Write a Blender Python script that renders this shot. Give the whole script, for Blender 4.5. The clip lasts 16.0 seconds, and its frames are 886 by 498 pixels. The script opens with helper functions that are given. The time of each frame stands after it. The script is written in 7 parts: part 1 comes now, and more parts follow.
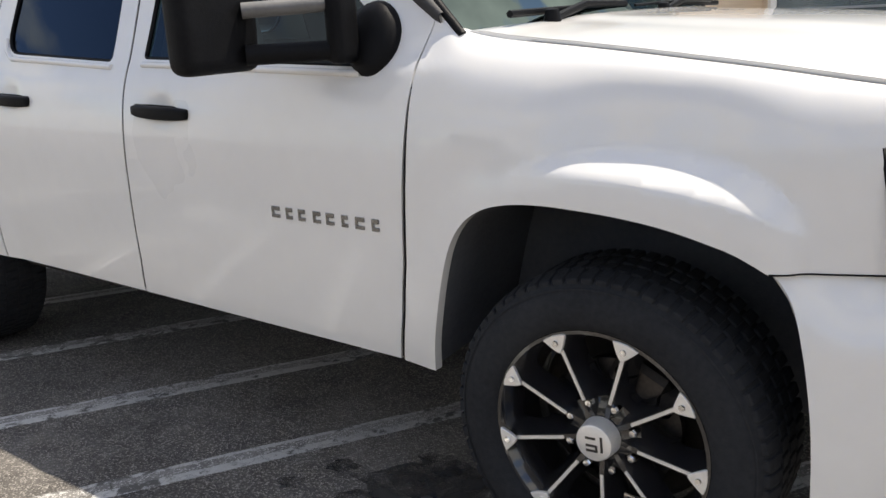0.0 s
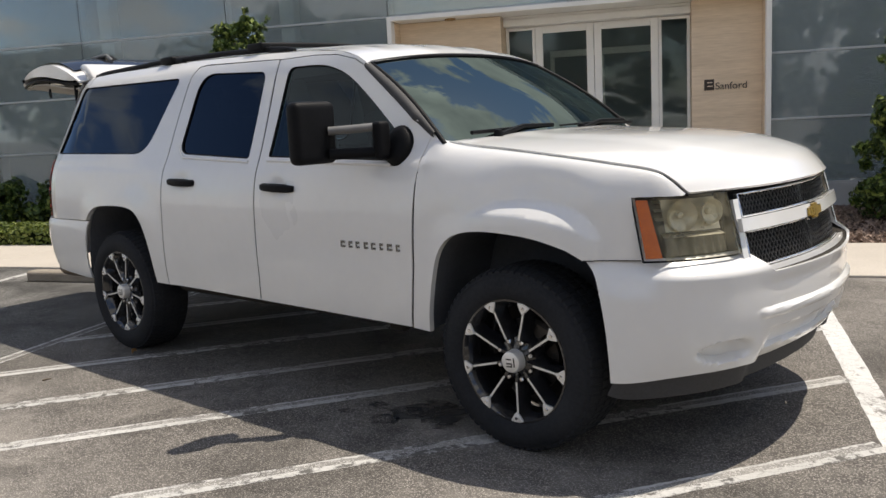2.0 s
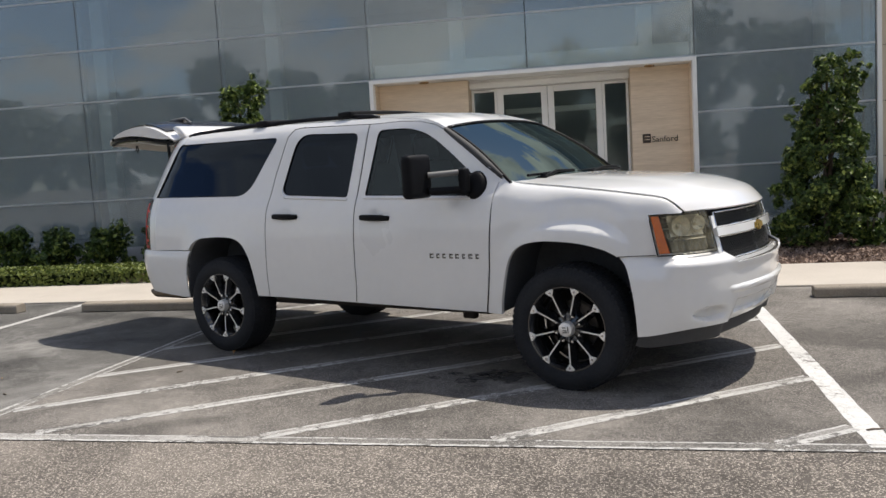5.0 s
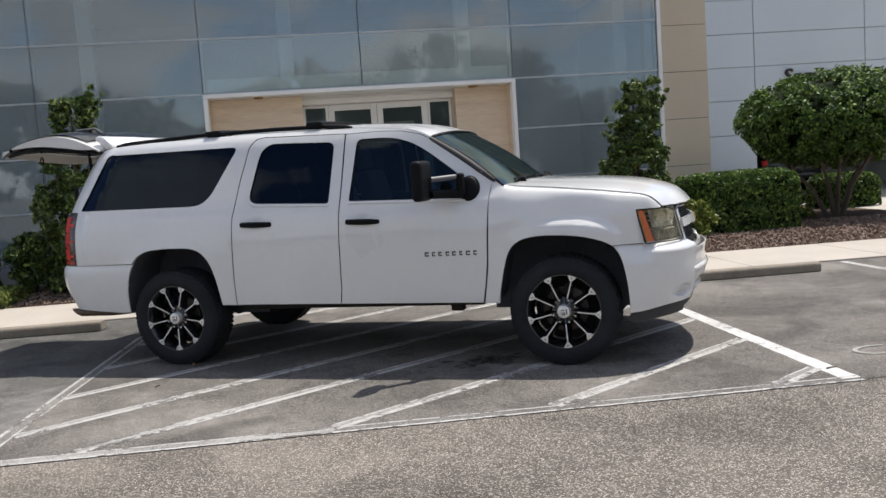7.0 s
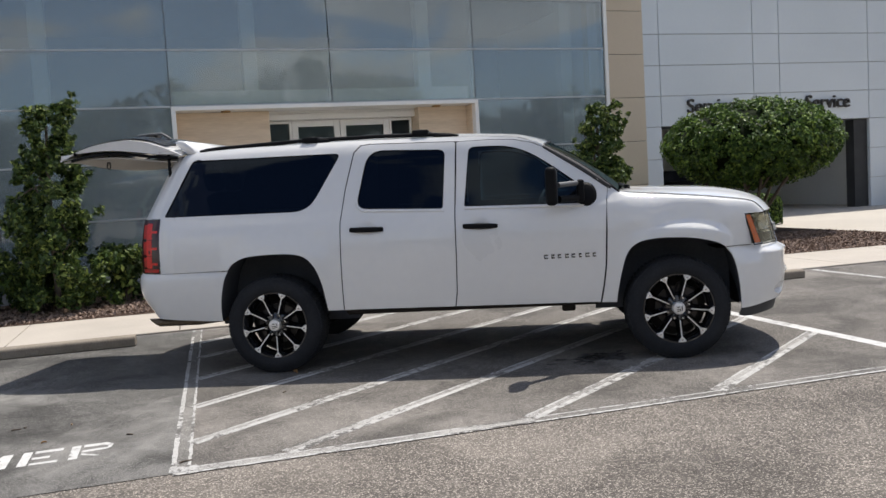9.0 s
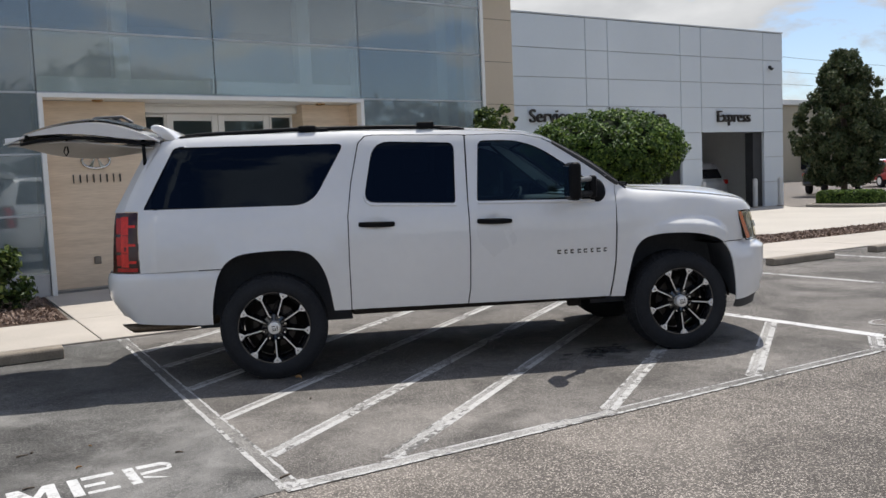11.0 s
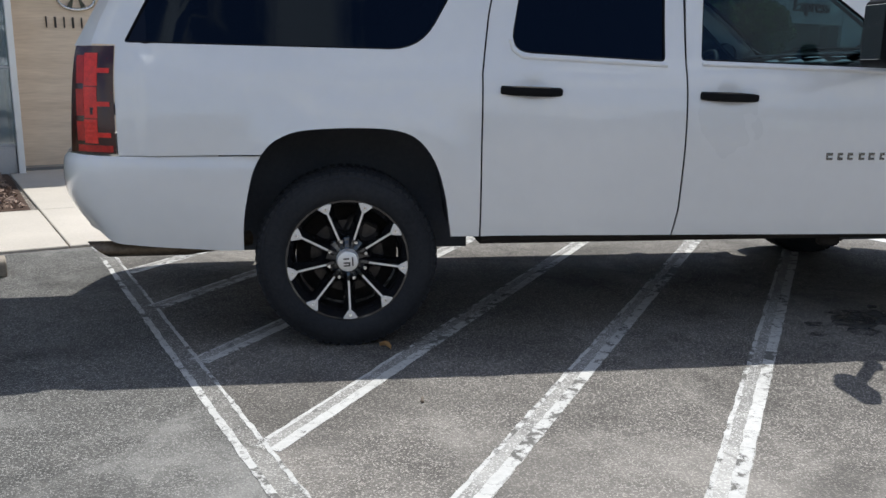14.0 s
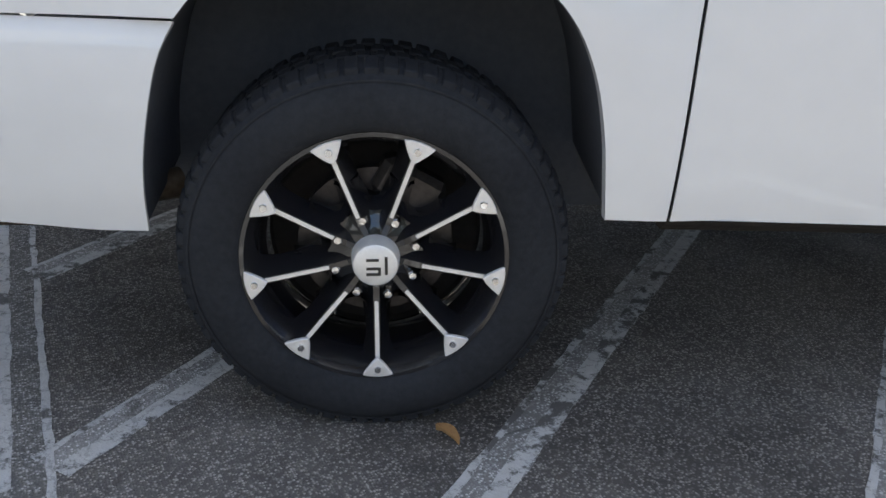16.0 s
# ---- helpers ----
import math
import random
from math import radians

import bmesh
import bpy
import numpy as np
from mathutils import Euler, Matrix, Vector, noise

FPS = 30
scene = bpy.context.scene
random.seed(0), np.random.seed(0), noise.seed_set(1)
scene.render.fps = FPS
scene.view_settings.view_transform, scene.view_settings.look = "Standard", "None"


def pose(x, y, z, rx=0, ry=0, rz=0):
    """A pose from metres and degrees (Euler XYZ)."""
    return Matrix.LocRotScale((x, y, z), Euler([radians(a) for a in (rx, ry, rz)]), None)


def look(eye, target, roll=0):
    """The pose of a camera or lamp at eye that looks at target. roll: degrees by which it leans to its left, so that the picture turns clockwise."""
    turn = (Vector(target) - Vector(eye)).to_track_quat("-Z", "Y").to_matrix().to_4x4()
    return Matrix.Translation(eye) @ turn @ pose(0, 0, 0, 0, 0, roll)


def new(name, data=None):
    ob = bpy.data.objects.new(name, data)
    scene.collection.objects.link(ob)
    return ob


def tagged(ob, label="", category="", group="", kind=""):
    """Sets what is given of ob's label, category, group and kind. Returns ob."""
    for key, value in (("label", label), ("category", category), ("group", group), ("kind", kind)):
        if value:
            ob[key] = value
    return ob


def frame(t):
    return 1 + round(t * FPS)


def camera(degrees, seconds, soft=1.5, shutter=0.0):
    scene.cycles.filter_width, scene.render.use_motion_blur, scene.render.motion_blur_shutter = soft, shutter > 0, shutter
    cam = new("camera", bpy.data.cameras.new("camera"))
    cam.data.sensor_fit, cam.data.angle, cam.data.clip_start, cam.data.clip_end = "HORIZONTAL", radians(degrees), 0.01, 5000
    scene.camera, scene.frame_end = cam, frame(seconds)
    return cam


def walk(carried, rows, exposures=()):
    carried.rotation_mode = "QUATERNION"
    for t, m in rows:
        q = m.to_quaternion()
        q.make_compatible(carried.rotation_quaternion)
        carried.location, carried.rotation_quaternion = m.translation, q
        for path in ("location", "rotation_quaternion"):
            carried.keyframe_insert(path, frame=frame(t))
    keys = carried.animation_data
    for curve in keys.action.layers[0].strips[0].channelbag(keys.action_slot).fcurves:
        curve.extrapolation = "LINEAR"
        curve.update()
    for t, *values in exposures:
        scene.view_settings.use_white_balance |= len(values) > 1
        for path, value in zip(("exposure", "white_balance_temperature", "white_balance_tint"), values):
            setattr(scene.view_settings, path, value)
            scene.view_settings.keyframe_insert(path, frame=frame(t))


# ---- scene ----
cam = camera(55.3, 16.0)
PATH = [
    (0, (0.086, -0.012, 1.411), (-0.348, 1.863, 0.869), -2.9),
    (0.5, (0.25, -0.408, 1.394), (-0.199, 1.481, 0.915), -2.0),
    (1, (0.413, -0.832, 1.424), (-0.08, 1.055, 0.983), -2.4),
    (1.5, (0.627, -1.243, 1.437), (0.087, 0.648, 1.073), -2.9),
    (2, (0.808, -1.651, 1.467), (0.22, 0.236, 1.162), -3.0),
    (2.5, (0.975, -2.03, 1.497), (0.343, -0.146, 1.268), -3.1),
    (3, (1.16, -2.341, 1.488), (0.489, -0.47, 1.263), -3.4),
    (3.2, (1.193, -2.437, 1.499), (0.507, -0.572, 1.273), -3.2),
    (3.7, (1.207, -2.752, 1.498), (0.524, -0.883, 1.278), -3.2),
    (4.2, (0.989, -3.088, 1.496), (0.379, -1.191, 1.285), -3.2),
    (4.7, (0.619, -3.403, 1.495), (0.129, -1.469, 1.294), -3.2),
    (5.3, (0.085, -3.693, 1.504), (-0.225, -1.727, 1.307), -3.6),
    (5.5, (-0.09, -3.81, 1.527), (-0.332, -1.835, 1.328), -3.6),
    (6, (-0.547, -3.95, 1.522), (-0.638, -1.963, 1.323), -4.3),
    (6.5, (-1.046, -4.086, 1.516), (-0.939, -2.098, 1.316), -4.1),
    (7, (-1.554, -4.162, 1.524), (-1.322, -2.185, 1.331), -4.0),
    (7.5, (-2.076, -4.153, 1.527), (-1.802, -2.18, 1.349), -4.0),
    (8, (-2.619, -4.153, 1.538), (-2.302, -2.185, 1.367), -3.9),
    (8.2, (-2.826, -4.115, 1.518), (-2.42, -2.164, 1.349), -3.7),
    (8.7, (-3.374, -4.041, 1.51), (-2.858, -2.115, 1.349), -3.5),
    (9.2, (-3.916, -3.89, 1.502), (-3.269, -2.003, 1.35), -3.4),
    (9.7, (-4.405, -3.682, 1.494), (-3.625, -1.844, 1.347), -3.2),
    (10.3, (-4.855, -3.388, 1.488), (-3.941, -1.615, 1.338), -2.9),
    (10.5, (-5.004, -3.299, 1.496), (-4.035, -1.556, 1.345), -2.8),
    (11, (-5.265, -3.031, 1.485), (-4.221, -1.333, 1.322), -2.5),
    (11.5, (-5.457, -2.786, 1.485), (-4.348, -1.132, 1.299), -2.0),
    (12, (-5.457, -2.439, 1.438), (-4.31, -0.818, 1.201), -1.8),
    (12.5, (-5.271, -1.919, 1.43), (-4.104, -0.317, 1.157), -0.9),
    (13, (-5.091, -1.356, 1.408), (-3.982, 0.275, 1.072), -0.8),
    (13.5, (-4.817, -0.799, 1.348), (-3.708, 0.823, 0.977), 0.4),
    (14, (-4.59, -0.233, 1.26), (-3.568, 1.435, 0.841), 0.6),
    (14.5, (-4.343, 0.311, 1.242), (-3.303, 1.953, 0.772), 0.9),
    (15, (-4.079, 0.81, 1.234), (-3.12, 2.478, 0.688), 1.7),
    (15.5, (-3.859, 1.298, 1.202), (-2.939, 2.957, 0.568), 2.1),
    (16, (-3.655, 1.708, 1.137), (-2.773, 3.314, 0.333), 3.0),
]
EXPOSURES = [(0.0, 0.75, 7370, 10), (0.6, 0.57, 7370, 10), (1.4, 0.25, 7320, 10), (3.0, 0.23, 7320, 10), (6.0, 0.19, 6870, 10), (8.0, 0.23, 6810, 10), (10.5, 0.12, 6720, 10), (12.5, 0.12, 6440, 7), (13.6, 0.24, 6390, 7), (14.5, 0.43, 6390, 7), (15.0, 0.49, 6390, 7), (15.5, 0.73, 6440, 7), (16.0, 1.15, 6740, 7)]
walk(cam, [(t, look(eye, target, roll)) for t, eye, target, roll in PATH], EXPOSURES)

# ---- daylight: high summer sun behind the building, broken cloud ----
SUN_WAY = Vector((0.3535, 0.259, 1.0)).normalized()
sun_el = math.asin(SUN_WAY.z)
sun_az = math.atan2(SUN_WAY.x, SUN_WAY.y)
sun = new("sun", bpy.data.lights.new("sun", "SUN"))
sun.data.energy, sun.data.angle, sun.data.color = 4.15, radians(0.53), (1.0, 0.97, 0.925)
sun.matrix_world = look(SUN_WAY * 50, (0, 0, 0))
world = bpy.data.worlds.new("sky")
scene.world = world
world.use_nodes = True
wn, wl = world.node_tree.nodes, world.node_tree.links
wn.clear()
sky = wn.new("ShaderNodeTexSky")
sky.sky_type, sky.sun_disc = "NISHITA", False
sky.sun_elevation, sky.sun_rotation = sun_el, sun_az
sky.air_density, sky.dust_density = 1.0, 0.7
coord = wn.new("ShaderNodeTexCoord")
squash = wn.new("ShaderNodeMapping")
squash.inputs["Scale"].default_value = (1.0, 1.0, 2.1)
squash.inputs["Location"].default_value = (0.37, 0.2, 0.1)
cloud = wn.new("ShaderNodeTexNoise")
cloud.inputs["Scale"].default_value, cloud.inputs["Detail"].default_value = 3.6, 10.0
cloud.inputs["Roughness"].default_value, cloud.inputs["Distortion"].default_value = 0.55, 0.25
ramp = wn.new("ShaderNodeValToRGB")
ramp.color_ramp.elements[0].position, ramp.color_ramp.elements[1].position = 0.495, 0.545
shade = wn.new("ShaderNodeTexNoise")
shade.inputs["Scale"].default_value, shade.inputs["Detail"].default_value = 5.0, 6.0
tone = wn.new("ShaderNodeValToRGB")
tone.color_ramp.elements[0].position, tone.color_ramp.elements[1].position = 0.32, 0.68
tone.color_ramp.elements[0].color = (2.75, 2.88, 3.1, 1)
tone.color_ramp.elements[1].color = (5.5, 5.6, 5.75, 1)
both = wn.new("ShaderNodeMix")
both.data_type = "RGBA"
back = wn.new("ShaderNodeBackground")
back.inputs["Strength"].default_value = 0.15
wout = wn.new("ShaderNodeOutputWorld")
wl.new(coord.outputs["Generated"], squash.inputs["Vector"])
wl.new(squash.outputs["Vector"], cloud.inputs["Vector"])
wl.new(squash.outputs["Vector"], shade.inputs["Vector"])
# clouds crowd together towards the horizon
parts, low, crowd = wn.new("ShaderNodeSeparateXYZ"), wn.new("ShaderNodeMapRange"), wn.new("ShaderNodeMath")
low.inputs[1].default_value, low.inputs[2].default_value = 0.02, 0.55
low.inputs[3].default_value, low.inputs[4].default_value = 0.05, 0.0
wl.new(coord.outputs["Generated"], parts.inputs[0])
wl.new(parts.outputs["Z"], low.inputs[0])
wl.new(cloud.outputs["Fac"], crowd.inputs[0])
wl.new(low.outputs[0], crowd.inputs[1])
wl.new(crowd.outputs[0], ramp.inputs["Fac"])
wl.new(shade.outputs["Fac"], tone.inputs["Fac"])
wl.new(ramp.outputs["Color"], both.inputs["Factor"])
deeper = wn.new("ShaderNodeMix")
deeper.data_type, deeper.blend_type = "RGBA", "MULTIPLY"
deeper.inputs["Factor"].default_value = 1.0
deeper.inputs["B"].default_value = (0.74, 0.78, 0.88, 1)
wl.new(sky.outputs["Color"], deeper.inputs["A"])
wl.new(deeper.outputs["Result"], both.inputs["A"])
wl.new(tone.outputs["Color"], both.inputs["B"])
wl.new(both.outputs["Result"], back.inputs["Color"])
wl.new(back.outputs["Background"], wout.inputs["Surface"])

# ---- materials ----
def surface(name, dark, light, rough=0.6, metal=0.0, scale=4.0, fine=60.0, fine_mix=0.35, bump=0.0, bump_scale=None,
            coat=0.0, spec=0.5, stretch=(1, 1, 1), per_piece=0.0, rough_vary=0.1):
    """A surface whose colour drifts between dark and light at two scales, with fine relief."""
    m = bpy.data.materials.new(name)
    m.use_nodes = True
    n, l = m.node_tree.nodes, m.node_tree.links
    p = n["Principled BSDF"]
    geo = n.new("ShaderNodeNewGeometry")
    mp = n.new("ShaderNodeMapping")
    mp.inputs["Scale"].default_value = stretch
    l.new(geo.outputs["Position"], mp.inputs["Vector"])
    big, small = n.new("ShaderNodeTexNoise"), n.new("ShaderNodeTexNoise")
    big.inputs["Scale"].default_value, big.inputs["Detail"].default_value = scale, 4.0
    small.inputs["Scale"].default_value, small.inputs["Detail"].default_value = fine, 3.0
    l.new(mp.outputs["Vector"], big.inputs["Vector"])
    l.new(mp.outputs["Vector"], small.inputs["Vector"])
    mix = n.new("ShaderNodeMix")
    mix.inputs[0].default_value = fine_mix
    l.new(big.outputs["Fac"], mix.inputs[2])
    l.new(small.outputs["Fac"], mix.inputs[3])
    last = mix.outputs[0]
    if per_piece:
        info = n.new("ShaderNodeObjectInfo")
        add = n.new("ShaderNodeMath")
        add.operation = "MULTIPLY_ADD"
        l.new(info.outputs["Random"], add.inputs[0])
        add.inputs[1].default_value = per_piece
        l.new(last, add.inputs[2])
        last = add.outputs[0]
    ramp = n.new("ShaderNodeValToRGB")
    ramp.color_ramp.elements[0].position, ramp.color_ramp.elements[1].position = 0.32, 0.68 + per_piece * 0.5
    ramp.color_ramp.elements[0].color, ramp.color_ramp.elements[1].color = (*dark, 1), (*light, 1)
    l.new(last, ramp.inputs["Fac"])
    l.new(ramp.outputs["Color"], p.inputs["Base Color"])
    p.inputs["Metallic"].default_value = metal
    p.inputs["Specular IOR Level"].default_value = spec
    p.inputs["Coat Weight"].default_value = coat
    p.inputs["Coat Roughness"].default_value = 0.03
    if rough_vary:
        rr = n.new("ShaderNodeMapRange")
        rr.inputs[3].default_value, rr.inputs[4].default_value = max(0.01, rough - rough_vary), min(1, rough + rough_vary)
        l.new(big.outputs["Fac"], rr.inputs[0])
        l.new(rr.outputs[0], p.inputs["Roughness"])
    else:
        p.inputs["Roughness"].default_value = rough
    if bump:
        bn = n.new("ShaderNodeTexNoise")
        bn.inputs["Scale"].default_value, bn.inputs["Detail"].default_value = bump_scale or fine, 4.0
        l.new(mp.outputs["Vector"], bn.inputs["Vector"])
        b = n.new("ShaderNodeBump")
        b.inputs["Strength"].default_value, b.inputs["Distance"].default_value = bump, 0.01
        l.new(bn.outputs["Fac"], b.inputs["Height"])
        l.new(b.outputs["Normal"], p.inputs["Normal"])
    return m


def asphalt(name, dark, light, stone, grit=170.0, stain=0.6, seam=0.45, dusty=0.5, split=0.55):
    """Worn asphalt: pale aggregate in dark binder, drifting stains, fine cracks."""
    m = surface(name, dark, light, 0.85, 0, 0.7, 9.0, 0.45, 0.0, spec=0.25, rough_vary=0.08)
    n, l = m.node_tree.nodes, m.node_tree.links
    p = n["Principled BSDF"]
    base = p.inputs["Base Color"].links[0].from_socket
    geo = n.new("ShaderNodeNewGeometry")
    v = n.new("ShaderNodeTexVoronoi")
    v.inputs["Scale"].default_value = grit
    l.new(geo.outputs["Position"], v.inputs["Vector"])
    sep = n.new("ShaderNodeSeparateColor")
    l.new(v.outputs["Color"], sep.inputs[0])
    r = n.new("ShaderNodeMapRange")
    r.inputs[1].default_value, r.inputs[2].default_value = 0.45, 0.95
    r.inputs[4].default_value = 0.95
    l.new(sep.outputs[0], r.inputs[0])
    mix = n.new("ShaderNodeMix")
    mix.data_type = "RGBA"
    mix.inputs["B"].default_value = (*(c * 1.22 for c in stone), 1)
    # the binder sinks between the stones, and a few larger pale pebbles lie among them
    sink, rim = n.new("ShaderNodeMapRange"), n.new("ShaderNodeMath")
    sink.inputs[1].default_value, sink.inputs[2].default_value = 0.22, 0.62
    sink.inputs[3].default_value, sink.inputs[4].default_value = 1.35, 0.25
    l.new(v.outputs["Distance"], sink.inputs[0])
    rim.operation, rim.use_clamp = "MULTIPLY", True
    l.new(r.outputs[0], rim.inputs[0])
    l.new(sink.outputs[0], rim.inputs[1])
    peb, pick, keep, both, top = n.new("ShaderNodeTexVoronoi"), n.new("ShaderNodeSeparateColor"), n.new("ShaderNodeMapRange"), n.new("ShaderNodeMath"), n.new("ShaderNodeMath")
    peb.inputs["Scale"].default_value = grit * 0.52
    l.new(geo.outputs["Position"], peb.inputs["Vector"])
    l.new(peb.outputs["Color"], pick.inputs[0])
    keep.inputs[1].default_value, keep.inputs[2].default_value = 0.90, 0.97
    l.new(pick.outputs[1], keep.inputs[0])
    near = n.new("ShaderNodeMapRange")
    near.inputs[1].default_value, near.inputs[2].default_value = 0.25, 0.40
    near.inputs[3].default_value, near.inputs[4].default_value = 1.0, 0.0
    l.new(peb.outputs["Distance"], near.inputs[0])
    both.operation, top.operation = "MULTIPLY", "MAXIMUM"
    l.new(keep.outputs[0], both.inputs[0])
    l.new(near.outputs[0], both.inputs[1])
    l.new(rim.outputs[0], top.inputs[0])
    l.new(both.outputs[0], top.inputs[1])
    l.new(top.outputs[0], mix.inputs["Factor"])
    l.new(base, mix.inputs["A"])
    warp = n.new("ShaderNodeTexNoise")
    warp.inputs["Scale"].default_value, warp.inputs["Detail"].default_value = 1.6, 6.0
    l.new(geo.outputs["Position"], warp.inputs["Vector"])
    wv = n.new("ShaderNodeMix")
    wv.data_type = "RGBA"
    wv.inputs["Factor"].default_value = 0.35
    l.new(geo.outputs["Position"], wv.inputs["A"])
    l.new(warp.outputs["Color"], wv.inputs["B"])
    crack = n.new("ShaderNodeTexVoronoi")
    crack.feature = "DISTANCE_TO_EDGE"
    crack.inputs["Scale"].default_value = seam
    l.new(wv.outputs["Result"], crack.inputs["Vector"])
    cr = n.new("ShaderNodeMapRange")
    cr.inputs[1].default_value, cr.inputs[2].default_value = 0.001, 0.006
    cr.inputs[3].default_value, cr.inputs[4].default_value = split, 1.0
    l.new(crack.outputs["Distance"], cr.inputs[0])
    st = n.new("ShaderNodeTexNoise")
    st.inputs["Scale"].default_value, st.inputs["Detail"].default_value = 1.1, 7.0
    st.inputs["Distortion"].default_value = 0.6
    l.new(geo.outputs["Position"], st.inputs["Vector"])
    sr = n.new("ShaderNodeMapRange")
    sr.inputs[1].default_value, sr.inputs[2].default_value = 0.36, 0.52
    sr.inputs[3].default_value, sr.inputs[4].default_value = stain, 1.0
    l.new(st.outputs["Fac"], sr.inputs[0])
    mul = n.new("ShaderNodeMath")
    mul.operation = "MULTIPLY"
    l.new(cr.outputs[0], mul.inputs[0])
    l.new(sr.outputs[0], mul.inputs[1])
    vm = n.new("ShaderNodeVectorMath")
    vm.operation = "SCALE"
    # pale dusty patches, each with a soft edge of its own
    pl, pr, pm = n.new("ShaderNodeTexNoise"), n.new("ShaderNodeMapRange"), n.new("ShaderNodeMix")
    pl.inputs["Scale"].default_value, pl.inputs["Detail"].default_value = 0.75, 8.0
    pl.inputs["Distortion"].default_value, pl.inputs["Roughness"].default_value = 0.5, 0.68
    l.new(wv.outputs["Result"], pl.inputs["Vector"])
    pr.inputs[1].default_value, pr.inputs[2].default_value = 0.51, 0.66
    pr.inputs[4].default_value = dusty
    l.new(pl.outputs["Fac"], pr.inputs[0])
    pm.data_type = "RGBA"
    pm.inputs["B"].default_value = (*(c * 1.15 for c in stone), 1)
    l.new(pr.outputs[0], pm.inputs["Factor"])
    l.new(mix.outputs["Result"], pm.inputs["A"])
    l.new(pm.outputs["Result"], vm.inputs[0])
    l.new(mul.outputs[0], vm.inputs["Scale"])
    l.new(vm.outputs[0], p.inputs["Base Color"])
    b = n.new("ShaderNodeBump")
    b.inputs["Strength"].default_value, b.inputs["Distance"].default_value = 0.6, 0.005
    l.new(v.outputs["Distance"], b.inputs["Height"])
    l.new(b.outputs["Normal"], p.inputs["Normal"])
    return m


def pane_glass(name, tint, gloss, sheen=(0.9, 0.95, 1.0), rough=0.0, film=0.0, veil=(0.3, 0.34, 0.36)):
    """Thin tinted glass: part mirror, part see-through."""
    m = bpy.data.materials.new(name)
    m.use_nodes = True
    n, l = m.node_tree.nodes, m.node_tree.links
    n.clear()
    tr, gl, mx = n.new("ShaderNodeBsdfTransparent"), n.new("ShaderNodeBsdfGlossy"), n.new("ShaderNodeMixShader")
    tr.inputs["Color"].default_value, gl.inputs["Color"].default_value = (*tint, 1), (*sheen, 1)
    gl.inputs["Roughness"].default_value = rough
    fr = n.new("ShaderNodeFresnel")
    fr.inputs["IOR"].default_value = 1.5
    mr = n.new("ShaderNodeMapRange")
    mr.inputs[1].default_value, mr.inputs[2].default_value = 0.04, 1.0
    mr.inputs[3].default_value, mr.inputs[4].default_value = gloss, 1.0
    out = n.new("ShaderNodeOutputMaterial")
    l.new(fr.outputs[0], mr.inputs[0])
    l.new(mr.outputs[0], mx.inputs[0])
    through_part = tr.outputs[0]
    # diffuse layer paints the pale veil of light over the panes
    if film:
        df, fm, nz, mp = n.new("ShaderNodeBsdfDiffuse"), n.new("ShaderNodeMixShader"), n.new("ShaderNodeTexNoise"), n.new("ShaderNodeMapRange")
        df.inputs["Color"].default_value = (*veil, 1)
        nz.inputs["Scale"].default_value, nz.inputs["Detail"].default_value = 0.9, 6.0
        geo = n.new("ShaderNodeNewGeometry")
        l.new(geo.outputs["Position"], nz.inputs["Vector"])
        mp.inputs[1].default_value, mp.inputs[2].default_value = 0.3, 0.7
        mp.inputs[3].default_value, mp.inputs[4].default_value = film * 0.92, film * 1.08
        l.new(nz.outputs["Fac"], mp.inputs[0])
        l.new(mp.outputs[0], fm.inputs[0])
        l.new(tr.outputs[0], fm.inputs[1])
        l.new(df.outputs[0], fm.inputs[2])
        through_part = fm.outputs[0]
    l.new(through_part, mx.inputs[1])
    l.new(gl.outputs[0], mx.inputs[2])
    l.new(mx.outputs[0], out.inputs["Surface"])
    return m


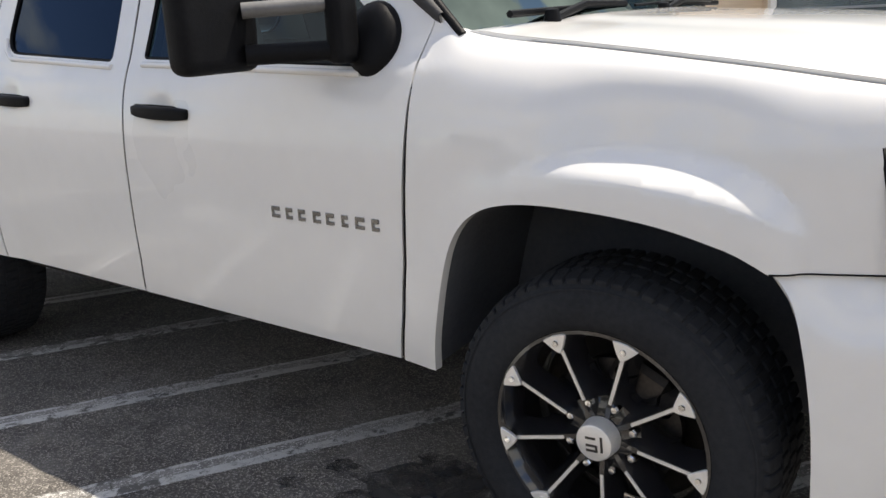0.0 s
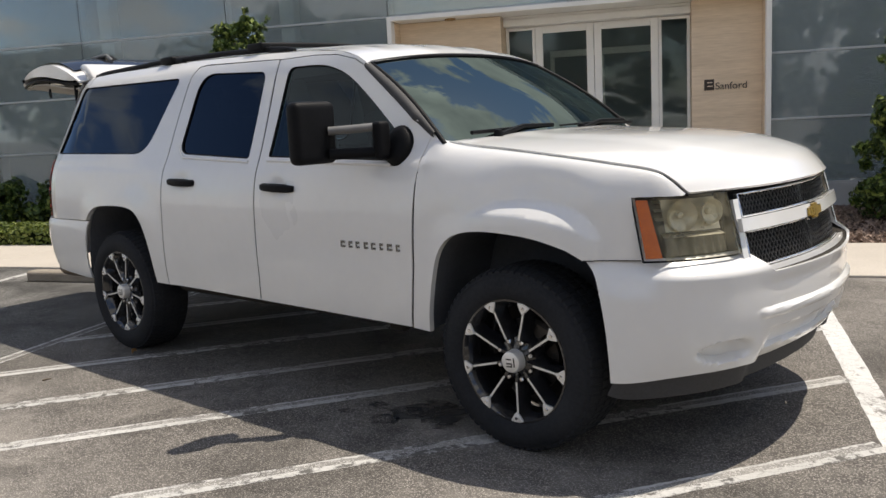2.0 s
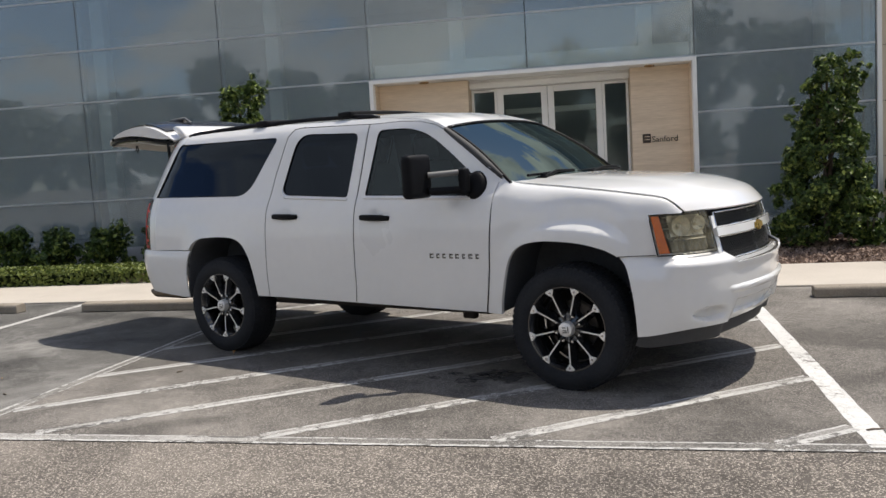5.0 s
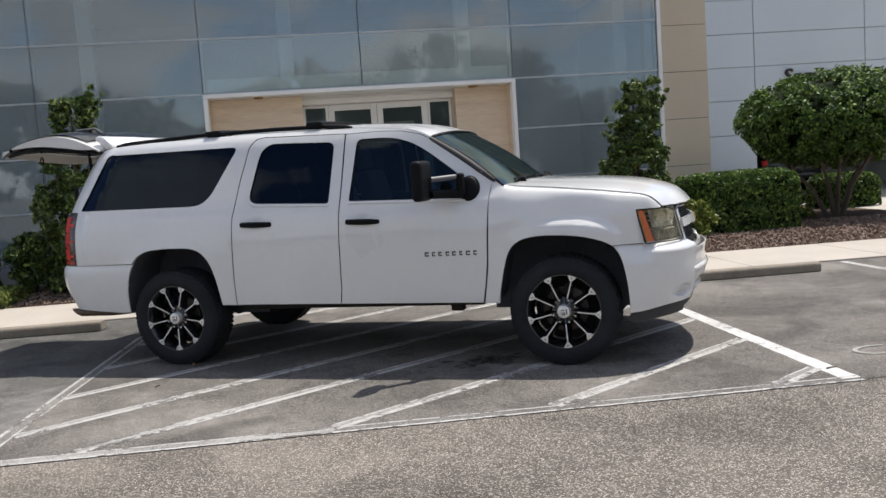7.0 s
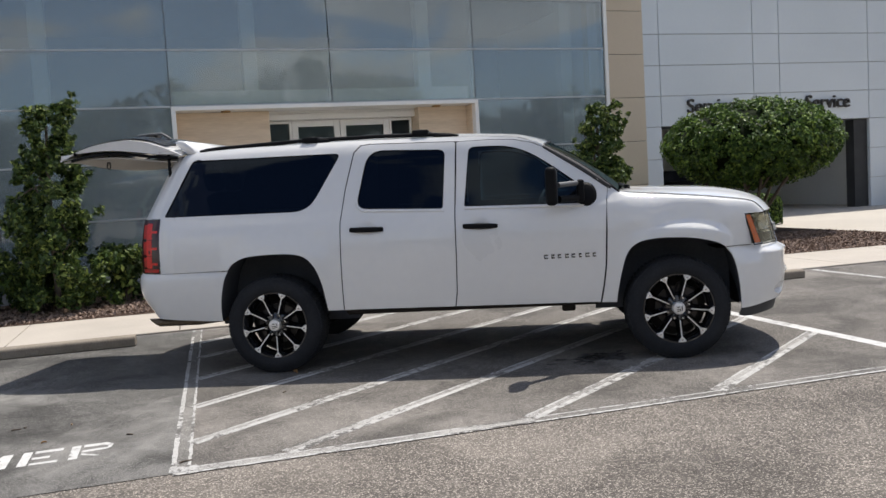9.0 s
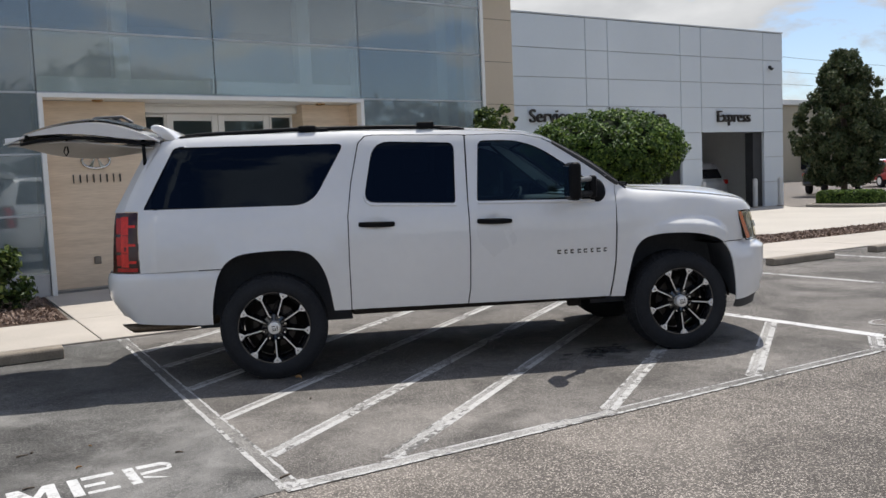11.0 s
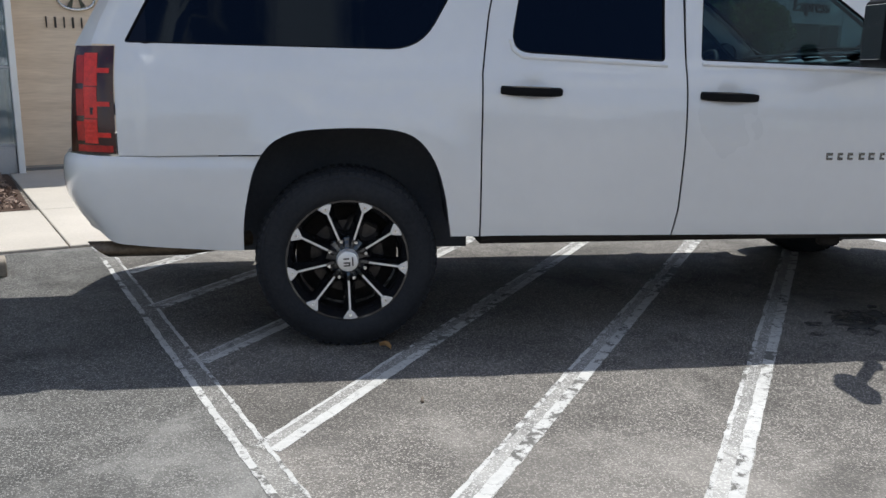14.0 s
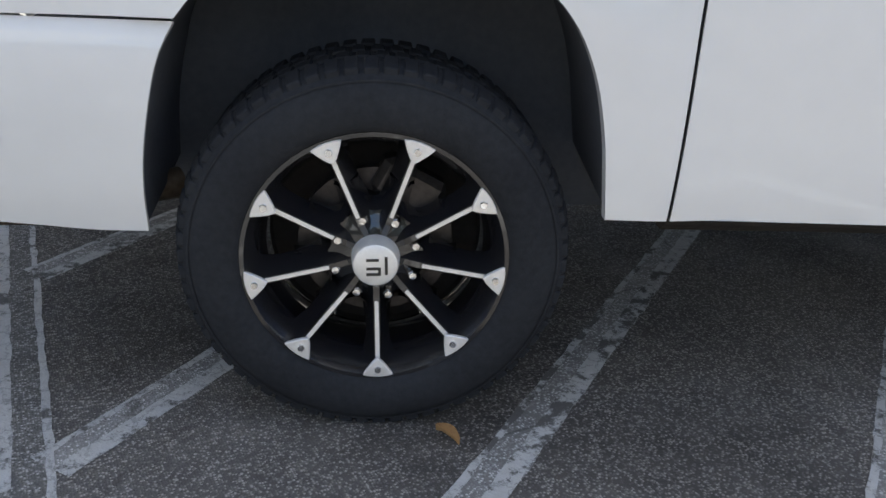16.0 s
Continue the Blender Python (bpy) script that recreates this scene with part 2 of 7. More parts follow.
def worn_paint(name, color, under, cover=0.5, plates=11.0):
    """Road paint scuffed through to the asphalt."""
    m = surface(name, tuple(c * 0.78 for c in color), color, 0.7, 0, 2.0, 40.0, 0.5, 0.3, 120.0, spec=0.3)
    n, l = m.node_tree.nodes, m.node_tree.links
    p = n["Principled BSDF"]
    base = p.inputs["Base Color"].links[0].from_socket
    geo = n.new("ShaderNodeNewGeometry")
    a, b = n.new("ShaderNodeTexNoise"), n.new("ShaderNodeTexNoise")
    a.inputs["Scale"].default_value, a.inputs["Detail"].default_value = 14.0, 12.0
    a.inputs["Roughness"].default_value = 0.75
    b.inputs["Scale"].default_value, b.inputs["Detail"].default_value = 1.3, 3.0
    l.new(geo.outputs["Position"], a.inputs["Vector"])
    l.new(geo.outputs["Position"], b.inputs["Vector"])
    mx = n.new("ShaderNodeMix")
    mx.inputs[0].default_value = 0.42
    l.new(a.outputs["Fac"], mx.inputs[2])
    l.new(b.outputs["Fac"], mx.inputs[3])
    r = n.new("ShaderNodeMapRange")
    r.inputs[1].default_value, r.inputs[2].default_value = cover - 0.022, cover + 0.018
    r.inputs[3].default_value, r.inputs[4].default_value = 1.0, 0.0
    l.new(mx.outputs[0], r.inputs[0])
    c = n.new("ShaderNodeMix")
    c.data_type = "RGBA"
    c.inputs["B"].default_value = (*under, 1)
    # the paint film has split into small plates
    net, bend, gap, more = n.new("ShaderNodeTexVoronoi"), n.new("ShaderNodeMix"), n.new("ShaderNodeMapRange"), n.new("ShaderNodeMath")
    net.feature, bend.data_type, more.operation = "DISTANCE_TO_EDGE", "RGBA", "MAXIMUM"
    net.inputs["Scale"].default_value = plates
    bend.inputs["Factor"].default_value = 0.10
    l.new(geo.outputs["Position"], bend.inputs["A"])
    l.new(a.outputs["Color"], bend.inputs["B"])
    l.new(bend.outputs["Result"], net.inputs["Vector"])
    gap.inputs[1].default_value, gap.inputs[2].default_value = 0.008, 0.03
    gap.inputs[3].default_value, gap.inputs[4].default_value = 0.45, 0.0
    l.new(net.outputs["Distance"], gap.inputs[0])
    l.new(gap.outputs[0], more.inputs[0])
    l.new(r.outputs[0], more.inputs[1])
    l.new(more.outputs[0], c.inputs["Factor"])
    l.new(base, c.inputs["A"])
    l.new(c.outputs["Result"], p.inputs["Base Color"])
    return m


def foliage(name, dark, light, tip):
    """Leaves whose green changes from leaf to leaf, with some light coming through."""
    m = bpy.data.materials.new(name)
    m.use_nodes = True
    n, l = m.node_tree.nodes, m.node_tree.links
    p = n["Principled BSDF"]
    geo = n.new("ShaderNodeNewGeometry")
    ramp = n.new("ShaderNodeValToRGB")
    ramp.color_ramp.elements[0].color, ramp.color_ramp.elements[1].color = (*dark, 1), (*tip, 1)
    mid = ramp.color_ramp.elements.new(0.7)
    mid.color = (*light, 1)
    l.new(geo.outputs["Random Per Island"], ramp.inputs["Fac"])
    l.new(ramp.outputs["Color"], p.inputs["Base Color"])
    p.inputs["Roughness"].default_value = 0.5
    p.inputs["Specular IOR Level"].default_value = 0.35
    tl, mx = n.new("ShaderNodeBsdfTranslucent"), n.new("ShaderNodeMixShader")
    l.new(ramp.outputs["Color"], tl.inputs["Color"])
    mx.inputs[0].default_value = 0.2
    l.new(p.outputs[0], mx.inputs[1])
    l.new(tl.outputs[0], mx.inputs[2])
    l.new(mx.outputs[0], n["Material Output"].inputs["Surface"])
    return m


M_LANE = asphalt("lane_asphalt", (0.068, 0.060, 0.053), (0.146, 0.130, 0.114), (0.425, 0.378, 0.330), 118.0, 0.74, 0.3, 0.18, 0.9)
M_BAY = asphalt("bay_asphalt", (0.068, 0.062, 0.057), (0.152, 0.140, 0.127), (0.325, 0.300, 0.272), 170.0, 0.60, 0.45, 0.5, 0.85)
M_PAINT = worn_paint("road_paint", (0.55, 0.54, 0.52), (0.115, 0.109, 0.102), 0.474)
M_PAINT_NEW = worn_paint("newer_road_paint", (0.66, 0.655, 0.64), (0.20, 0.19, 0.18), 0.43)
M_BAY_OILED = asphalt("oiled_bay_asphalt", (0.050, 0.049, 0.047), (0.115, 0.110, 0.103), (0.25, 0.242, 0.228), 170.0, 0.50, 0.45, 0.85, 0.85)
M_PAINT_OLD = asphalt("old_paint_on_asphalt", (0.17, 0.164, 0.155), (0.31, 0.298, 0.28), (0.54, 0.525, 0.50), 170.0, 0.8, 1.6, 0.5, 0.6)
M_PAINT_FADED = asphalt("faded_paint_on_asphalt", (0.09, 0.086, 0.08), (0.185, 0.175, 0.163), (0.38, 0.365, 0.34), 170.0, 0.75, 0.9, 0.4, 0.7)
M_CONCRETE = surface("concrete_walk", (0.40, 0.362, 0.315), (0.52, 0.472, 0.415), 0.85, 0, 1.2, 50.0, 0.4, 0.25, 90.0, spec=0.3, per_piece=0.05)
M_DRIVE = surface("concrete_drive", (0.42, 0.385, 0.34), (0.53, 0.49, 0.43), 0.85, 0, 0.4, 20.0, 0.4, 0.2, 60.0, spec=0.3)
M_STOP = surface("wheel_stop_concrete", (0.20, 0.17, 0.135), (0.33, 0.29, 0.24), 0.9, 0, 4.0, 70.0, 0.45, 0.4, 80.0, spec=0.3)
M_SOIL = surface("mulch_soil", (0.035, 0.022, 0.016), (0.10, 0.065, 0.05), 0.95, 0, 8.0, 90.0, 0.5, 0.8, 60.0, spec=0.2)
M_CHIP = surface("mulch_chips", (0.14, 0.090, 0.068), (0.42, 0.32, 0.26), 0.9, 0, 14.0, 160.0, 0.4, 0.3, spec=0.2)
M_STONE = surface("travertine", (0.60, 0.475, 0.345), (0.80, 0.66, 0.505), 0.55, 0, 1.0, 6.0, 0.45, 0.06, 30.0, stretch=(0.8, 0.8, 9.0), spec=0.4)
M_CREAM = surface("cream_panel", (0.60, 0.505, 0.385), (0.66, 0.565, 0.435), 0.6, 0, 0.7, 25.0, 0.25, 0.05, 150.0)
M_METALPANEL = surface("white_metal_panel", (0.555, 0.605, 0.645), (0.625, 0.675, 0.715), 0.4, 0, 0.35, 12.0, 0.2, 0.0, per_piece=0.06)
M_WHITEFRAME = surface("white_aluminium", (0.80, 0.80, 0.78), (0.87, 0.87, 0.85), 0.4, 0, 1.5, 30.0, 0.3, 0.0)
M_MULLION = surface("grey_aluminium", (0.42, 0.44, 0.46), (0.52, 0.54, 0.56), 0.45, 0.3, 1.5, 30.0, 0.3, 0.0)
M_DARKJOINT = surface("dark_gasket", (0.02, 0.021, 0.023), (0.04, 0.041, 0.043), 0.7, 0, 3.0, 40.0, 0.3, 0.0)
M_CURTAIN = pane_glass("curtain_wall_glass", (0.80, 0.88, 0.89), 0.09, (0.93, 0.96, 0.99), 0.026, 0.31, (0.405, 0.468, 0.492))
M_FROST = pane_glass("spandrel_glass", (0.84, 0.91, 0.90), 0.09, (0.93, 0.96, 0.98), 0.026, 0.32, (0.60, 0.672, 0.66))
M_DOORGLASS = pane_glass("door_glass", (0.86, 0.90, 0.88), 0.035, (0.8, 0.85, 0.86), 0.0)
M_ROOMWALL = surface("showroom_wall", (0.30, 0.32, 0.33), (0.38, 0.40, 0.41), 0.8, 0, 0.5, 8.0, 0.3, 0.0)
M_ROOMFLOOR = surface("showroom_floor", (0.16, 0.16, 0.155), (0.22, 0.22, 0.21), 0.3, 0, 0.5, 8.0, 0.3, 0.0)
M_COLUMN = surface("white_column", (0.74, 0.75, 0.74), (0.82, 0.83, 0.82), 0.6, 0, 0.7, 10.0, 0.3, 0.0)
M_LETTER = surface("dark_lettering", (0.025, 0.022, 0.02), (0.045, 0.04, 0.036), 0.4, 0.2, 4.0, 40.0, 0.3, 0.0)
M_SILVER = surface("polished_silver", (0.55, 0.55, 0.54), (0.70, 0.70, 0.69), 0.07, 1.0, 6.0, 60.0, 0.3, 0.0, rough_vary=0.05)
M_BARK = surface("bark", (0.07, 0.052, 0.04), (0.17, 0.135, 0.105), 0.9, 0, 9.0, 60.0, 0.5, 0.6, 40.0, stretch=(1, 1, 0.3))
M_HOLLY = foliage("holly_leaf", (0.018, 0.036, 0.010), (0.068, 0.120, 0.026), (0.32, 0.39, 0.10))
M_HEDGE = foliage("hedge_leaf", (0.018, 0.040, 0.010), (0.085, 0.160, 0.028), (0.28, 0.39, 0.075))
M_GROUNDCOVER = foliage("ground_cover_leaf", (0.05, 0.075, 0.015), (0.14, 0.18, 0.035), (0.26, 0.29, 0.08))
M_FARLEAF = foliage("far_tree_leaf", (0.028, 0.046, 0.018), (0.078, 0.105, 0.042), (0.17, 0.165, 0.085))
# distance haze is mixed into these leaf colours, paler than near foliage
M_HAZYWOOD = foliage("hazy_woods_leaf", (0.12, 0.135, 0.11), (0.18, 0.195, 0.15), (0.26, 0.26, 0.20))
M_YELLOWLEAF = foliage("variegated_leaf", (0.06, 0.10, 0.02), (0.20, 0.26, 0.05), (0.52, 0.50, 0.14))

# ---- building helpers ----
def link(name, bm, material, parent=None, label="", smooth=False, mats=()):
    me = bpy.data.meshes.new(name)
    bm.to_mesh(me)
    bm.free()
    me.materials.append(material)
    for m in mats:
        me.materials.append(m)
    if smooth:
        me.polygons.foreach_set("use_smooth", [True] * len(me.polygons))
        me.set_sharp_from_angle(angle=radians(smooth if smooth is not True else 40))
    ob = new(name, me)
    if parent is not None:
        ob.parent = parent
    if label:
        ob["label"] = label
    return ob


def part(name, bm, material, parent, label="", smooth=False, mats=()):
    return link(name, bm, material, parent, label, smooth, mats)


def thing(name, label, category, m=None, group="", kind=""):
    ob = new(name)
    ob.empty_display_size = 0.2
    if m is not None:
        ob.matrix_world = m
    return tagged(ob, label, category, group, kind)


def box(x0, y0, z0, x1, y1, z1, bevel=0.0, bm=None, seg=1):
    """A box between two corners, with its edges rounded if asked."""
    own = bmesh.new()
    r = bmesh.ops.create_cube(own, size=1.0)
    bmesh.ops.scale(own, vec=(x1 - x0, y1 - y0, z1 - z0), verts=own.verts)
    bmesh.ops.translate(own, vec=((x0 + x1) / 2, (y0 + y1) / 2, (z0 + z1) / 2), verts=own.verts)
    if bevel:
        bmesh.ops.bevel(own, geom=own.edges[:], offset=bevel, segments=seg, affect="EDGES", profile=0.6)
    return join(bm, own)


def join(bm, own, m=None):
    """Adds own to bm (a new one if None) and returns it."""
    if m is not None:
        bmesh.ops.transform(own, matrix=m, verts=own.verts)
    if bm is None:
        return own
    me = bpy.data.meshes.new("tmp")
    own.to_mesh(me)
    own.free()
    bm.from_mesh(me)
    bpy.data.meshes.remove(me)
    return bm


def moved(bm, m):
    bmesh.ops.transform(bm, matrix=m, verts=bm.verts)
    return bm


def prism(points, axis, a, b, bevel=0.0):
    """A flat outline pushed from a to b along an axis (0, 1, 2)."""
    bm = bmesh.new()
    def put(p, d):
        v = list(p)
        v.insert(axis, d)
        return bm.verts.new(v)
    lo, hi = [put(p, a) for p in points], [put(p, b) for p in points]
    bm.faces.new(lo), bm.faces.new(hi[::-1])
    for i in range(len(points)):
        j = (i + 1) % len(points)
        bm.faces.new((lo[j], lo[i], hi[i], hi[j]))
    bmesh.ops.recalc_face_normals(bm, faces=bm.faces)
    if bevel:
        bmesh.ops.bevel(bm, geom=bm.edges[:], offset=bevel, segments=1, affect="EDGES")
    return bm


def lathe(profile, steps=48, bm=None, m=None, closed=False):
    """A profile of (radius, height) turned about z."""
    own = bmesh.new()
    rings = []
    for k in range(steps):
        a = 2 * math.pi * k / steps
        rings.append([own.verts.new((r * math.cos(a), r * math.sin(a), z)) for r, z in profile])
    n = len(profile)
    for k in range(steps):
        p, q = rings[k], rings[(k + 1) % steps]
        for i in range(n if closed else n - 1):
            j = (i + 1) % n
            own.faces.new((p[i], q[i], q[j], p[j]))
    bmesh.ops.remove_doubles(own, verts=own.verts, dist=1e-5)
    bmesh.ops.recalc_face_normals(own, faces=own.faces)
    return join(bm, own, m)


def tube(points, radius, sides=8, bm=None, taper=1.0):
    """A round bar along a line of points."""
    own = bmesh.new()
    pts = [Vector(p) for p in points]
    rings = []
    for i, p in enumerate(pts):
        d = (pts[min(i + 1, len(pts) - 1)] - pts[max(i - 1, 0)]).normalized()
        side = d.orthogonal().normalized() if i == 0 else (side - d * side.dot(d)).normalized()
        up = d.cross(side)
        r = radius * (1 + (taper - 1) * i / max(1, len(pts) - 1))
        rings.append([own.verts.new(p + r * (math.cos(2 * math.pi * k / sides) * side + math.sin(2 * math.pi * k / sides) * up)) for k in range(sides)])
    for a, b in zip(rings, rings[1:]):
        for k in range(sides):
            own.faces.new((a[k], a[(k + 1) % sides], b[(k + 1) % sides], b[k]))
    own.faces.new(rings[0][::-1]), own.faces.new(rings[-1])
    return join(bm, own)


def sheet(points_of, nu, nv, bm=None):
    """A grid surface from a function of two numbers between 0 and 1."""
    own = bmesh.new()
    g = [[own.verts.new(points_of(i / nu, j / nv)) for j in range(nv + 1)] for i in range(nu + 1)]
    for i in range(nu):
        for j in range(nv):
            own.faces.new((g[i][j], g[i + 1][j], g[i + 1][j + 1], g[i][j + 1]))
    return join(bm, own)


def thicken(bm, depth):
    """Gives an open sheet an edge and a back."""
    bmesh.ops.recalc_face_normals(bm, faces=bm.faces)
    bmesh.ops.solidify(bm, geom=bm.faces[:], thickness=depth)
    return bm


def curve(table, x):
    """Smooth reading of a table of (x, y), rising in x."""
    if x <= table[0][0]:
        return table[0][1]
    if x >= table[-1][0]:
        return table[-1][1]
    for i in range(len(table) - 1):
        (x0, y0), (x1, y1) = table[i], table[i + 1]
        if x <= x1:
            s0 = (y1 - table[i - 1][1]) / (x1 - table[i - 1][0]) if i else (y1 - y0) / (x1 - x0)
            s1 = (table[i + 2][1] - y0) / (table[i + 2][0] - x0) if i + 2 < len(table) else (y1 - y0) / (x1 - x0)
            h, t = x1 - x0, (x - x0) / (x1 - x0)
            return (2 * t**3 - 3 * t**2 + 1) * y0 + (t**3 - 2 * t**2 + t) * h * s0 + (3 * t**2 - 2 * t**3) * y1 + (t**3 - t**2) * h * s1


def lettering(text, size, depth, m, name, material, parent, label="", bold=0.0):
    cu = bpy.data.curves.new(name, "FONT")
    cu.body, cu.size, cu.extrude, cu.offset = text, size, depth, bold
    ob = bpy.data.objects.new("tmp", cu)
    me = bpy.data.meshes.new_from_object(ob)
    bpy.data.objects.remove(ob)
    bpy.data.curves.remove(cu)
    bm = bmesh.new()
    bm.from_mesh(me)
    bpy.data.meshes.remove(me)
    return part(name, moved(bm, m), material, parent, label)


FACING = pose(0, 0, 0, 90, 0, 0)  # writing that stands upright and faces -y

# ---- ground ----
def slant(x, y):
    """The kerb line runs a little askew to the facade."""
    return y - 0.036 * (x + 1)


def flat(points, z):
    bm = bmesh.new()
    bm.faces.new([bm.verts.new((x, y, z)) for x, y in points])
    bmesh.ops.recalc_face_normals(bm, faces=bm.faces)
    if bm.faces[:][0].normal.z < 0:
        bmesh.ops.reverse_faces(bm, faces=bm.faces[:])
    return bm


ground = tagged(link("ground", flat([(-900, -900), (900, -900), (900, 900), (-900, 900)], 0.0), M_LANE),
                "worn grey-brown asphalt driving lane with coarse aggregate", "ground", kind="structure")
bay = tagged(link("parking_bay", flat([(-3.8, 0.84), (1.6, 0.74), (26, 0.3), (26, slant(26, 5.92)), (-3.6, slant(-3.6, 5.92))], 0.004), M_BAY),
             "dark stained asphalt of the parking bays with fine cracks", "pavement", kind="structure")
tagged(link("parking_bay_2", flat([(-26, 0.84), (-3.8, 0.84), (-3.6, slant(-3.6, 5.92)), (-26, slant(-26, 5.92))], 0.004), M_BAY_OILED),
       "oil-darkened asphalt of the neighbouring bays with pale dusty smears", "pavement", kind="structure")
walkway = tagged(new("pavement"), "pale concrete sidewalk slabs along the parking bays", "pavement", kind="structure")
drive = tagged(link("service_drive", flat([(9.6, 9.2), (9.9, 8.9), (10.6, slant(10.6, 9.0)), (26.0, slant(26, 9.0)), (22.0, 11.0), (21.1, 12.5), (20.1, 13.6), (20.5, 15.6), (21.9, 17.1), (21.9, 26), (9.4, 26)], 0.012), M_DRIVE),
               "sunlit pale concrete drive before the service bays", "road", kind="structure")


def stripe(name, x0, y0, x1, y1, w, material, z=0.0075):
    """A painted line with slightly ragged sides."""
    a, b = Vector((x0, y0)), Vector((x1, y1))
    d = (b - a).normalized()
    s = Vector((-d.y, d.x))
    n = max(2, int((b - a).length / 0.045))
    bm = bmesh.new()
    rows = []
    for i in range(n + 1):
        p = a + (b - a) * i / n
        e0, e1 = (random.uniform(-0.0035, 0.0035) for _ in range(2))
        rows.append((bm.verts.new((*(p + s * (w / 2 + e0)), z)), bm.verts.new((*(p - s * (w / 2 + e1)), z))))
    for p, q in zip(rows, rows[1:]):
        bm.faces.new((p[1], q[1], q[0], p[0]))
    return part(name, bm, material, markings)


markings = tagged(new("road_markings"), "worn white hatched parking lines with scuffed paint", "road marking", kind="structure")
# outline of the hatched bay: broad old lines with brighter edges
stripe("side_line", -3.806, 0.90, -3.602, slant(-3.7, 5.9), 0.08, M_PAINT_FADED, 0.0048)
stripe("side_line_edge", -3.850, 0.90, -3.644, slant(-3.7, 5.9), 0.030, M_PAINT, 0.0060)
stripe("side_line_edge", -3.760, 0.94, -3.562, slant(-3.7, 5.9), 0.018, M_PAINT, 0.0060)
stripe("corner_patch", -3.87, 0.895, -3.72, 0.89, 0.085, M_PAINT, 0.0066)
stripe("side_line", 1.59, 0.78, 1.60, slant(1.6, 5.9), 0.13, M_PAINT_NEW, 0.0054)
stripe("front_line", -3.85, 0.865, -1.70, 0.830, 0.11, M_PAINT_OLD, 0.0048)
stripe("front_line", -1.70, 0.830, 1.64, 0.775, 0.11, M_PAINT_FADED, 0.0048)
stripe("front_line_edge", -3.85, 0.815, 1.64, 0.725, 0.026, M_PAINT, 0.0063)
stripe("front_line_edge", -3.85, 0.905, 1.64, 0.815, 0.018, M_PAINT, 0.0063)
for hx, hy in ((1.12, 0.80), (-0.34, 0.837), (-1.70, 0.859), (-3.21, 0.905), (-3.735, 1.379), (-3.712, 2.295), (-3.67, 3.264), (-3.63, 4.225), (-3.60, 5.09)):
    run = min((1.53 - hx), (slant(-1, 5.86) - hy) / 0.675)
    c = 0.02
    stripe("hatch_line", hx, hy + c, hx + run, hy + c + 0.675 * run, 0.110, M_PAINT_OLD, 0.0051)
    off = Vector((-0.558, 0.830)) * 0.048
    stripe("hatch_line_edge", hx + off.x, hy + c + off.y, hx + run + off.x, hy + c + 0.675 * run + off.y, 0.018, M_PAINT, 0.0057)
    stripe("hatch_line_edge", hx - off.x * 0.62, hy + c - off.y * 0.62, hx + run - off.x * 0.62, hy + c + 0.675 * run - off.y * 0.62, 0.048, M_PAINT, 0.0057)
for lx in (-6.33, -9.0, -11.7, -14.4, 4.62, 7.25, 9.9, 12.5):
    stripe("bay_line", lx, 0.84, lx - 0.02, slant(lx, 5.85), 0.10, M_PAINT, 0.0054)


def kerb_stop(x, y, long, turn=-2.0):
    """A concrete wheel stop: a low bar with sloping sides and blunt ends."""
    ob = thing("wheel_stop", "weathered concrete wheel stop lying on the asphalt", "wheel stop", pose(x, y, 0.004, 0, 0, turn), "wheel stops")
    bm = prism([(-0.085, 0), (0.085, 0), (0.084, 0.085), (0.064, 0.108), (-0.064, 0.108), (-0.086, 0.088)], 0, -long / 2, long / 2, 0.008)
    part("bar", bm, M_STOP, ob)
    for s in (-1, 1):
        part("pin", lathe([(0, 0.1085), (0.011, 0.1085), (0.013, 0.104), (0.013, 0.09)], 10, m=pose(s * long * 0.36, 0, 0)), M_DARKJOINT, ob, "rusty steel pin")
    return ob


for sx, long in ((-5.1, 1.72), (-7.75, 1.75), (3.08, 1.75), (6.1, 1.4), (8.65, 1.6), (11.2, 1.7)):
    kerb_stop(sx, slant(sx, 5.30), long)

island = tagged(new("kerb_island"), "pale concrete kerb round a planted island", "kerb", kind="structure")
part("kerb", box(20.95, 12.85, 0.0, 22.3, 15.4, 0.10, 0.02), M_CONCRETE, island)
part("soil", box(21.08, 12.98, 0.02, 22.15, 15.25, 0.115, 0.01), M_SOIL, island)

# ---- bed soil ----
bed_right = tagged(link("planting_bed", flat([(1.9, slant(1.9, 7.62)), (26, slant(26, 7.7)), (26, slant(26, 9.0)), (10.4, slant(10.4, 9.0)), (9.6, 9.2), (9.3, 16.9), (5.3, 16.9), (5.3, 10.84), (1.9, 10.84)], 0.02), M_SOIL),
                   "planting bed covered in brown bark mulch", "ground", kind="structure")
bed_left = tagged(link("planting_bed", flat([(-26, slant(-26, 7.70)), (-3.86, slant(-3.86, 7.70)), (-3.80, 10.84), (-26, 10.84)], 0.02), M_SOIL),
                  "planting bed with bark mulch beside the entrance", "ground", kind="structure")


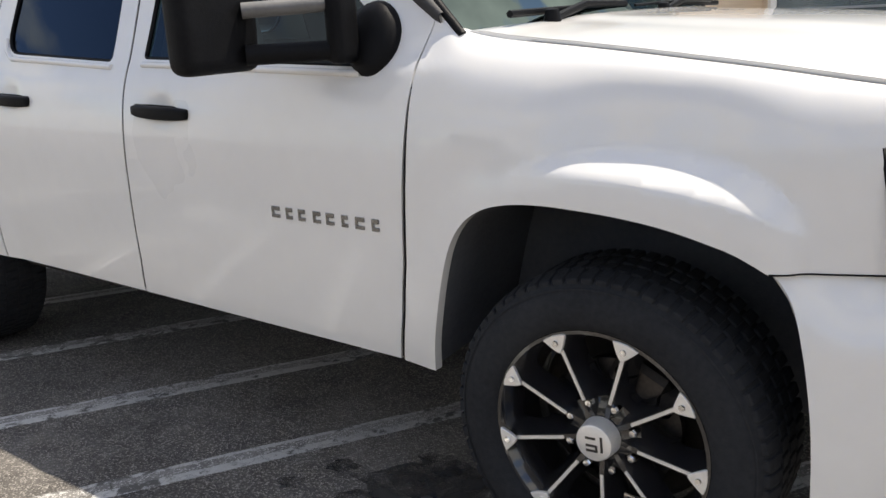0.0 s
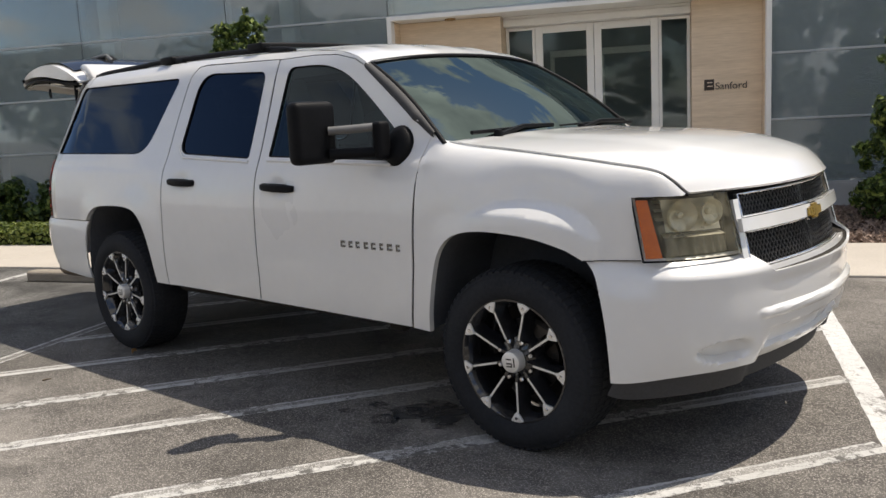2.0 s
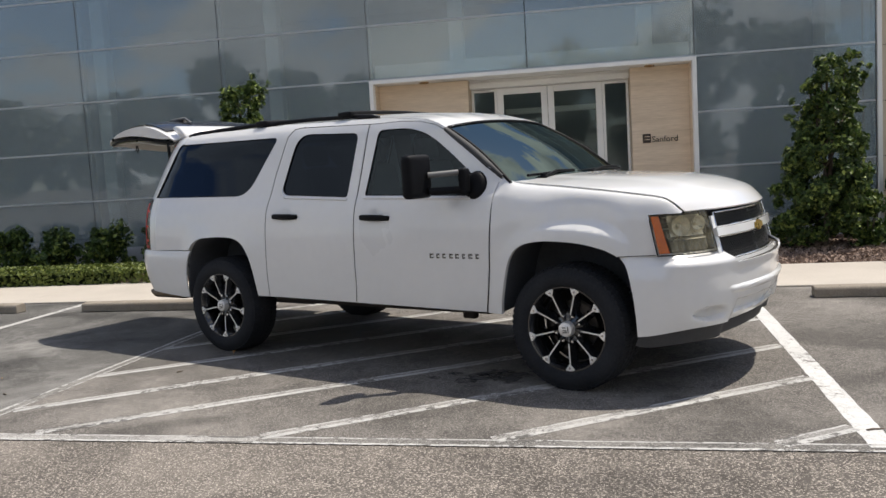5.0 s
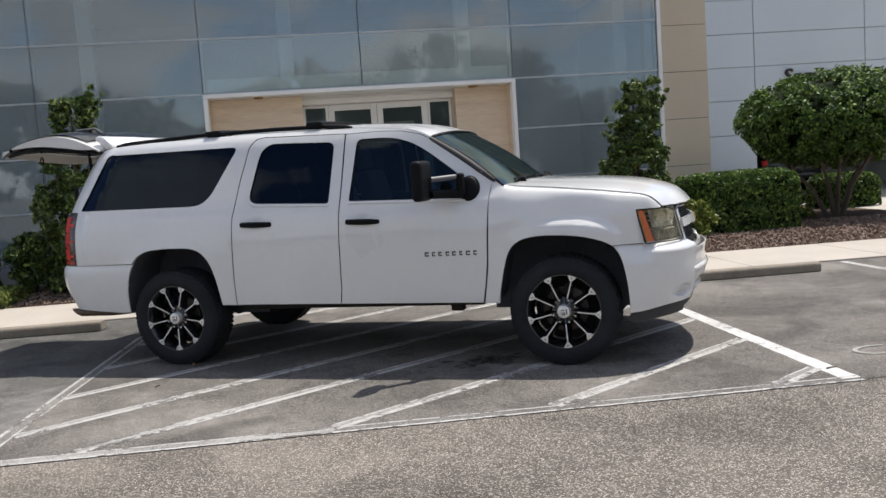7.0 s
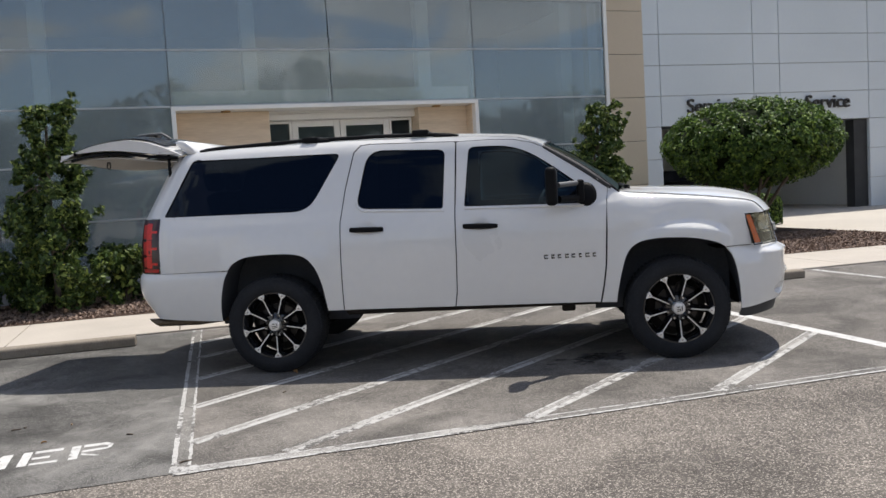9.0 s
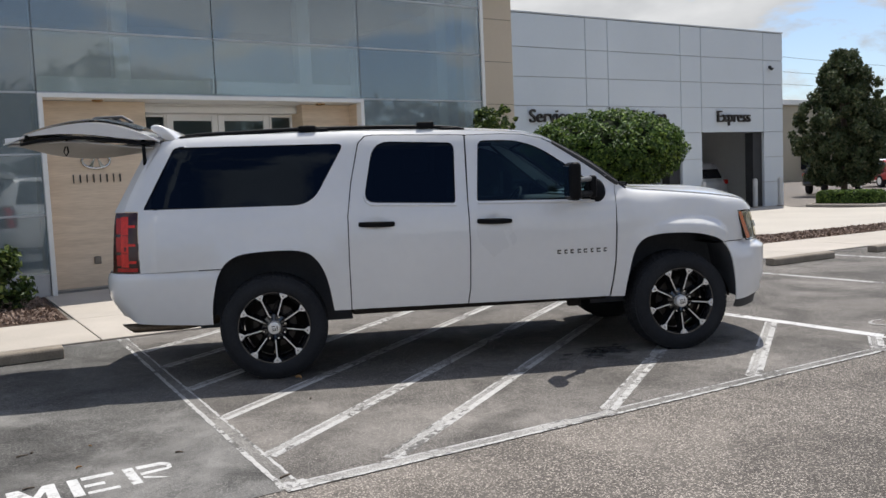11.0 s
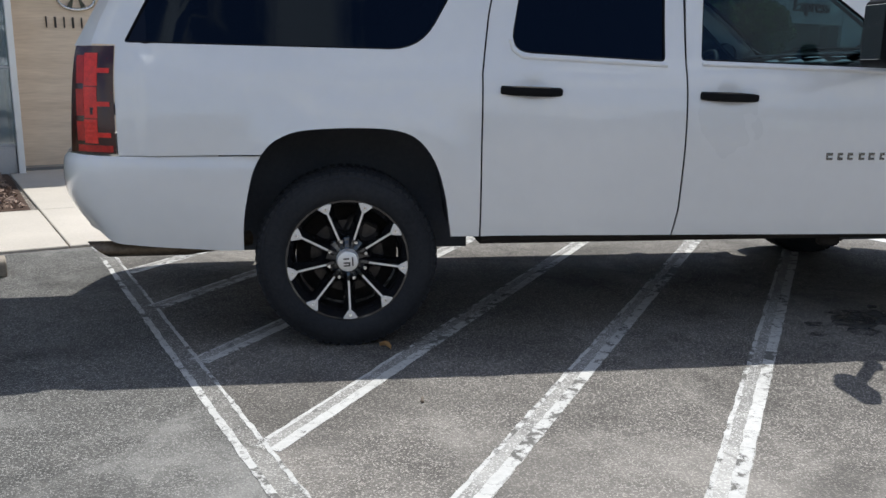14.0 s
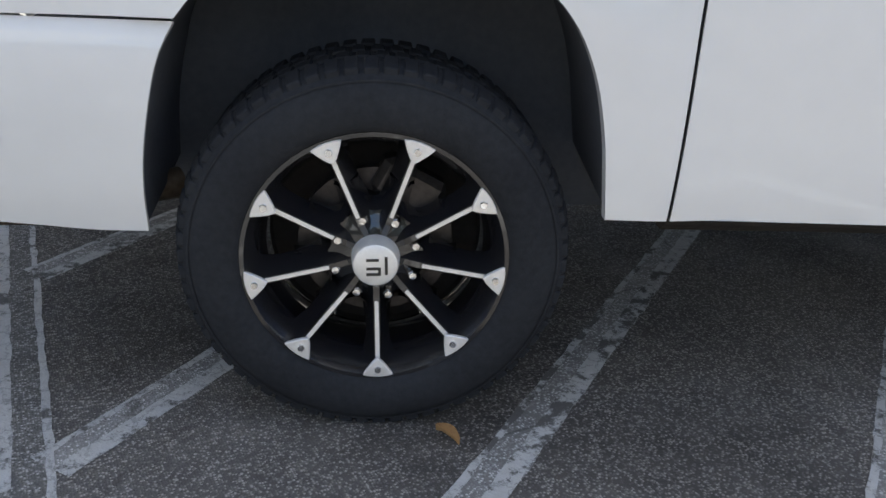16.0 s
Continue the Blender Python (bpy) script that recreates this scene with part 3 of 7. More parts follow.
# ---- glass showroom front: set out square, then turned a little as a whole ----
before_front = set(bpy.data.objects)
FY = 10.87
M_SEALANT = surface("grey_sealant", (0.07, 0.075, 0.08), (0.11, 0.115, 0.12), 0.7, 0, 3.0, 40.0, 0.3, 0.0)
COLS = [-17.04, -14.37, -11.70, -9.02, -6.36, -3.695, -1.01, 1.68, 4.42]
ROWS_Z = [0.34, 1.22, 2.11, 3.005, 3.92, 4.83, 5.55]
facade = tagged(new("wall_front"), "blue-grey glass curtain wall with pale aluminium rails", "wall", kind="structure")
for i in range(len(COLS) - 1):
    for j in range(len(ROWS_Z) - 1):
        x0, x1, z0, z1 = COLS[i], COLS[i + 1], ROWS_Z[j], ROWS_Z[j + 1]
        if x0 >= -3.8 and x1 <= 1.8 and z1 < 3.1:
            continue
        if x0 >= -3.8 and x1 <= 1.8 and j == 3:
            p = part("pane", box(x0 + 0.008, FY, z0 + 0.02, x1 - 0.008, FY + 0.012, z1 - 0.008), M_FROST, facade, "pale frosted glass over the entrance")
            p.visible_shadow = False
            continue
        p = part("pane", box(x0 + 0.008, FY, z0 + 0.008, x1 - 0.008, FY + 0.012, z1 - 0.008), M_CURTAIN, facade)
        p.visible_shadow = False
for z in ROWS_Z:
    for i in range(len(COLS) - 1):
        if z < 3.0 and COLS[i] >= -3.8 and COLS[i + 1] <= 1.8:
            continue
        part("rail", box(COLS[i] + 0.008, FY - 0.006, z - 0.014, COLS[i + 1] - 0.008, FY + 0.03, z + 0.014, 0.003), M_MULLION, facade)
        part("back_rail", box(COLS[i] + 0.01, FY + 0.034, z - 0.03, COLS[i + 1] - 0.01, FY + 0.12, z + 0.03), M_MULLION, facade)
for x in COLS:
    z0 = 3.04 if x in (-1.01,) else 0.02
    part("joint", box(x - 0.006, FY - 0.002, z0, x + 0.006, FY + 0.035, 3.3 if x == -1.01 else 5.55), M_SEALANT, facade)
    part("mullion", box(x - 0.03, FY + 0.04, z0, x + 0.03, FY + 0.16, 3.3 if x == -1.01 else 5.55), M_MULLION, facade)
part("slab_edge", box(-3.64, FY + 0.20, 3.05, 1.62, FY + 0.55, 3.27, 0.006), M_COLUMN, facade, "pale slab edge behind the glass over the entrance")
part("sill", box(-17.04, FY - 0.01, 0.0, -3.71, FY + 0.05, 0.325, 0.004), M_MULLION, facade, "grey aluminium sill panel")
part("sill", box(1.705, FY - 0.01, 0.0, 4.41, FY + 0.05, 0.325, 0.004), M_MULLION, facade, "grey aluminium sill panel")
part("parapet", box(-17.04, FY - 0.03, 5.56, 5.66, FY + 0.35, 5.80, 0.006), M_WHITEFRAME, facade)
pillar = tagged(new("wall_pier"), "cream panelled end pier of the showroom", "wall", kind="structure")
part("corner_strip", box(4.432, FY - 0.04, 0, 4.50, FY + 0.60, 5.55, 0.004), M_WHITEFRAME, pillar)
for z0, z1 in ((0.0, 0.34), (0.348, 1.22), (1.228, 2.115), (2.123, 3.005), (3.013, 3.88), (3.888, 4.75), (4.758, 5.55)):
    part("panel", box(4.505, FY + 0.50, z0, 5.66, FY + 0.95, z1, 0.005), M_CREAM, pillar)
part("core", box(4.515, FY + 0.52, 0, 5.645, FY + 0.93, 5.55), M_DARKJOINT, pillar)
side_wall = tagged(link("wall_side", box(5.40, FY + 0.96, 0, 5.64, 18.2, 5.55), M_METALPANEL), "plain white side wall of the showroom", "wall", kind="structure")

# showroom behind the glass
room_floor = tagged(link("floor", box(-17.0, FY + 0.17, 0.0, 5.38, 18.0, 0.06), M_ROOMFLOOR), "dark polished showroom floor", "floor", kind="structure")
room_back = tagged(link("wall_back", box(-17.0, 18.0, 0.0, 5.38, 18.2, 5.4), M_ROOMWALL), "grey back wall of the showroom", "wall", kind="structure")
room_left = tagged(link("wall_left", box(-17.2, FY + 0.05, 0.0, -17.05, 18.2, 5.55), M_ROOMWALL), "grey side wall of the showroom", "wall", kind="structure")
room_top = tagged(link("ceiling", box(-17.05, FY + 0.17, 5.40, 5.39, 18.2, 5.55), M_ROOMWALL), "grey showroom ceiling and roof slab", "ceiling", kind="structure")
for cx in (-15.7, -12.35, -9.05, -5.65, -2.27, 0.97, 4.0):
    col = thing("column", "white column standing inside the showroom", "column", pose(cx, FY + 0.86, 0.06 if abs(cx + 0.6) > 2 else 3.05), "showroom columns", "structure")
    part("shaft", box(-0.125, -0.125, 0.1, 0.125, 0.125, 5.34 if abs(cx + 0.6) > 2 else 2.35, 0.01), M_COLUMN, col)
    part("base", box(-0.14, -0.14, 0.0, 0.14, 0.14, 0.1, 0.008), M_WHITEFRAME, col)

# ---- entrance: frame, stone reveal, doors ----
portal = tagged(new("trim_entrance"), "white aluminium frame round the recessed entrance", "door frame", kind="structure")
part("jamb", box(-3.70, FY - 0.07, 0, -3.632, FY + 0.10, 2.93, 0.004), M_WHITEFRAME, portal)
part("jamb", box(1.632, FY - 0.07, 0, 1.70, FY + 0.10, 2.93, 0.004), M_WHITEFRAME, portal)
part("head", box(-3.70, FY - 0.07, 2.932, 1.70, FY + 0.10, 2.998, 0.004), M_WHITEFRAME, portal)
for x0, x1 in ((-3.625, -2.06), (0.68, 1.625)):
    tagged(link("wall_stone", box(x0, FY + 0.38, 0, x1, FY + 0.95, 2.928), M_STONE), "beige travertine wall beside the entrance doors", "wall", kind="structure")
for x0, x1 in ((-3.645, -3.627), (1.627, 1.645)):
    tagged(link("wall_reveal", box(x0, FY + 0.103, 0, x1, FY + 0.95, 2.928), M_STONE), "beige stone reveal of the entrance", "wall", kind="structure")
soffit = tagged(link("ceiling_soffit", box(-3.645, FY + 0.103, 2.936, 1.645, FY + 0.95, 2.992), M_WHITEFRAME), "cream-white soffit over the entrance", "ceiling", kind="structure")
M_BRASS = surface("brass_rim", (0.30, 0.18, 0.08), (0.42, 0.27, 0.13), 0.35, 1.0, 6, 50, 0.3)
for lx in (-2.80, 0.99):
    lamp = thing("downlight", "round brass-rimmed downlight set in the entrance soffit", "ceiling light", pose(lx, FY + 0.26, 2.915), "soffit downlights")
    part("rim", lathe([(0.045, 0.0), (0.075, -0.004), (0.082, 0.004), (0.082, 0.022), (0.045, 0.022)], 24, closed=True), M_BRASS, lamp, "brass rim", 50)
    part("lens", lathe([(0.0, 0.008), (0.03, 0.006), (0.045, 0.012)], 20), M_COLUMN, lamp, "", 50)
header = tagged(new("trim_header"), "white stepped header box over the entrance doors", "trim", kind="structure")
part("fascia", box(-2.058, FY + 0.59, 2.785, 0.678, FY + 0.95, 2.887, 0.006), M_WHITEFRAME, header)
part("beam", box(-2.058, FY + 0.62, 2.890, 0.678, FY + 0.95, 2.932, 0.006), M_WHITEFRAME, header)
DY = FY + 0.80


def glazed_leaf(name, x0, x1, z0, z1, stile, label, pull=None):
    ob = thing(name, label, "door" if "door" in name else "window", kind="structure")
    part("stile", box(x0, DY, z0, x0 + stile, DY + 0.05, z1, 0.004), M_WHITEFRAME, ob)
    part("stile", box(x1 - stile, DY, z0, x1, DY + 0.05, z1, 0.004), M_WHITEFRAME, ob)
    part("rail", box(x0 + stile + 0.001, DY + 0.002, z1 - stile, x1 - stile - 0.001, DY + 0.048, z1), M_WHITEFRAME, ob)
    part("rail", box(x0 + stile + 0.001, DY + 0.002, z0, x1 - stile - 0.001, DY + 0.048, z0 + stile * 2), M_WHITEFRAME, ob)
    g = part("pane", box(x0 + stile, DY + 0.02, z0 + stile * 2, x1 - stile, DY + 0.03, z1 - stile), M_DOORGLASS, ob)
    g.visible_shadow = False
    if pull:
        part("door_handle", tube([(pull, DY - 0.0, 0.85), (pull, DY - 0.05, 0.88), (pull, DY - 0.05, 1.22), (pull, DY - 0.0, 1.25)], 0.014), M_SILVER, ob)


glazed_leaf("door_1", -1.600, -0.722, 0.02, 2.778, 0.108, "white-framed glass entrance door, closed", -0.80)
glazed_leaf("door_2", -0.714, 0.222, 0.02, 2.778, 0.108, "white-framed glass entrance door, closed", -0.63)
glazed_leaf("window_1", -2.055, -1.605, 0.02, 2.778, 0.045, "narrow glazed sidelight beside the doors")
glazed_leaf("window_2", 0.227, 0.675, 0.02, 2.778, 0.045, "narrow glazed sidelight beside the doors")
lobby = tagged(link("wall_lobby", box(-2.8, FY + 4.4, 0.06, 1.4, FY + 4.5, 3.0), M_ROOMWALL), "grey inner wall of the lobby", "wall", kind="structure")
vest = thing("inner_door", "white-framed glass inner lobby door, closed", "door", kind="structure")
for x in (-1.6, -0.75, 0.15):
    part("stile", box(x, FY + 2.6, 0.06, x + 0.07, FY + 2.65, 2.4, 0.004), M_WHITEFRAME, vest)
part("head_rail", box(-1.6, FY + 2.6, 2.41, 0.22, FY + 2.65, 2.52, 0.004), M_WHITEFRAME, vest)

sign = thing("wall_sign", "dark square emblem and city name lettering on the stone wall", "sign")
part("emblem_plate", box(0.850, FY + 0.362, 1.665, 0.985, FY + 0.379, 1.815, 0.004), surface("sign_plate", (0.03, 0.02, 0.016), (0.05, 0.033, 0.026), 0.4, 0, 5, 40, 0.3), sign, "dark brown square plate")
part("emblem_bar", box(0.888, FY + 0.355, 1.765, 0.963, FY + 0.361, 1.777), M_STONE, sign, "pale bar")
part("emblem_bar", box(0.888, FY + 0.355, 1.715, 0.963, FY + 0.361, 1.727), M_STONE, sign, "pale bar")
lettering("Sanford", 0.140, 0.006, pose(1.000, FY + 0.372, 1.672) @ FACING, "lettering", M_LETTER, sign)
# maker's sign: an oval ring with a tapering road and a row of bars
maker = thing("maker_sign", "silver oval emblem over a row of dark bars", "sign")
ring = []
OX, OZ = -2.865, 2.01
for a in range(36):
    t = 2 * math.pi * a / 36 + math.pi / 2
    ring.append((OX + 0.205 * math.cos(t), FY + 0.365, OZ + 0.115 * math.sin(t)))
part("oval_ring", tube(ring + ring[:1], 0.020, 8), M_SILVER, maker, "polished oval ring", 60)
for s in (-1, 1):
    part("wedge", prism([(OX + s * 0.012, OZ + 0.07), (OX + s * 0.04, OZ + 0.03), (OX + s * 0.125, OZ - 0.10), (OX + s * 0.055, OZ - 0.112)], 1, FY + 0.35, FY + 0.38), M_SILVER, maker, "polished wedge")
for k in range(8):
    wide = 0.015 if k % 2 == 0 else 0.022
    bx = -3.235 + 0.0985 * k + (0.025 - wide / 2)
    part("bar", box(bx, FY + 0.355, 1.680, bx + wide, FY + 0.379, 1.805, 0.003), M_LETTER, maker, "dark bar")
outlet = thing("wall_outlet", "small weathered outlet box low on the stone wall", "outlet box")
part("body", box(-3.0, FY + 0.345, 0.41, -2.90, FY + 0.379, 0.53, 0.008), surface("outlet_grey", (0.16, 0.14, 0.12), (0.24, 0.21, 0.18), 0.5, 0.4, 9, 60, 0.4), outlet)
part("cover", box(-2.985, FY + 0.335, 0.425, -2.915, FY + 0.344, 0.515, 0.004), M_STOP, outlet, "hinged cover")

TURN = Matrix.Translation((1.72, FY, 0)) @ Matrix.Rotation(radians(2.7), 4, "Z") @ Matrix.Translation((-1.72, -FY, 0))
for ob in [o for o in bpy.data.objects if o not in before_front and o.parent is None]:
    ob.matrix_world = TURN @ ob.matrix_world

# ---- service building ----
SY = 17.0
service = tagged(new("wall_service"), "white metal-panelled service building with open bays", "wall", kind="structure")
SX = [5.66, 9.4, 12.49, 13.40, 16.63, 17.62, 20.86, 21.95]
SZ = [2.70, 3.55, 4.40, 5.26, 6.24]
for i in range(len(SX) - 1):
    for j in range(len(SZ) - 1):
        part("panel", box(SX[i] + 0.012, SY, SZ[j] + 0.012, SX[i + 1] - 0.012, SY + 0.10, SZ[j + 1] - 0.012, 0.004), M_METALPANEL, service)
for x0, x1 in ((5.66, 9.4), (16.63, 17.62), (20.86, 21.95)):
    for z0, z1 in ((0.0, 0.9), (0.9, 1.8), (1.8, 2.70)):
        part("panel", box(x0 + 0.012, SY, z0 + 0.012, x1 - 0.012, SY + 0.10, z1 - 0.012, 0.004), M_METALPANEL, service)
part("backing", box(5.3, SY + 0.03, 2.72, 21.93, SY + 0.25, 6.22), M_MULLION, service)
for x0, x1 in ((5.3, 9.38), (16.65, 17.60), (20.88, 21.93)):
    part("pier_core", box(x0, SY + 0.03, 0, x1, SY + 0.45, 2.71), M_MULLION, service)
part("coping", box(5.28, SY - 0.015, 6.245, 21.96, SY + 0.35, 6.295, 0.006), M_MULLION, service, "grey metal coping")
part("bay_roof", box(5.3, SY + 0.26, 3.1, 21.93, SY + 9.0, 3.3), M_ROOMWALL, service)
part("bay_back", box(9.0, SY + 8.8, 0, 21.93, SY + 9.0, 3.1), M_COLUMN, service)
part("bay_side", box(21.70, SY + 0.46, 0, 21.93, SY + 9.0, 3.1), M_COLUMN, service)
part("bay_side", box(17.0, SY + 0.46, 0, 17.2, SY + 8.78, 3.1), M_COLUMN, service)
part("bay_side", box(8.9, SY + 0.46, 0, 9.05, SY + 8.78, 3.1), M_COLUMN, service)
part("end_wall", box(21.80, SY + 0.46, 3.31, 21.93, SY + 22, 6.24), M_METALPANEL, service)
part("door_jamb", box(20.40, SY + 0.12, 0, 20.87, SY + 0.46, 2.69), M_DARKJOINT, service, "dark door jamb")
part("door_jamb", box(16.15, SY + 0.12, 0, 16.64, SY + 0.46, 2.69), M_DARKJOINT, service, "dark door jamb")
for text, x, size in (("Service", 10.20, 0.56), ("Service", 14.25, 0.56), ("Express", 18.32, 0.56)):
    s = thing("building_sign", "black raised lettering on the white panels", "sign", group="service signs")
    lettering(text, size, 0.04, pose(x, SY - 0.045, 3.06) @ FACING, "lettering", M_LETTER, s)
cam_box = thing("security_camera", "small dark security camera high on the panels", "camera")
part("mount", box(21.15, SY - 0.06, 4.97, 21.25, SY - 0.001, 5.07, 0.006), M_DARKJOINT, cam_box)
part("dome", lathe([(0, -0.09), (0.05, -0.07), (0.075, -0.03), (0.08, 0.0), (0, 0.0)], 16, m=pose(21.2, SY - 0.10, 4.98)), M_DARKJOINT, cam_box, "", 50)
for bx, by in ((20.15, 16.85), (21.2, 16.6), (17.2, 16.6)):
    bol = thing("bollard", "grey steel bollard before the service bay", "bollard", pose(bx, by, 0.012), "service bollards")
    part("post", lathe([(0, 0), (0.085, 0), (0.085, 0.96), (0.07, 1.02), (0.0, 1.05)], 20), surface("bollard_paint", (0.45, 0.45, 0.44), (0.56, 0.56, 0.55), 0.5, 0, 3, 40, 0.4), bol, "", 40)
    part("collar", lathe([(0.085, 0.0), (0.12, 0.0), (0.11, 0.03), (0.085, 0.04)], 20), M_STOP, bol)

# ---- the parked vehicle ----
from mathutils.geometry import delaunay_2d_cdt

M_WHITE = surface("white_car_paint", (0.735, 0.732, 0.724), (0.79, 0.785, 0.774), 0.30, 0, 1.5, 14.0, 0.3, 0.0, coat=1.0, rough_vary=0.06)
M_BLACKPLASTIC = surface("black_plastic", (0.0055, 0.0057, 0.0066), (0.010, 0.0104, 0.012), 0.5, 0, 8.0, 90.0, 0.4, 0.15, 300.0, spec=0.10)
M_SATINGREY = surface("grey_plastic", (0.12, 0.12, 0.12), (0.17, 0.17, 0.17), 0.45, 0, 8.0, 90.0, 0.4, 0.1, 300.0)
M_GRILLE = surface("grille_mesh", (0.035, 0.035, 0.036), (0.06, 0.06, 0.062), 0.35, 0, 8.0, 90.0, 0.4, 0.0)
M_UNDER = surface("underbody", (0.018, 0.016, 0.015), (0.042, 0.036, 0.031), 0.85, 0, 3.0, 40.0, 0.4, 0.3, 60.0, spec=0.2)
M_LINER = surface("wheel_well_liner", (0.078, 0.084, 0.096), (0.112, 0.119, 0.134), 0.75, 0, 4.0, 50.0, 0.4, 0.25, 90.0, spec=0.3)
M_RUBBER = surface("tyre_rubber", (0.017, 0.018, 0.021), (0.032, 0.034, 0.038), 0.82, 0, 5.0, 70.0, 0.4, 0.2, 160.0, spec=0.12)
M_WHEELBLACK = surface("gloss_black_alloy", (0.010, 0.010, 0.012), (0.017, 0.017, 0.019), 0.14, 0, 5.0, 60.0, 0.4, 0.0, coat=1.0, rough_vary=0.06)
M_MACHINED = surface("machined_alloy", (0.80, 0.78, 0.75), (0.90, 0.88, 0.85), 0.42, 0.55, 20.0, 160.0, 0.4, 0.0)
M_CHROME = surface("chrome", (0.72, 0.72, 0.72), (0.82, 0.82, 0.82), 0.10, 1.0, 9.0, 60.0, 0.3, 0.0, rough_vary=0.05)
M_ROTOR = surface("brake_steel", (0.05, 0.044, 0.04), (0.11, 0.098, 0.09), 0.5, 0.8, 12.0, 90.0, 0.4, 0.0)
M_PRIVACY = pane_glass("privacy_glass", (0.009, 0.012, 0.021), 0.026, (0.52, 0.66, 0.88))
M_GATEGLASS = surface("dark_rear_glass", (0.012, 0.014, 0.02), (0.02, 0.022, 0.03), 0.12, 0, 3.0, 30.0, 0.3, 0.0, rough_vary=0.05)
M_FRONTGLASS = pane_glass("front_door_glass", (0.11, 0.18, 0.21), 0.034, (0.60, 0.74, 0.88))
M_WINDSHIELD = pane_glass("windshield_glass", (0.48, 0.60, 0.58), 0.035, (0.17, 0.22, 0.21))
M_SEAT = surface("grey_seat_cloth", (0.16, 0.155, 0.15), (0.24, 0.235, 0.23), 0.9, 0, 6.0, 80.0, 0.4, 0.2, 200.0)
M_TRIMDARK = surface("dark_trim", (0.03, 0.03, 0.032), (0.05, 0.05, 0.052), 0.7, 0, 6.0, 80.0, 0.4, 0.1, 200.0)
M_TRIMLIGHT = surface("pale_tailgate_trim", (0.40, 0.375, 0.34), (0.50, 0.47, 0.43), 0.8, 0, 4.0, 60.0, 0.4, 0.1, 200.0)
M_RED = surface("red_lens", (0.28, 0.006, 0.004), (0.58, 0.013, 0.009), 0.3, 0, 30.0, 90.0, 0.4, 0.0, coat=0.0, rough_vary=0.04)
M_REDBRIGHT = surface("bright_red_lens", (0.55, 0.010, 0.006), (0.90, 0.030, 0.016), 0.3, 0, 34.0, 120.0, 0.5, 0.0, coat=0.0, rough_vary=0.04)
M_SMOKE = surface("smoked_lens", (0.025, 0.003, 0.003), (0.05, 0.005, 0.005), 0.2, 0, 20.0, 70.0, 0.4, 0.0, coat=0.2, rough_vary=0.04)
M_AMBER = surface("amber_lens", (0.44, 0.080, 0.003), (0.58, 0.125, 0.005), 0.2, 0, 20.0, 90.0, 0.4, 0.0, coat=0.1, rough_vary=0.05)
M_BADGE = surface("dull_chrome", (0.12, 0.12, 0.12), (0.32, 0.32, 0.32), 0.25, 0.9, 30.0, 200.0, 0.5, 0.0)
M_GOLD = surface("gold_emblem", (0.50, 0.33, 0.08), (0.62, 0.43, 0.13), 0.3, 0.7, 9.0, 60.0, 0.3, 0.0)
M_HOUSING = surface("lamp_housing", (0.10, 0.098, 0.085), (0.17, 0.165, 0.14), 0.35, 0.4, 9.0, 60.0, 0.3, 0.0)
M_REFLECTOR = surface("pale_reflector", (0.62, 0.59, 0.49), (0.78, 0.75, 0.64), 0.30, 0.55, 14.0, 60.0, 0.3, 0.0)
M_TAILPIPE = surface("rusty_steel", (0.09, 0.065, 0.045), (0.22, 0.17, 0.12), 0.5, 0.7, 12.0, 80.0, 0.4, 0.1, 90.0)

M_HAZE = bpy.data.materials.new("hazed_lamp_lens")
M_HAZE.use_nodes = True
hn, hl = M_HAZE.node_tree.nodes, M_HAZE.node_tree.links
hp = hn["Principled BSDF"]
hp.inputs["Base Color"].default_value, hp.inputs["Roughness"].default_value = (0.33, 0.30, 0.21, 1), 0.10
htr, hmx, hno = hn.new("ShaderNodeBsdfTransparent"), hn.new("ShaderNodeMixShader"), hn.new("ShaderNodeTexNoise")
htr.inputs["Color"].default_value = (0.95, 0.925, 0.84, 1)
hno.inputs["Scale"].default_value = 5.5
hmr = hn.new("ShaderNodeMapRange")
hmr.inputs[1].default_value, hmr.inputs[2].default_value = 0.3, 0.7
hmr.inputs[3].default_value, hmr.inputs[4].default_value = 0.08, 0.40
hl.new(hno.outputs["Fac"], hmr.inputs[0])
hl.new(hmr.outputs[0], hmx.inputs[0])
hl.new(htr.outputs[0], hmx.inputs[1])
hl.new(hp.outputs[0], hmx.inputs[2])
hl.new(hmx.outputs[0], hn["Material Output"].inputs["Surface"])

CAR = pose(-3.023 + 1.02 * 0.4013, 3.14 + 1.02 * 0.9159, 0, 0, 0, -23.66)
suv = thing("car", "white long four-door utility wagon with raised tailgate and black wheels", "car", CAR)

# half width of the body over height, and how it narrows towards the ends
WIDE = [(0.38, 0.950), (0.46, 0.972), (0.55, 0.988), (0.70, 1.0), (0.87, 1.005), (1.0, 1.003), (1.10, 0.994), (1.18, 0.980), (1.25, 0.958), (1.30, 0.936),
        (1.36, 0.914), (1.5, 0.868), (1.66, 0.818), (1.78, 0.778), (1.84, 0.750), (1.88, 0.720), (1.92, 0.670)]
NOSE = [(3.2, 0.0), (3.5, 0.010), (3.7, 0.036), (3.85, 0.078), (4.0, 0.150), (4.1, 0.25)]
TAIL = [(0.85, 0.012), (0.97, 0.034), (1.05, 0.064), (1.15, 0.13), (1.25, 0.23)]
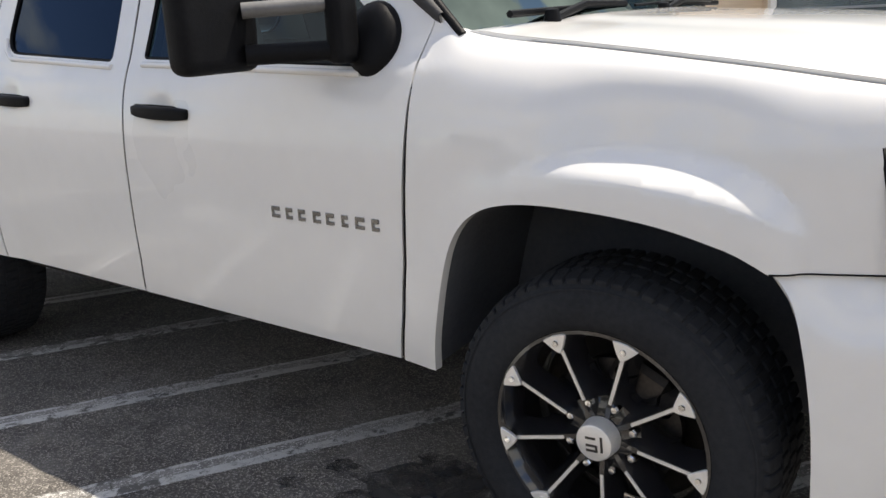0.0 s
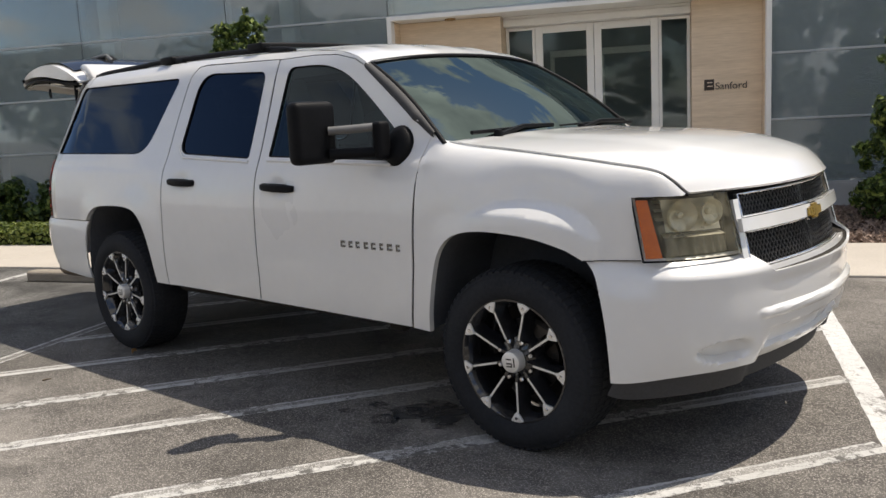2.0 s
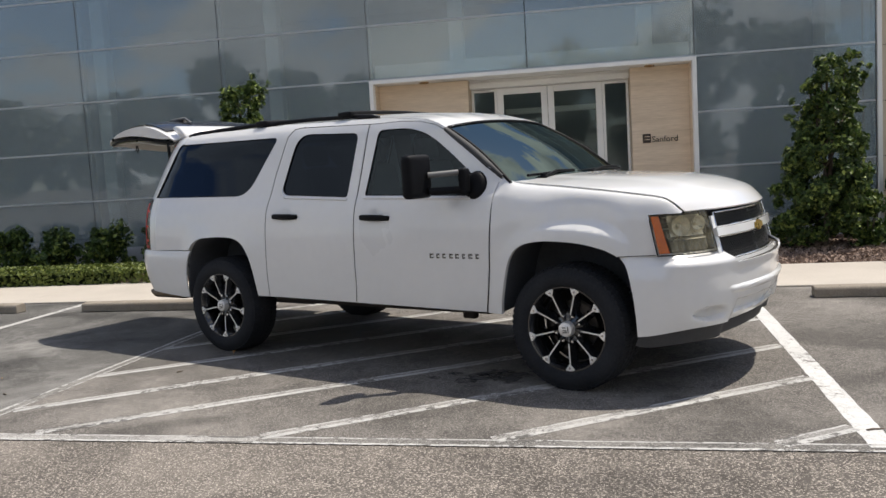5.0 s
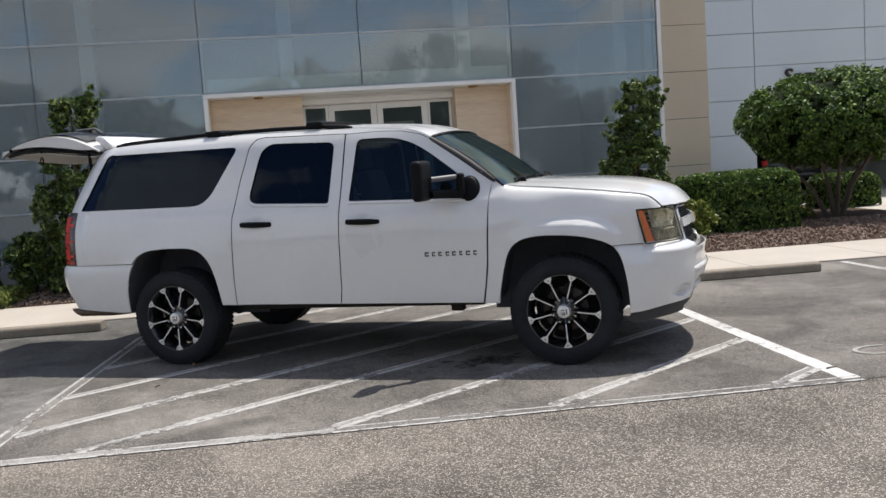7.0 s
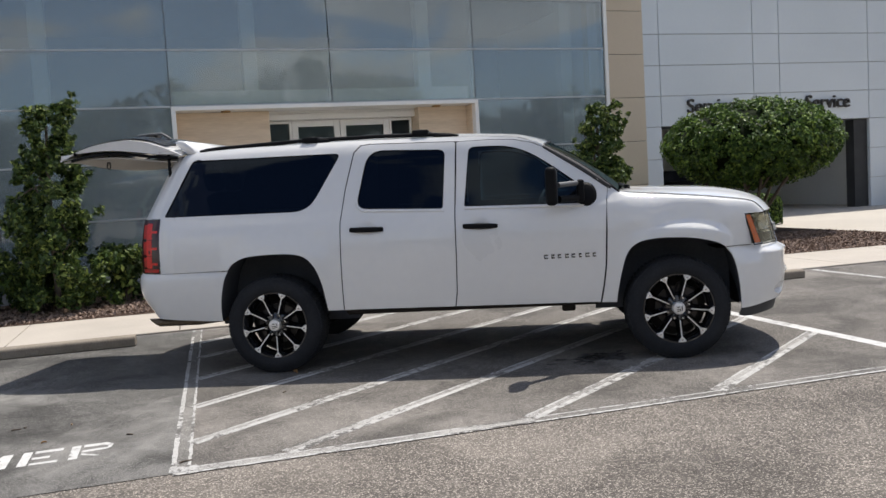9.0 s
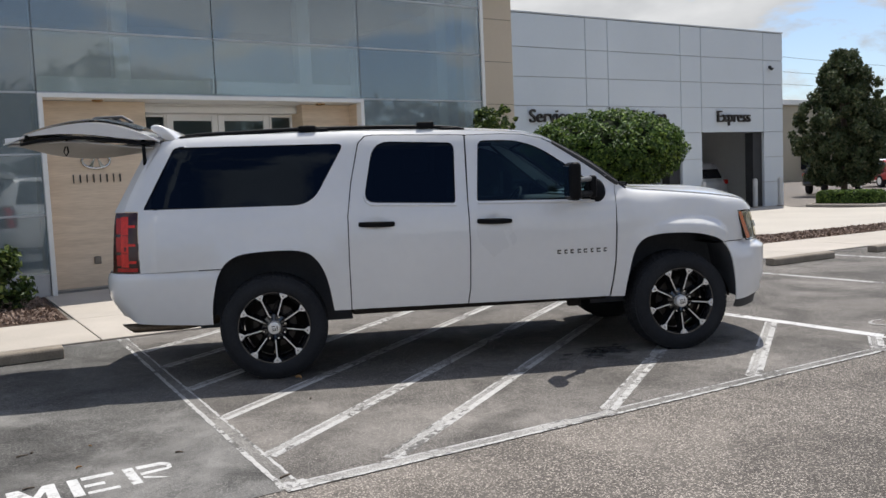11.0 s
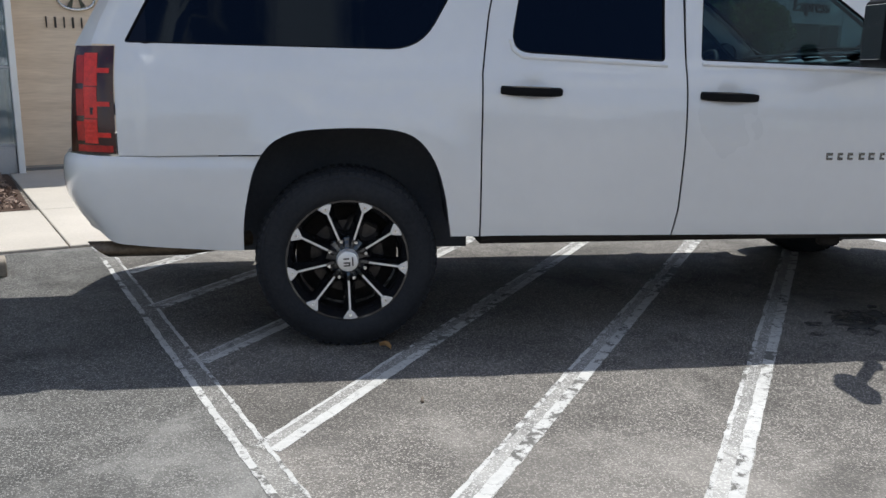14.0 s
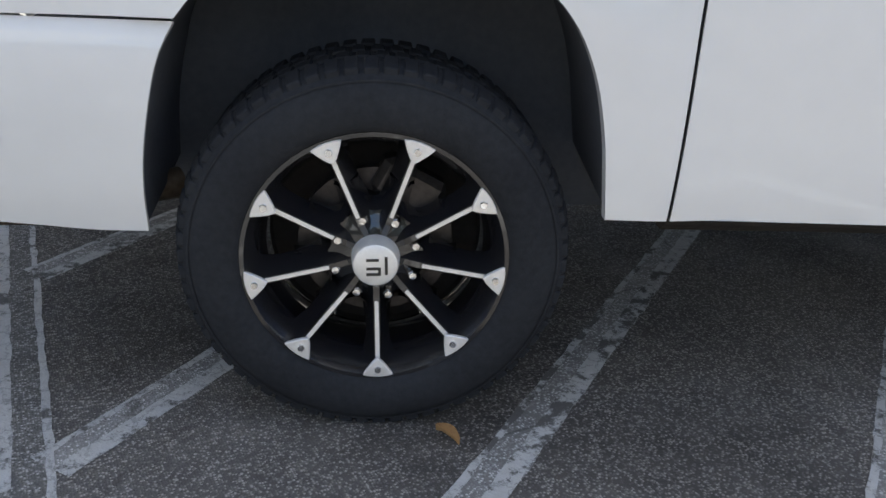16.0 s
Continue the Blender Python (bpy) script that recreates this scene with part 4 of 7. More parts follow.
SEAM = [(2.70, 1.475), (2.78, 1.428), (2.84, 1.386), (2.885, 1.360), (2.93, 1.347), (3.0, 1.336), (3.2, 1.316), (3.4, 1.294), (3.6, 1.270), (3.75, 1.248), (3.87, 1.228), (3.93, 1.210), (3.965, 1.186), (3.99, 1.163), (4.022, 1.130), (4.1, 1.10)]
FLARE_LOW = [(3.07, 1.036), (3.10, 1.039), (3.23, 1.043), (3.36, 1.042), (3.49, 1.032), (3.60, 1.010), (3.667, 0.986), (3.735, 0.947)]
FLARE_TOP = [(3.07, 1.036), (3.10, 1.046), (3.232, 1.090), (3.366, 1.106), (3.489, 1.103), (3.604, 1.081), (3.685, 1.036), (3.722, 0.985), (3.735, 0.947)]
ROLL = [(2.7, 0.15), (3.2, 0.14), (3.6, 0.105), (3.85, 0.07), (4.0, 0.045), (4.1, 0.04)]
ROLL_FROM, ROLL_TO = 1.04, 1.42
FRONT_AXLE, REAR_AXLE, HUB_Z = 3.302, 0.0, 0.405


def step_up(x, a, b):
    t = min(1, max(0, (x - a) / (b - a)))
    return t * t * (3 - 2 * t)


def bulge(u, q):
    """The lip round the wheel openings: a shelf with a crisp lower edge over the front wheel, a soft swelling at the rear."""
    b = 0.0
    if 3.07 < u < 3.735:
        lo, hi = curve(FLARE_LOW, u), curve(FLARE_TOP, u)
        rise = min(1, max(0, (q - lo) / max(1e-4, hi - lo)))
        sunk = 0.024 * step_up(u, 3.07, 3.35) * (1 - step_up(u, 3.50, 3.735))
        b = 0.45 * (hi - lo) * (1 - rise) - sunk * rise * (1 - step_up(q, 1.12, 1.36))
    r = ((abs(u - 3.325) / 0.475) ** 2.6 + (max(0, q - 0.40) / 0.565) ** 2.6) ** (1 / 2.6)
    k = 1 - min(1, max(0, (r - 1.05) / 0.25))
    b += 0.012 * k * k * (3 - 2 * k)
    r = ((abs(u - 0.06) / 0.50) ** 2.6 + (max(0, q - 0.40) / 0.585) ** 2.6) ** (1 / 2.6)
    k = 1 - min(1, max(0, (r - 1.0) / 0.35))
    return b + 0.018 * k * k * (3 - 2 * k)


def skin(u, q, side=-1, inset=0.0):
    """A point of the body's flank at u along the car and q up the section; past ROLL_FROM the front wing turns over to the bonnet."""
    h = curve(WIDE, min(q, ROLL_FROM) if u > 2.70 and inset >= 0 and q < 1.43 and on_wing[0] else q)
    back = -(u - 0.42 * max(0, q - 1.30))
    h -= curve(NOSE, u) if u > 3.2 else 0
    h -= curve(TAIL, back) if back > 0.85 else 0
    h += bulge(u, q)
    for hu, hw in ((0.828, 1.176), (1.763, 1.156)):
        d = ((u - hu) / 0.085) ** 2 + ((q - hw) / 0.052) ** 2
        if d < 1:
            h -= 0.016 * (1 - d) ** 1.5
    if not on_wing[0] and u > 2.62 and 1.28 < q < 1.46:
        h -= 0.030 * min(1, (u - 2.62) / 0.2) * min(1, (q - 1.28) / 0.08)
    w = q
    if on_wing[0] and q > ROLL_FROM:
        a = (q - ROLL_FROM) / (ROLL_TO - ROLL_FROM) * math.pi / 2
        h -= curve(ROLL, u) * (1 - math.cos(a))
        w = ROLL_FROM + (curve(SEAM, u) - ROLL_FROM) * math.sin(a)
        # at the foot of the windshield pillar the wing takes up the door's section
        foot = 1 - step_up(u, 2.80, 2.96)
        h += foot * (curve(WIDE, w) - 0.0235 * min(1, max(0, (w - 1.28) / 0.08)) - h)
    return Vector((u, side * (h - inset), w))


on_wing = [False]


def rounded(points):
    """Corner points (x, y, radius) turned into an outline with round corners."""
    out, n = [], len(points)
    for i in range(n):
        p, a, b = Vector(points[i][:2]), Vector(points[i - 1][:2]), Vector(points[(i + 1) % n][:2])
        r = points[i][2] if len(points[i]) > 2 else 0
        if not r:
            out.append(p)
            continue
        da, db = (a - p), (b - p)
        ta, tb = min(r, da.length * 0.49), min(r, db.length * 0.49)
        s, e = p + da.normalized() * ta, p + db.normalized() * tb
        for k in range(7):
            t = k / 6
            out.append(s * (1 - t) ** 2 + 2 * p * t * (1 - t) + e * t * t)
    return out


def inside(p, poly):
    c = False
    for i in range(len(poly)):
        a, b = poly[i - 1], poly[i]
        if (a.y > p.y) != (b.y > p.y) and p.x < (b.x - a.x) * (p.y - a.y) / (b.y - a.y) + a.x:
            c = not c
    return c


def dense(poly, step):
    out = []
    for i in range(len(poly)):
        a, b = poly[i], poly[(i + 1) % len(poly)]
        k = max(1, int((b - a).length / step + 0.5))
        out += [a + (b - a) * j / k for j in range(k)]
    return out


def flank(outline, holes=(), step=0.03, side=-1, inset=0.0, depth=0.02, wing=False, lines=()):
    """A body panel: an outline with holes in the flank's own plane, filled with a fine net and laid on the skin."""
    on_wing[0] = wing
    loops = [dense(l, step) for l in (outline, *holes)]
    pts, edges = [], []
    for l in loops:
        k = len(pts)
        pts += l
        edges += [(k + i, k + (i + 1) % len(l)) for i in range(len(l))]
    for line in lines:
        k = len(pts)
        pts += [Vector(p) for p in line]
        edges += [(k + i, k + i + 1) for i in range(len(line) - 1)]
    xs, ys = [p.x for p in outline], [p.y for p in outline]
    near = np.array([(p.x, p.y) for p in pts])
    y = min(ys) + step / 2
    while y < max(ys):
        x = min(xs) + step / 2
        while x < max(xs):
            p = Vector((x, y))
            if inside(p, loops[0]) and not any(inside(p, l) for l in loops[1:]) and np.min(np.hypot(near[:, 0] - x, near[:, 1] - y)) > step * 0.55:
                pts.append(p)
            x += step
        y += step
    v, _, f, *_ = delaunay_2d_cdt(pts, edges, [], 0, 1e-6)
    bm = bmesh.new()
    bv = [bm.verts.new(skin(p.x, p.y, side, inset)) for p in v]
    for t in f:
        c = (v[t[0]] + v[t[1]] + v[t[2]]) / 3
        if inside(c, loops[0]) and not any(inside(c, l) for l in loops[1:]):
            bm.faces.new([bv[i] for i in (t if side < 0 else t[::-1])])
    bmesh.ops.delete(bm, geom=[x for x in bm.verts if not x.link_faces], context="VERTS")
    if depth:
        r = bmesh.ops.extrude_edge_only(bm, edges=[e for e in bm.edges if e.is_boundary])
        bmesh.ops.translate(bm, vec=(0, -side * depth, 0), verts=[g for g in r["geom"] if isinstance(g, bmesh.types.BMVert)])
    bmesh.ops.recalc_face_normals(bm, faces=bm.faces)
    if sum(fc.normal.y * side * fc.calc_area() for fc in bm.faces) < 0:
        bmesh.ops.reverse_faces(bm, faces=bm.faces[:])
    on_wing[0] = False
    return bm


def dense_line(points, step):
    out = []
    for p, q in zip(points, points[1:]):
        p, q = Vector(p), Vector(q)
        n = max(1, int((q - p).length / step))
        out += [p.lerp(q, k / n) for k in range(n)]
    return out + [Vector(points[-1])]


def base_w(u):
    return 0.508 - 0.0125 * (u - 0.6)


def flowing(pts, k=4):
    """A smooth line through points."""
    out = []
    for i in range(len(pts) - 1):
        p0, p1, p2, p3 = (Vector(pts[max(0, min(len(pts) - 1, j))]) for j in (i - 1, i, i + 1, i + 2))
        for n in range(k):
            t = n / k
            out.append(0.5 * (2 * p1 + (p2 - p0) * t + (2 * p0 - 5 * p1 + 4 * p2 - p3) * t * t + (3 * p1 - p0 - 3 * p2 + p3) * t ** 3))
    return out + [Vector(pts[-1])]


FRONT_ARCH = flowing([(2.822, 0.476), (2.836, 0.57), (2.860, 0.68), (2.874, 0.738), (2.898, 0.820), (2.925, 0.876), (2.962, 0.918), (3.015, 0.949), (3.085, 0.966), (3.16, 0.974), (3.231, 0.976), (3.362, 0.970), (3.479, 0.954), (3.593, 0.923), (3.644, 0.899), (3.678, 0.878)])
FRONT_ARCH_LOW = flowing([(3.684, 0.868), (3.722, 0.814), (3.750, 0.725), (3.771, 0.60), (3.780, 0.50), (3.784, 0.41)])
REAR_ARCH = flowing([(0.468, 0.508), (0.455, 0.60), (0.441, 0.69), (0.412, 0.800), (0.365, 0.895), (0.298, 0.962), (0.205, 0.992), (0.08, 1.000), (-0.07, 0.998), (-0.215, 0.984), (-0.314, 0.940), (-0.366, 0.885)])
REAR_ARCH_LOW = flowing([(-0.371, 0.873), (-0.407, 0.80), (-0.440, 0.66), (-0.453, 0.56), (-0.457, 0.45)])
V2 = lambda pts: [Vector(p) for p in pts]

GLASS_FRONT = rounded([(1.637, 1.305, 0.02), (2.66, 1.277, 0.03), (2.705, 1.33, 0.03), (2.56, 1.445, 0.12), (2.36, 1.60, 0.12), (2.18, 1.722, 0.12), (2.02, 1.776, 0.1), (1.90, 1.788, 0.06), (1.688, 1.790, 0.05)])
GLASS_REAR = rounded([(0.735, 1.333, 0.10), (1.463, 1.297, 0.025), (1.492, 1.782, 0.06), (0.840, 1.816, 0.14)])
GLASS_QUARTER = rounded([(-0.935, 1.352, 0.02), (0.335, 1.335, 0.14), (0.612, 1.806, 0.06), (-0.700, 1.822, 0.03)])
DOOR_FRONT = V2([(1.532, base_w(1.53)), (1.552, 0.62), (1.562, 0.9), (1.566, 1.277), (1.582, 1.60), (1.5895, 1.830)]) + V2([(1.600, 1.838), (1.88, 1.838), (2.06, 1.826), (2.215, 1.790), (2.294, 1.750), (2.59, 1.548), (2.797, 1.395), (2.785, 1.339), (2.776, 1.28), (2.774, 1.23), (2.768, 1.167), (2.757, 1.0), (2.744, 0.774), (2.722, 0.62), (2.694, base_w(2.69))])
DOOR_REAR = V2([(0.606, base_w(0.62)), (0.606, 0.9), (0.612, 1.236), (0.652, 1.5), (0.725, 1.80), (0.78, 1.856), (0.85, 1.864), (1.565, 1.841), (1.5775, 1.830), (1.568, 1.6), (1.557, 1.277), (1.553, 0.9), (1.543, 0.62), (1.523, base_w(1.52))])
QUARTER = V2([(0.468, 0.510), (0.598, 0.508), (0.598, 0.9), (0.604, 1.236), (0.644, 1.5), (0.717, 1.805), (0.775, 1.863), (0.85, 1.871), (1.53, 1.847), (1.60, 1.8425), (1.88, 1.8425), (2.062, 1.8305), (2.219, 1.7945), (2.298, 1.7545), (2.594, 1.5525), (2.798, 1.4010),
              (2.812, 1.4060), (2.60, 1.565), (2.304, 1.768), (2.23, 1.806), (2.08, 1.846), (1.8, 1.868), (1.5, 1.884), (0.64, 1.908), (-0.3, 1.906), (-0.66, 1.892),
              (-0.80, 1.872), (-0.905, 1.74), (-0.990, 1.58), (-1.05, 1.45), (-1.085, 1.347), (-0.970, 1.343), (-0.966, 0.886), (-0.970, 0.879)]) + V2(REAR_ARCH[::-1])
WING = V2([(2.779, 1.167), (2.770, 1.0), (2.757, 0.774), (2.735, 0.62), (2.707, 0.478), (2.815, 0.476)]) + V2(FRONT_ARCH) + V2([(3.895, 0.880), (3.872, 1.0), (3.850, 1.12), (3.846, 1.150), (3.92, 1.164), (3.965, 1.19), (3.99, 1.225), (4.012, 1.29), (4.020, ROLL_TO), (3.6, ROLL_TO), (3.2, ROLL_TO), (3.0, ROLL_TO), (2.9, ROLL_TO), (2.813, ROLL_TO), (2.802, 1.34), (2.790, 1.26), (2.783, 1.20)])

FLARE_LINES = [[(3.08 + 0.65 * k / 54, curve(table, 3.08 + 0.65 * k / 54)) for k in range(k0, 55 - k0)] for table, k0 in ((FLARE_LOW, 0), (FLARE_TOP, 2))]
for side in (-1, 1):
    st = 0.025 if side < 0 else 0.06
    bs = part("body_side", flank(QUARTER, [GLASS_QUARTER], st, side, 0, 0.03), M_WHITE, suv, "", 35)
    wing = part("front_wing", flank(WING, [], 0.0125 if side < 0 else 0.06, side, 0, 0.03, True, FLARE_LINES), M_WHITE, suv, "", 35)
    fd = part("front_door", flank(DOOR_FRONT, [GLASS_FRONT], st, side, 0, 0.03), M_WHITE, suv, "", 35)
    rd = part("rear_door", flank(DOOR_REAR, [GLASS_REAR], st, side, 0, 0.03), M_WHITE, suv, "", 35)
    for own, hole, m, lab in ((fd, GLASS_FRONT, M_FRONTGLASS, "lightly tinted window glass"), (rd, GLASS_REAR, M_PRIVACY, "dark privacy glass"), (bs, GLASS_QUARTER, M_PRIVACY, "dark privacy glass")):
        g = part("window_glass", flank(hole, [], 0.08, side, 0.012, 0), m, own, lab, True)
        g.visible_shadow = False
        # black rubber seal round the pane
        grown = dense(hole, 0.05)
        ring = [skin(p.x, p.y, side, 0.009) for p in grown]
        part("seal", tube(ring + ring[:1], 0.008, 6), M_BLACKPLASTIC, own, "black rubber seal", 60)

# dark shut lines between the panels
SHUT_MID = [(1.5275, 0.510), (1.5475, 0.62), (1.5575, 0.9), (1.5615, 1.277), (1.575, 1.60), (1.5835, 1.825)]
SHUT_REAR = [(0.602, 0.512), (0.602, 0.9), (0.608, 1.236), (0.648, 1.5), (0.721, 1.802), (0.778, 1.8595)]
SHUT_FRONT = [(2.702, 0.490), (2.7285, 0.62), (2.7505, 0.774), (2.7635, 1.0), (2.7735, 1.167), (2.777, 1.23)]
for side in (-1, 1):
    for run in (SHUT_MID, SHUT_REAR, SHUT_FRONT):
        part("shut_line", tube([skin(q.x, q.y, side, 0.0035) for q in dense_line(run, 0.04)], 0.0028, 6), M_BLACKPLASTIC, suv, "thin dark shut line", 60)

# bright rolled edge under the side windows
for side in (-1, 1):
    for u0, u1, q0, q1 in ((0.80, 1.47, 1.312, 1.281), (1.64, 2.60, 1.288, 1.262)):
        line = [(u0 - 0.055, q0 + 0.075), (u0 - 0.045, q0 + 0.030), (u0 - 0.01, q0 + 0.004)] if u0 < 1 else []
        line += [(u0 + (u1 - u0) * k / 16, q0 + (q1 - q0) * k / 16) for k in range(17)]
        part("belt_edge", tube([skin(u, q, side, -0.001) for u, q in line], 0.0100, 8), M_WHITE, suv, "", 60)

# dark structure that shows in the gaps and carries the cabin
inner = bmesh.new()
for side in (-1, 1):
    for a, b in (((2.70, 2.80), (0.5, 1.30)), ((1.50, 1.60), (0.5, 1.30)), ((0.58, 0.68), (0.5, 1.30))):
        join(inner, box(a[0], side * 0.925 - 0.012, b[0], a[1], side * 0.925 + 0.012, b[1] - 0.10))
    for u0, u1, q0, q1 in ((1.53, 1.66, 1.27, 1.86), (0.60, 0.80, 1.27, 1.88)):
        join(inner, sheet(lambda a, b: skin(u0 + (u1 - u0) * a + (0.05 * b if u0 < 1 else 0.01 * b), q0 + (q1 - q0) * b, side, 0.05), 2, 8))
    join(inner, sheet(lambda a, b: skin(2.72 - 0.66 * a - 0.03 * b, 1.29 + 0.525 * a + 0.05 * b, side, 0.05), 8, 2))
    join(inner, sheet(lambda a, b: skin(2.1 - 2.7 * a, 1.80 + 0.045 * b + 0.02 * a, side, 0.05), 20, 2))
    join(inner, sheet(lambda a, b: skin(-0.9 + 3.6 * a, 1.22 + 0.08 * b, side, 0.07), 20, 2))
part("pillar_trim", inner, M_TRIMDARK, suv, "dark inner pillars")

# roof, with pressed ribs, and bonnet
def roof_edge(u):
    return curve([(-0.80, 1.872), (-0.66, 1.892), (-0.3, 1.906), (0.64, 1.908), (1.5, 1.884), (1.8, 1.868), (2.08, 1.846), (2.23, 1.806), (2.304, 1.768)], u)


def roof_at(a, b):
    v = 2 * b - 1
    u0 = -0.80 + 3.104 * a
    e = skin(u0, roof_edge(u0), 1)
    bow = 1 - abs(v) ** 2.4
    front = max(0, (u0 - 1.6) / 0.704) ** 2
    rib = 0.006 * math.cos(v * 5 * math.pi) * min(1, 8 * bow) if abs(v) < 0.8 else 0
    return Vector((u0 + 0.075 * bow * front, e.y * v, e.z + 0.050 * bow * (1 - 0.25 * front) + rib * (1 - front)))


part("roof", sheet(roof_at, 48, 60), M_WHITE, suv, "", 40)


def bonnet_at(a, b):
    v, a = 2 * b - 1, 1 - (1 - a) ** 1.6
    edge = 2.74 + 1.282 * a
    on_wing[0] = True
    e = skin(edge, ROLL_TO, 1)
    on_wing[0] = False
    u = edge + 0.10 * (1 - v * v) * (1 - a) + 0.188 * (1 - abs(v) ** 2.2) * a
    rise = curve([(0, 0.012), (0.4, 0.036), (0.62, 0.050), (0.78, 0.044), (0.87, 0.026), (0.94, 0.009), (1.0, -0.004)], a)
    bow = 1 - abs(v) ** 2.6
    dome = 0.007 * (1 - step_up(abs(v), 0.46, 0.66)) * min(1, a * 5 + 0.3) * (1 - a ** 6)
    return Vector((u, (e.y - 0.006) * v, min(e.z, 1.348) - 0.001 + rise * bow + dome))


part("bonnet", thicken(sheet(bonnet_at, 72, 72), -0.012), M_WHITE, suv, "", 40)
for s in (0.0, 1.0):
    part("bonnet_gap", tube([bonnet_at(0.16 + 0.84 * k / 40, s) + Vector((0, (0.004 if s else -0.004), -0.004)) for k in range(41)], 0.0062, 6), M_BLACKPLASTIC, suv, "dark gap along the bonnet edge", 60)
part("cowl", sheet(lambda a, b: Vector((2.60 + 0.34 * a + 0.10 * (1 - (2 * b - 1) ** 2), 0.87 * (2 * b - 1), 1.340 - 0.02 * a)), 4, 16), M_BLACKPLASTIC, suv, "black cowl below the windshield")


def screen_at(a, b):
    v = 2 * b - 1
    lo = Vector((2.885 + 0.14 * (1 - v * v), 0.885 * v, 1.349))
    hi = Vector((2.300 + 0.075 * (1 - v * v), 0.750 * v, 1.765 + 0.045 * (1 - abs(v) ** 2.4)))
    p = lo.lerp(hi, a)
    return p + Vector((0.03, 0, 0.035)) * math.sin(a * math.pi) * 0.6


ws = part("windshield", sheet(screen_at, 16, 24), M_WINDSHIELD, suv, "clear windshield with a reflective sheen", True)
ws.visible_shadow = False

PILLAR_EDGE = [(2.30, 1.7410), (2.594, 1.5375), (2.800, 1.3865), (2.880, 1.345)]


def moulding_at(a, b, side):
    """Dark strip between the door's edge and the windshield."""
    u = 2.30 + 0.52 * a
    outer, inner = skin(u, curve(PILLAR_EDGE, u), side, -0.002), screen_at((2.885 - u) / 0.585, 0 if side < 0 else 1)
    return outer.lerp(inner + Vector((0, 0, 0.004)), b) + Vector((0, side * 0.017, 0.011)) * math.sin(math.pi * b) ** 0.7


for side in (-1, 1):
    part("screen_moulding", sheet(lambda a, b: moulding_at(a, b, side), 24, 5), M_TRIMDARK, suv, "dark moulding beside the windshield", 50)
edge = [screen_at(a / 12, 0) for a in range(13)] + [screen_at(1, b / 16) for b in range(1, 17)] + [screen_at(1 - a / 12, 1) for a in range(1, 13)]
part("screen_seal", tube(edge, 0.0125, 8), M_BLACKPLASTIC, suv, "black windshield seal", 60)
for y0, y1 in ((-0.62, -0.05), (0.10, 0.66)):
    base = Vector((2.98 if y1 < 0 else 3.0, y0 + 0.02, 1.374))
    wp = part("wiper", tube([base, base + Vector((-0.03, 0.25, 0.035)), base + Vector((-0.02, 0.50, 0.03))], 0.012, 6), M_BLACKPLASTIC, suv, "black wiper arm", 60)
    part("blade", tube([base + Vector((-0.035, -0.16, 0.02)), base + Vector((-0.045, 0.22, 0.025)), base + Vector((-0.035, 0.62, 0.015))], 0.010, 6), M_BLACKPLASTIC, wp, "rubber blade", 60)
    part("pivot", lathe([(0, 0.03), (0.018, 0.026), (0.024, 0), (0.024, -0.02)], 12, m=Matrix.Translation(base)), M_BLACKPLASTIC, wp, "", 50)

# ---- nose: bumper, lamps, grille ----
NOSE_LOW = [(0.0, (3.775, 0.998)), (0.12, (3.86, 0.980)), (0.24, (3.96, 0.942)), (0.36, (4.06, 0.872)), (0.48, (4.14, 0.765)), (0.60, (4.205, 0.62)), (0.74, (4.262, 0.44)), (0.88, (4.305, 0.2)), (1.0, (4.318, 0.0))]
BUMP_IN = [(0.30, 0.115), (0.36, 0.070), (0.44, 0.032), (0.53, 0.010), (0.62, 0.0), (0.74, 0.0), (0.806, 0.0), (0.810, 0.001), (0.816, 0.006), (0.876, 0.094)]


def along(table, s):
    return Vector((curve([(k, p[0]) for k, p in table], s), curve([(k, p[1]) for k, p in table], s)))


ARCH_EDGE = sorted((p.y, p.x) for p in FRONT_ARCH_LOW)
REAR_EDGE = sorted((p.y, p.x) for p in REAR_ARCH_LOW)


